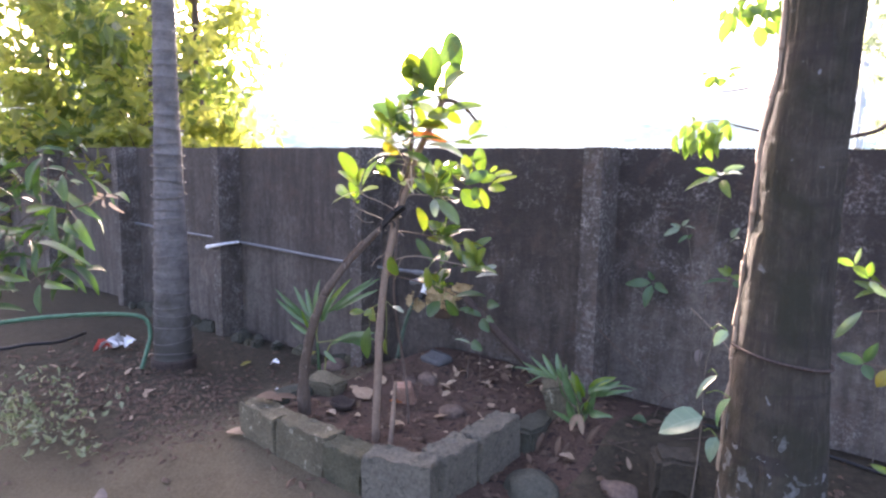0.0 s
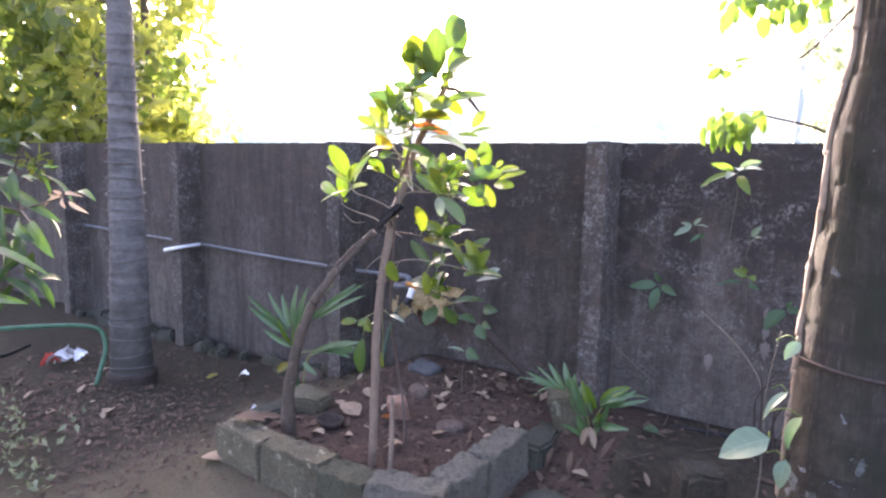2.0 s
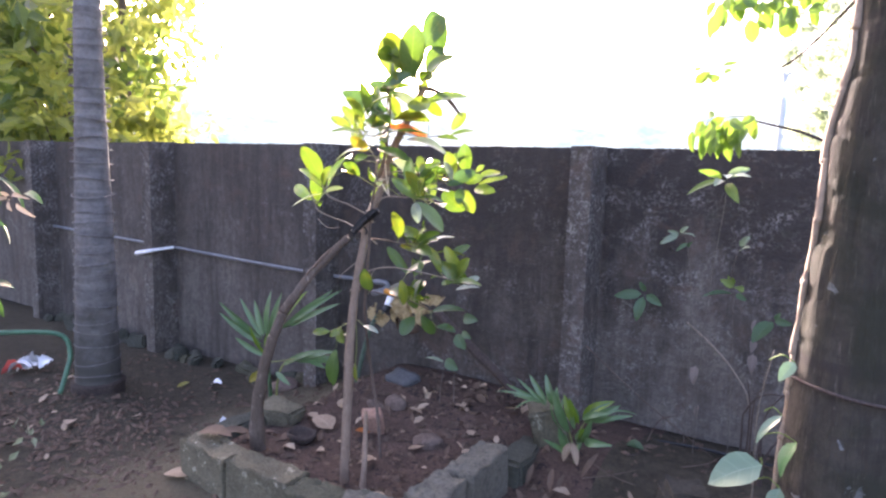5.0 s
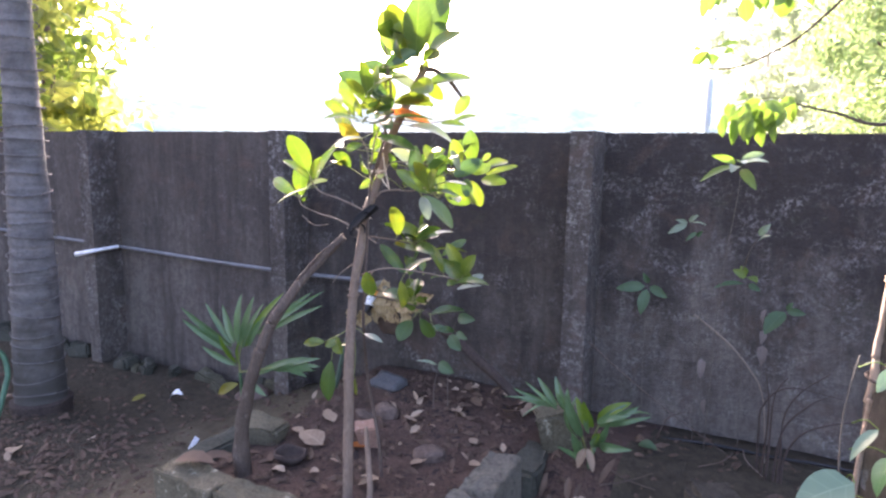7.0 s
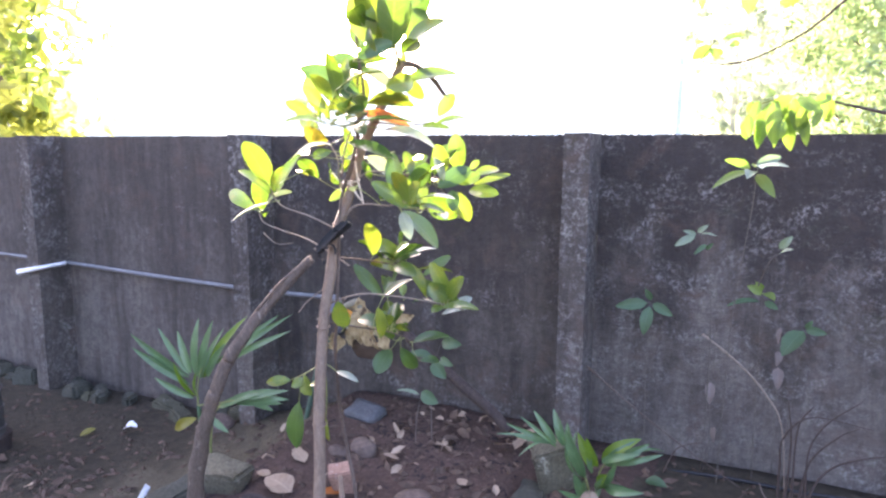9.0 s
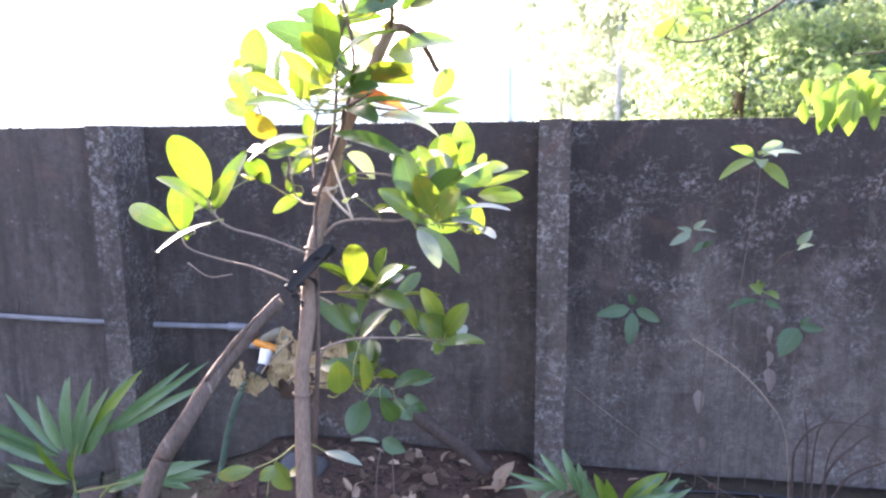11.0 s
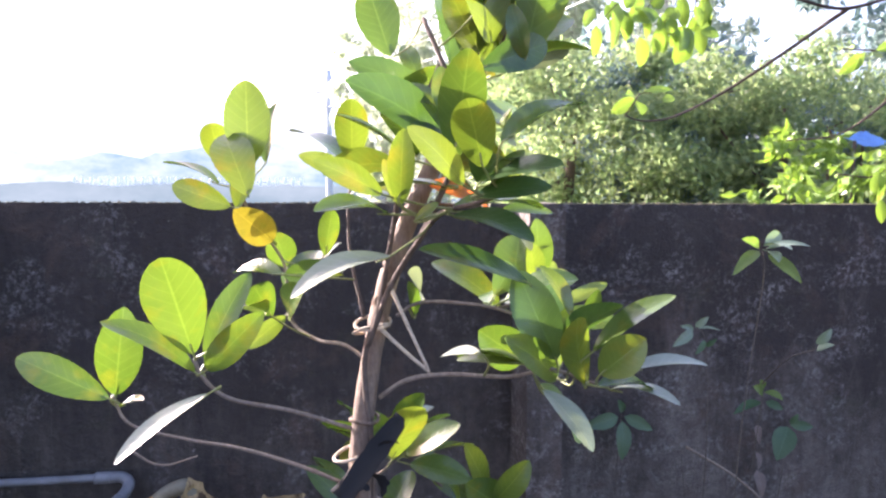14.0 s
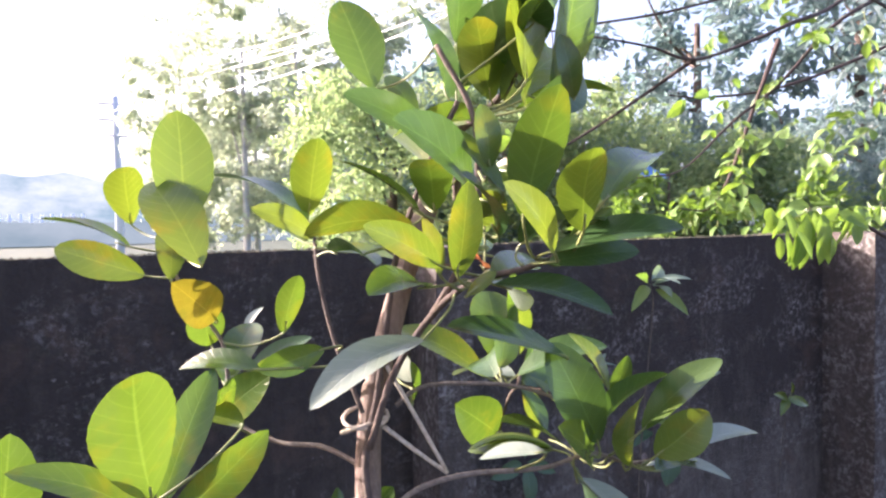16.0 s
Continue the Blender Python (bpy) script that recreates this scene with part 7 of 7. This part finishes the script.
def crown(name, clumps, per, size, material, parent, seed, label=""):
    v, f = leaf_cloud(clumps, per, size, seed)
    me = bpy.data.meshes.new(name)
    me.from_pydata(v.tolist(), [], f.tolist())
    me.materials.append(material)
    ob = new(name, me)
    ob.parent = parent
    ob.matrix_parent_inverse = Matrix.Translation(-parent.location)
    if label:
        ob["label"] = label
    return ob


def tree(name, at, height, spread, low, clumps, per, size, material, seed, label, trunk_r=0.12, limbs=7, category="tree", keep=None, lean=(0, 0), second=None, bark=None):
    """A trunk, limbs that divide, and clumps of leaves round their ends."""
    rng = random.Random(seed)
    root = thing(name, at, label, category)
    at = Vector(at)
    top = at + Vector((lean[0], lean[1], height * 0.82))
    part("trunk", bar([at - Vector((0, 0, 0.3)), at + (top - at) * 0.35 + Vector((rng.uniform(-.1, .1), rng.uniform(-.1, .1), 0)), at + (top - at) * 0.7, top], trunk_r, trunk_r * 0.3, 10, 6, 0.2, seed), bark or BARK, root)
    ends = []
    for k in range(limbs):
        u = rng.uniform(0.3, 0.95)
        w = rng.uniform(0, 2 * math.pi)
        s = at + (top - at) * u
        e = s + Vector((math.cos(w) * spread * rng.uniform(0.4, 0.85), math.sin(w) * spread * rng.uniform(0.4, 0.85), rng.uniform(0.0, 0.3) * height))
        if keep is not None and not keep(e):
            continue
        m = (s + e) / 2 + Vector((0, 0, 0.08 * height * rng.uniform(-1, 1)))
        part("limb", bar([s, m, e], trunk_r * 0.4 * (1.1 - u * 0.6), trunk_r * 0.08, 7, 6, 0.15, seed + k), bark or BARK, root)
        ends += [e, m]
    cl = []
    for k in range(clumps):
        if k < len(ends):
            c = ends[k]
        else:
            w, q = rng.uniform(0, 2 * math.pi), math.sqrt(rng.random())
            zz = rng.uniform(low, 1.0)
            bulge = math.sin(math.pi * min(1, max(0.06, (zz - low) / (1.12 - low)))) ** 0.6
            c = at + Vector((lean[0] * zz + math.cos(w) * spread * q * bulge, lean[1] * zz + math.sin(w) * spread * q * bulge, height * zz))
        if keep is None or keep(c):
            cl.append((c.x, c.y, c.z, spread * rng.uniform(0.13, 0.26)))
    # Every third clump takes the darker copy, painting shade among the leaves.
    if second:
        crown("crown", cl[::3], per, size * 1.1, second, root, seed + 50, "darker leaf clumps that paint shade into the crown")
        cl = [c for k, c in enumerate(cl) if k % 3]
    crown("crown", cl, per, size, material, root, seed)
    return root


# Bark of the far trees, whitened to paint haze over it.
HAZEBARK = rough_mat("haze_pale_bark", (0.36, 0.36, 0.34), (0.55, 0.54, 0.5), 3, 20, 0.85, 0.01)


# the sunlit path to the sapling stays open
def left_of_sun(c):
    return c.x < -1.7 - 1.19 * (c.y - 1.2) - 0.9 * noise.noise(c * 1.3)


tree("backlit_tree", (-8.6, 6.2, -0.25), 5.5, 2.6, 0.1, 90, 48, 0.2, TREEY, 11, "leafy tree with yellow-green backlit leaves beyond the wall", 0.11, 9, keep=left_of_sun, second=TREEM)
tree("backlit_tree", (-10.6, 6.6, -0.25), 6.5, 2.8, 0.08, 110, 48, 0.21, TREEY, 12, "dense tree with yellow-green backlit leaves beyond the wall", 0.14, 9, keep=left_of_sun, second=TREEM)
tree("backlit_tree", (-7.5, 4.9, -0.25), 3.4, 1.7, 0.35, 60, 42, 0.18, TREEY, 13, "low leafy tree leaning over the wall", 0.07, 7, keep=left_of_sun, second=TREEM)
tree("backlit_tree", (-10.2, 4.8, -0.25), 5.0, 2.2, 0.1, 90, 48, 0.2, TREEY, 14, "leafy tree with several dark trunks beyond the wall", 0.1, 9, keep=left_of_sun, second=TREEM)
tree("bushy_tree", (1.5, 12.5, -0.25), 4.3, 2.2, 0.08, 130, 175, 0.115, TREEG, 21, "bushy green tree lit from behind beyond the wall", 0.13, 9)
tree("bushy_tree", (4.2, 11.0, -0.25), 3.7, 2.2, 0.08, 150, 175, 0.115, TREEG, 22, "broad bushy tree with pale sunlit leaves", 0.14, 9)
tree("bushy_tree", (6.6, 10.0, -0.25), 2.9, 2.0, 0.08, 120, 170, 0.115, TREEG, 23, "low bushy tree beyond the wall", 0.12, 8)
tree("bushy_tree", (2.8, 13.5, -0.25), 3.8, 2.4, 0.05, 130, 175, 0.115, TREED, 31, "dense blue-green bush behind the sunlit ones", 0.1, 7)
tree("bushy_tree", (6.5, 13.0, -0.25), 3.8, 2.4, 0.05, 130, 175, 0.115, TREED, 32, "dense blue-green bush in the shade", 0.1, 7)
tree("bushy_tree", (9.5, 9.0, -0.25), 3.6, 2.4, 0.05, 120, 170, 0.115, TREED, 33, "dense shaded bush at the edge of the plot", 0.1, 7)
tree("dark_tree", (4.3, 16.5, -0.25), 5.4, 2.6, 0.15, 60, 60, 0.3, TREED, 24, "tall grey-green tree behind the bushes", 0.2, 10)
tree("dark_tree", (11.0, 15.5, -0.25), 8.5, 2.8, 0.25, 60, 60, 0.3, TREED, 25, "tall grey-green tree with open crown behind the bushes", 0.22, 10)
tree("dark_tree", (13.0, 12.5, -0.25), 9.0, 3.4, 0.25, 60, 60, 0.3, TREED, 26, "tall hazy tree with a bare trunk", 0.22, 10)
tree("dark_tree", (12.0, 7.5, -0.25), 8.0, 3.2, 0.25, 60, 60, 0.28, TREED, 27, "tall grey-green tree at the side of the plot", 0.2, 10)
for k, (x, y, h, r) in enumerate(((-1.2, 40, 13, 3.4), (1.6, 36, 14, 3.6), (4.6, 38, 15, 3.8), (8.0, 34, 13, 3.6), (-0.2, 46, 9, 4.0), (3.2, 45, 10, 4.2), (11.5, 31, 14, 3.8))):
    tree("hazy_tree", (x, y, -0.25), h, r, 0.12, 85, 70, 0.36, TREEH, 60 + k, "tall pale hazy tree standing far behind the bushes", 0.2, 9, bark=HAZEBARK)


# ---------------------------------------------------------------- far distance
# Self-lit distance: daylight and haze are put into the emission colour.
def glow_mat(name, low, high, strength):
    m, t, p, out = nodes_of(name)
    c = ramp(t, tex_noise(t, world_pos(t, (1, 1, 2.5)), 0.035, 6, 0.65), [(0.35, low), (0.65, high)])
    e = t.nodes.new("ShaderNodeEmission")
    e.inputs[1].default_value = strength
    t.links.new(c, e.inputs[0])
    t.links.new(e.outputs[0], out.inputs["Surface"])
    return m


def build_ridge(name, r, height, rough, material, label):
    me = bpy.data.meshes.new(name)
    verts, faces, n = [], [], 160
    for i in range(n + 1):
        w = radians(-80 + 150 * i / n)
        h = height + rough * (9 * noise.noise(Vector((i * 0.06, r, 2))) + 3.5 * noise.noise(Vector((i * 0.33, 0, 5))) + 1.2 * noise.noise(Vector((i * 1.1, 0, 8))))
        verts += [(r * math.sin(w), r * math.cos(w), -6), (r * math.sin(w), r * math.cos(w), h)]
    for i in range(n):
        faces.append((2 * i, 2 * i + 2, 2 * i + 3, 2 * i + 1))
    me.from_pydata(verts, [], faces)
    me.materials.append(material)
    tagged(new(name, me), label, "backdrop", kind="structure")


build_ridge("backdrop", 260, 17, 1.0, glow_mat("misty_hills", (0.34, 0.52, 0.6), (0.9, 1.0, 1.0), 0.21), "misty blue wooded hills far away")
# Added behind the hills; its paler glow paints haze fading to white.
build_ridge("backdrop_ridge", 420, 44, 1.5, glow_mat("misty_far_hills", (0.64, 0.84, 0.92), (1.0, 1.0, 1.0), 0.27), "pale glowing far ridge added for the white haze")


def build_haze_strip():
    """A low glowing strip added for the haze far off, where the fields end."""
    me = bpy.data.meshes.new("backdrop_scrub")
    verts, faces, n = [], [], 240
    for i in range(n + 1):
        w = radians(-75 + 105 * i / n)
        h = 3.0 + 0.4 * noise.noise(Vector((i * 0.11, 4, 2))) + 0.25 * noise.noise(Vector((i * 0.47, 1, 5))) + 0.15 * noise.noise(Vector((i * 1.3, 0, 8)))
        verts += [(105 * math.sin(w), 105 * math.cos(w), -2), (105 * math.sin(w), 105 * math.cos(w), h)]
    for i in range(n):
        faces.append((2 * i, 2 * i + 2, 2 * i + 3, 2 * i + 1))
    me.from_pydata(verts, [], faces)
    me.materials.append(glow_mat("haze_strip_glow", (0.36, 0.52, 0.58), (0.66, 0.8, 0.84), 0.15))
    tagged(new("backdrop_scrub", me), "low glowing blue-green strip standing for haze across the fields", "backdrop", kind="structure")


build_haze_strip()


def build_far_fence():
    """A long white post fence, far across the fields."""
    root = thing("far_fence", (-31.5, 112, -0.25), "long white fence of close posts far across the fields", "fence")
    white = plain_mat("whitewash", (0.75, 0.8, 0.83), 0.8)
    part("rail", box((36, 0.2, 0.16), (-31.9, 112.2, 3.6), bevel=0.01), white, root)
    for k in range(28):
        part("post", box((0.42, 0.25, 4.7), (-49.8 + 1.33 * k, 112, 1.95), bevel=0.01), white, root)


build_far_fence()


def build_pole():
    root = thing("utility_pole", (-5.5, 57.3, -0.25), "concrete utility pole with crossarms carrying power lines", "utility pole")
    grey, line = plain_mat("pole_concrete", (0.5, 0.55, 0.6), 0.9), plain_mat("power_line", (0.75, 0.75, 0.78), 0.4)
    part("post", bar([(-5.5, 57.3, -0.5), (-5.5, 57.3, 5), (-5.5, 57.3, 11.8)], 0.32, 0.24, 10, 4), grey, root)
    for z, w in ((11.2, 2.6), (10.0, 2.6), (8.8, 1.6)):
        part("crossarm", box((w, 0.18, 0.18), (-5.5, 57.3, z), bevel=0.02), grey, root)
    for dx, z in ((-1.1, 0.1), (1.1, 0.1), (-1.1, -1.1), (1.1, -1.1), (0.0, -2.4)):
        u = (1.0, 0.66, 0.48, 0.34, 0.25)
        run = ((-5.5, 57.3, 11.2), (-0.47, 38.0, 9.78), (2.6, 28.0, 8.75), (4.66, 20.0, 8.0), (5.22, 15.0, 7.5))
        part("wire", bar([(p[0] + dx * q, p[1], p[2] + z * q) for p, q in zip(run, u)], 0.035, 0.012, 5, 10), line, root)


build_pole()


def build_tarp_shelter():
    """A blue sheet stretched on four poles among the bushes."""
    root = thing("tarp_shelter", (4.3, 9.6, -0.25), "blue plastic sheet stretched on poles among the bushes", "shelter")
    bm = bmesh.new()
    bmesh.ops.create_grid(bm, x_segments=10, y_segments=8, size=1)
    for v in bm.verts:
        v.co = Vector((4.3 + v.co.x * 0.24, 9.65 + v.co.y * 0.24, 2.27 + 0.1 * v.co.y - 0.05 * (1 - v.co.x ** 2) + 0.03 * noise.noise(v.co * 3)))
    part("sheet", bm, plain_mat("blue_sheet", (0.1, 0.25, 0.62), 0.5), root)
    for x in (4.07, 4.53):
        for y, z in ((9.43, 2.19), (9.87, 2.37)):
            part("pole", bar([(x, y, -0.5), (x, y, 1.0), (x, y, z)], 0.02, None, 7, 4), BARK, root)


build_tarp_shelter()


# ---------------------------------------------------------------- litter on the ground
ground_weeds()
build_peeping_shrub()


def fallen_leaves():
    rng = random.Random(6)
    spots = [(-2.14, 3.29, 0.085), (-2.06, 3.1, 0.13), (-1.95, 3.28, 0.06), (-1.9, 3.19, 0.08), (-2.21, 3.17, 0.06), (-1.81, 3.46, 0.065), (-1.5, 3.73, 0.11), (-3.74, 3.48, 0.08), (-1.43, 3.78, 0.1), (-1.66, 3.13, 0.085), (-1.42, 3.27, 0.07), (-1.75, 2.9, 0.08), (-1.7, 2.97, 0.07), (-1.5, 2.77, 0.08), (-2.56, 1.88, 0.11), (-2.35, 2.58, 0.12),
             (-1.0, 3.3, 0.07), (-3.57, 2.74, 0.1), (-1.95, 3.52, 0.06), (-1.86, 3.47, 0.05), (-3.35, 2.95, 0.06), (-1.5, 3.4, 0.05), (-2.25, 3.35, 0.05)]
    big = len(spots)
    spots += [(rng.uniform(-4.9, -3.1), rng.uniform(2.15, 3.1), rng.uniform(0.03, 0.07)) for _ in range(90)]
    spots += [(rng.uniform(-3.1, -0.4), rng.uniform(2.7, 3.95), rng.uniform(0.02, 0.05)) for _ in range(70)]
    for i, (x, y, n) in enumerate(spots):
        w = rng.uniform(0, 2 * math.pi)
        b = on_ground(x, y, 0.012)
        t = on_ground(x + n * math.cos(w), y + n * math.sin(w), 0.06 if i in (6, 8) else rng.uniform(0.012, 0.045))
        yellow = i == 7
        bm = blade(bmesh.new(), b, t, n * (rng.uniform(0.6, 0.85) if i < big else rng.uniform(0.4, 0.75)), rng.uniform(-12, 12), rng.uniform(0.05, 0.25), rng.uniform(-0.02, 0.1), rng.uniform(0.36, 0.5), 6, 0.06)
        tagged(part("fallen_leaf", bm, LEAFY if yellow else (LEAFO if i == 3 else DRY if i < big else rng.choice((DRY, DRYD, DRYD, DRYD, DRYD, DRYD, DRYD)))), "curled %s dry leaf lying on the soil" % ("yellow" if yellow else "orange-brown" if i == 3 else "pale pinkish-tan" if i < big else "small brown"), "fallen leaf", "fallen leaves")


fallen_leaves()


def seedling_litter():
    """Withered leaves and thin twigs round the foot of the small seedling and the vine."""
    rng = random.Random(23)
    for k in range(4):
        x, y = -1.06 + rng.uniform(-0.12, 0.14), 3.38 + rng.uniform(-0.06, 0.06)
        b, t = on_ground(x, y, rng.uniform(0.05, 0.09)), on_ground(x + rng.uniform(-0.06, 0.06), y - 0.05, 0.008)
        bm = blade(bmesh.new(), b, t, rng.uniform(0.015, 0.03), facing_roll(b, t, (rng.uniform(-0.6, 0.6), -1, 0.3)), 0.5, 0.15, 0.45, 8, 0.1)
        tagged(part("withered_leaf", bm, DRYD), "curled withered brown leaf at the seedling's foot", "fallen leaf", "fallen leaves")
    for k in range(16):
        x, y, w, n = rng.uniform(-1.15, -0.2), rng.uniform(2.9, 3.8), rng.uniform(0, 6.28), rng.uniform(0.08, 0.24)
        pts = [on_ground(x + n * u * math.cos(w + 0.4 * u), y + n * u * math.sin(w + 0.4 * u), 0.006 + 0.02 * rng.random()) for u in (-0.5, 0, 0.5)]
        root = thing("fallen_twig", pts[1], "thin dry twig lying on the soil", "twig", "dead twigs")
        part("twig", bar(pts, 0.003, 0.0015, 5, 5, 0.3, k), rng.choice((BARK, TWIG, DARKTWIG)), root)


seedling_litter()


def single_leaves():
    for b, t, w, mat, label in ((on_ground(-2.52, 1.93, 0.012), on_ground(-2.44, 1.95, 0.03), 0.06, DEADLEAF, "pale grey leaf lying on the trodden earth"), (on_ground(-0.9, 3.69, 0.012), on_ground(-0.82, 3.66, 0.03), 0.045, WEED, "fallen teal-green leaf on the dark soil"),
                                (on_ground(-1.05, 3.42, 0.11), on_ground(-1.075, 3.4, 0.04), 0.034, DRY, "pale withered leaf hanging at the seedling's foot"), (on_ground(-1.045, 3.42, 0.11), on_ground(-1.015, 3.4, 0.035), 0.03, DRY, "pale withered leaf hanging at the seedling's foot")):
        bm = blade(bmesh.new(), b, t, w, facing_roll(b, t, (0.1, -0.5, 1)), 0.3, 0.12, 0.42, 8, 0.05)
        tagged(part("fallen_leaf", bm, mat), label, "fallen leaf", "fallen leaves")


single_leaves()


BAT = (-1.9, 3.2)


def bed_litter():
    """Shrivelled leaves, chips and crumbs strewn over the bed, a brick bat, and rubble along the wall's foot."""
    rng = random.Random(31)
    for k in range(64):
        x, y, n = (rng.uniform(-2.0, -1.36), rng.uniform(3.3, 3.95), rng.uniform(0.03, 0.075)) if k < 44 else (rng.uniform(-2.3, -1.4), rng.uniform(2.75, 3.4), rng.uniform(0.025, 0.055))
        w = rng.uniform(0, 6.28)
        b, t = on_ground(x, y, 0.008), on_ground(x + n * math.cos(w), y + n * math.sin(w), rng.uniform(0.008, 0.04))
        bm = blade(bmesh.new(), b, t, n * rng.uniform(0.35, 0.7), rng.uniform(-35, 35), rng.uniform(0.2, 0.6), rng.uniform(-0.05, 0.2), rng.uniform(0.36, 0.5), 6, 0.15)
        pale = rng.random() < 0.4
        tagged(part("fallen_leaf", bm, DRY if pale else DRYD), "shrivelled %s leaf on the dark soil" % ("pale tan" if pale else "dark brown"), "fallen leaf", "fallen leaves")
    bm = box((0.085, 0.06, 0.15), (0, 0, 0), 0.008, 4, 0.006, 4)
    bmesh.ops.transform(bm, matrix=pose(BAT[0], BAT[1], ground_height(BAT[0], BAT[1]) + 0.035, 18, -10, 28), verts=bm.verts)
    tagged(part("brick_bat", bm, BRICK, crisp=True), "broken orange-red brick piece stuck in the soil", "brick")
    for b, t, w in (((-2.36, 2.62, 0.262), (-2.2, 2.66, 0.275), 0.07), ((-2.3, 2.65, 0.262), (-2.19, 2.77, 0.25), 0.05)):
        bm = blade(bmesh.new(), b, t, w, 10, 0.3, 0.1, 0.45, 8, 0.1)
        tagged(part("fallen_leaf", bm, DRYD), "large dull grey-brown leaf fallen on the corner block", "fallen leaf", "fallen leaves")
    for k in range(46):
        x = -6.2 + 3.2 * (k + rng.random()) / 46
        if abs(x + 4.58) < 0.11 or (x > -4.0 and k % 3):
            continue
        n = rng.uniform(0.07, 0.2)
        bm = box((n, rng.uniform(0.05, 0.12), rng.uniform(0.05, 0.11)), (0, 0, 0), 0.014, k, 0.016, 3)
        y = rng.uniform(3.86, 3.99)
        bmesh.ops.transform(bm, matrix=pose(x, y, ground_height(x, y) + rng.uniform(0.0, 0.03), rng.uniform(-14, 14), rng.uniform(-16, 16), rng.uniform(-28, 28)), verts=bm.verts)
        tagged(part("rubble_stone", bm, rng.choice((DARKSTONE, DARKSTONE, DARKSTONE, BLOCKM)), crisp=True), "dull mossy broken stone at the wall's foot", "stone", "rubble at the wall's foot")


bed_litter()


def small_debris():
    """Crumbs of soil, bits of bark and leaf that nobody could count."""
    rng = np.random.default_rng(9)
    verts, faces = [], []
    for k in range(5200):
        x, y = rng.uniform(-5.2, 0.2), rng.uniform(1.6, 4.0)
        if rng.random() < 0.4:
            x, y = rng.normal(-3.6, 0.5), rng.normal(2.6, 0.3)
        if y > 4.0 or (y < 2.2 + 0.25 * math.sin(x * 5) and rng.random() < 0.85):
            continue
        if k > 4300:
            x, y = rng.uniform(-2.45, -1.0), rng.uniform(2.65, 3.98)
        h = ground_height(x, y)
        r = 0.004 + 0.016 * rng.random() ** 2.5
        w = rng.uniform(0, 6.28)
        a = np.array([math.cos(w), math.sin(w), rng.uniform(-0.3, 0.3)]) * r * rng.uniform(1, 2.6)
        b = np.array([-math.sin(w), math.cos(w), rng.uniform(-0.3, 0.3)]) * r
        c = np.array([x, y, h + r * 0.25])
        n = len(verts)
        verts += [tuple(c + a), tuple(c + b), tuple(c - a), tuple(c - b), tuple(c + np.array([0, 0, r * 0.7]))]
        faces += [(n, n + 1, n + 4), (n + 1, n + 2, n + 4), (n + 2, n + 3, n + 4), (n + 3, n, n + 4)]
    me = bpy.data.meshes.new("soil_debris")
    me.from_pydata(verts, [], faces)
    me.materials.append(DRYD)
    tagged(new("soil_debris", me), "crumbs of soil and broken dry leaf bits", "debris", kind="stuff")


small_debris()


def coping_crust():
    """Crumbs of mortar and dry moss along the top of the wall."""
    rng = np.random.default_rng(21)
    verts, faces = [], []
    for k in range(2600):
        x, y = rng.uniform(-5.0, 1.4), WALL_Y + 0.004 + 0.09 * rng.random() ** 2
        r = 0.003 + 0.007 * rng.random() ** 2 * (0.4 + 1.2 * abs(noise.noise(Vector((x * 3.0, 0.0, 7.0)))))
        w = rng.uniform(0, 6.28)
        c, a, b = np.array([x, y, WALL_TOP - 0.001]), np.array([math.cos(w), math.sin(w), 0]) * r * rng.uniform(1.0, 2.4), np.array([-math.sin(w), math.cos(w), 0]) * r * 1.2
        n = len(verts)
        verts += [tuple(c + a), tuple(c + b), tuple(c - a), tuple(c - b), tuple(c + np.array([0.3 * a[0], 0.3 * a[1], r * rng.uniform(0.6, 1.3)]))]
        faces += [(n, n + 1, n + 4), (n + 1, n + 2, n + 4), (n + 2, n + 3, n + 4), (n + 3, n, n + 4)]
    me = bpy.data.meshes.new("wall_crust")
    me.from_pydata(verts, [], faces)
    me.materials.append(BLOCKM)
    tagged(new("wall_crust", me), "crumbly mortar and dry moss along the wall's top", "moss", kind="stuff")


coping_crust()


# ---------------------------------------------------------------- the wall's blocks
def wall_blocks():
    kinds = {}
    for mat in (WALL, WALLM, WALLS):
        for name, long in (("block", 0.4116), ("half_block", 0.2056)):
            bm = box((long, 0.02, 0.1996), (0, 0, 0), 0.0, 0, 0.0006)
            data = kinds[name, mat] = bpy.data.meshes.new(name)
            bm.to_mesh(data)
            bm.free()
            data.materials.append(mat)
    rng = random.Random(2)
    for bay in range(2, 7):
        x0 = PIERS[bay] + 0.055
        wide = (PIERS[bay + 1] - PIERS[bay] - 0.11) / 1.65
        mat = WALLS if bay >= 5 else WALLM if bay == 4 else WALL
        me, half = kinds["block", mat], kinds["half_block", mat]
        for row in range(8):
            z = WALL_TOP - 0.1 - row * 0.2
            xs = [(x0 + 0.204 + 0.412 * k, me) for k in range(4)] if row % 2 == 0 else [(x0 + 0.101, half)] + [(x0 + 0.41 + 0.412 * k, me) for k in range(3)] + [(x0 + 1.545, half)]
            for x, m in xs:
                ob = new("block" if m is me else "half_block", m)
                ob.parent = wall
                ob.scale.x = wide
                ob.location = (x0 + (x - x0) * wide, WALL_Y + 0.01 + rng.uniform(-0.001, 0.001), z)
                ob.rotation_euler = (rng.uniform(-0.006, 0.003), 0, rng.uniform(-0.0015, 0.0015))


wall_blocks()
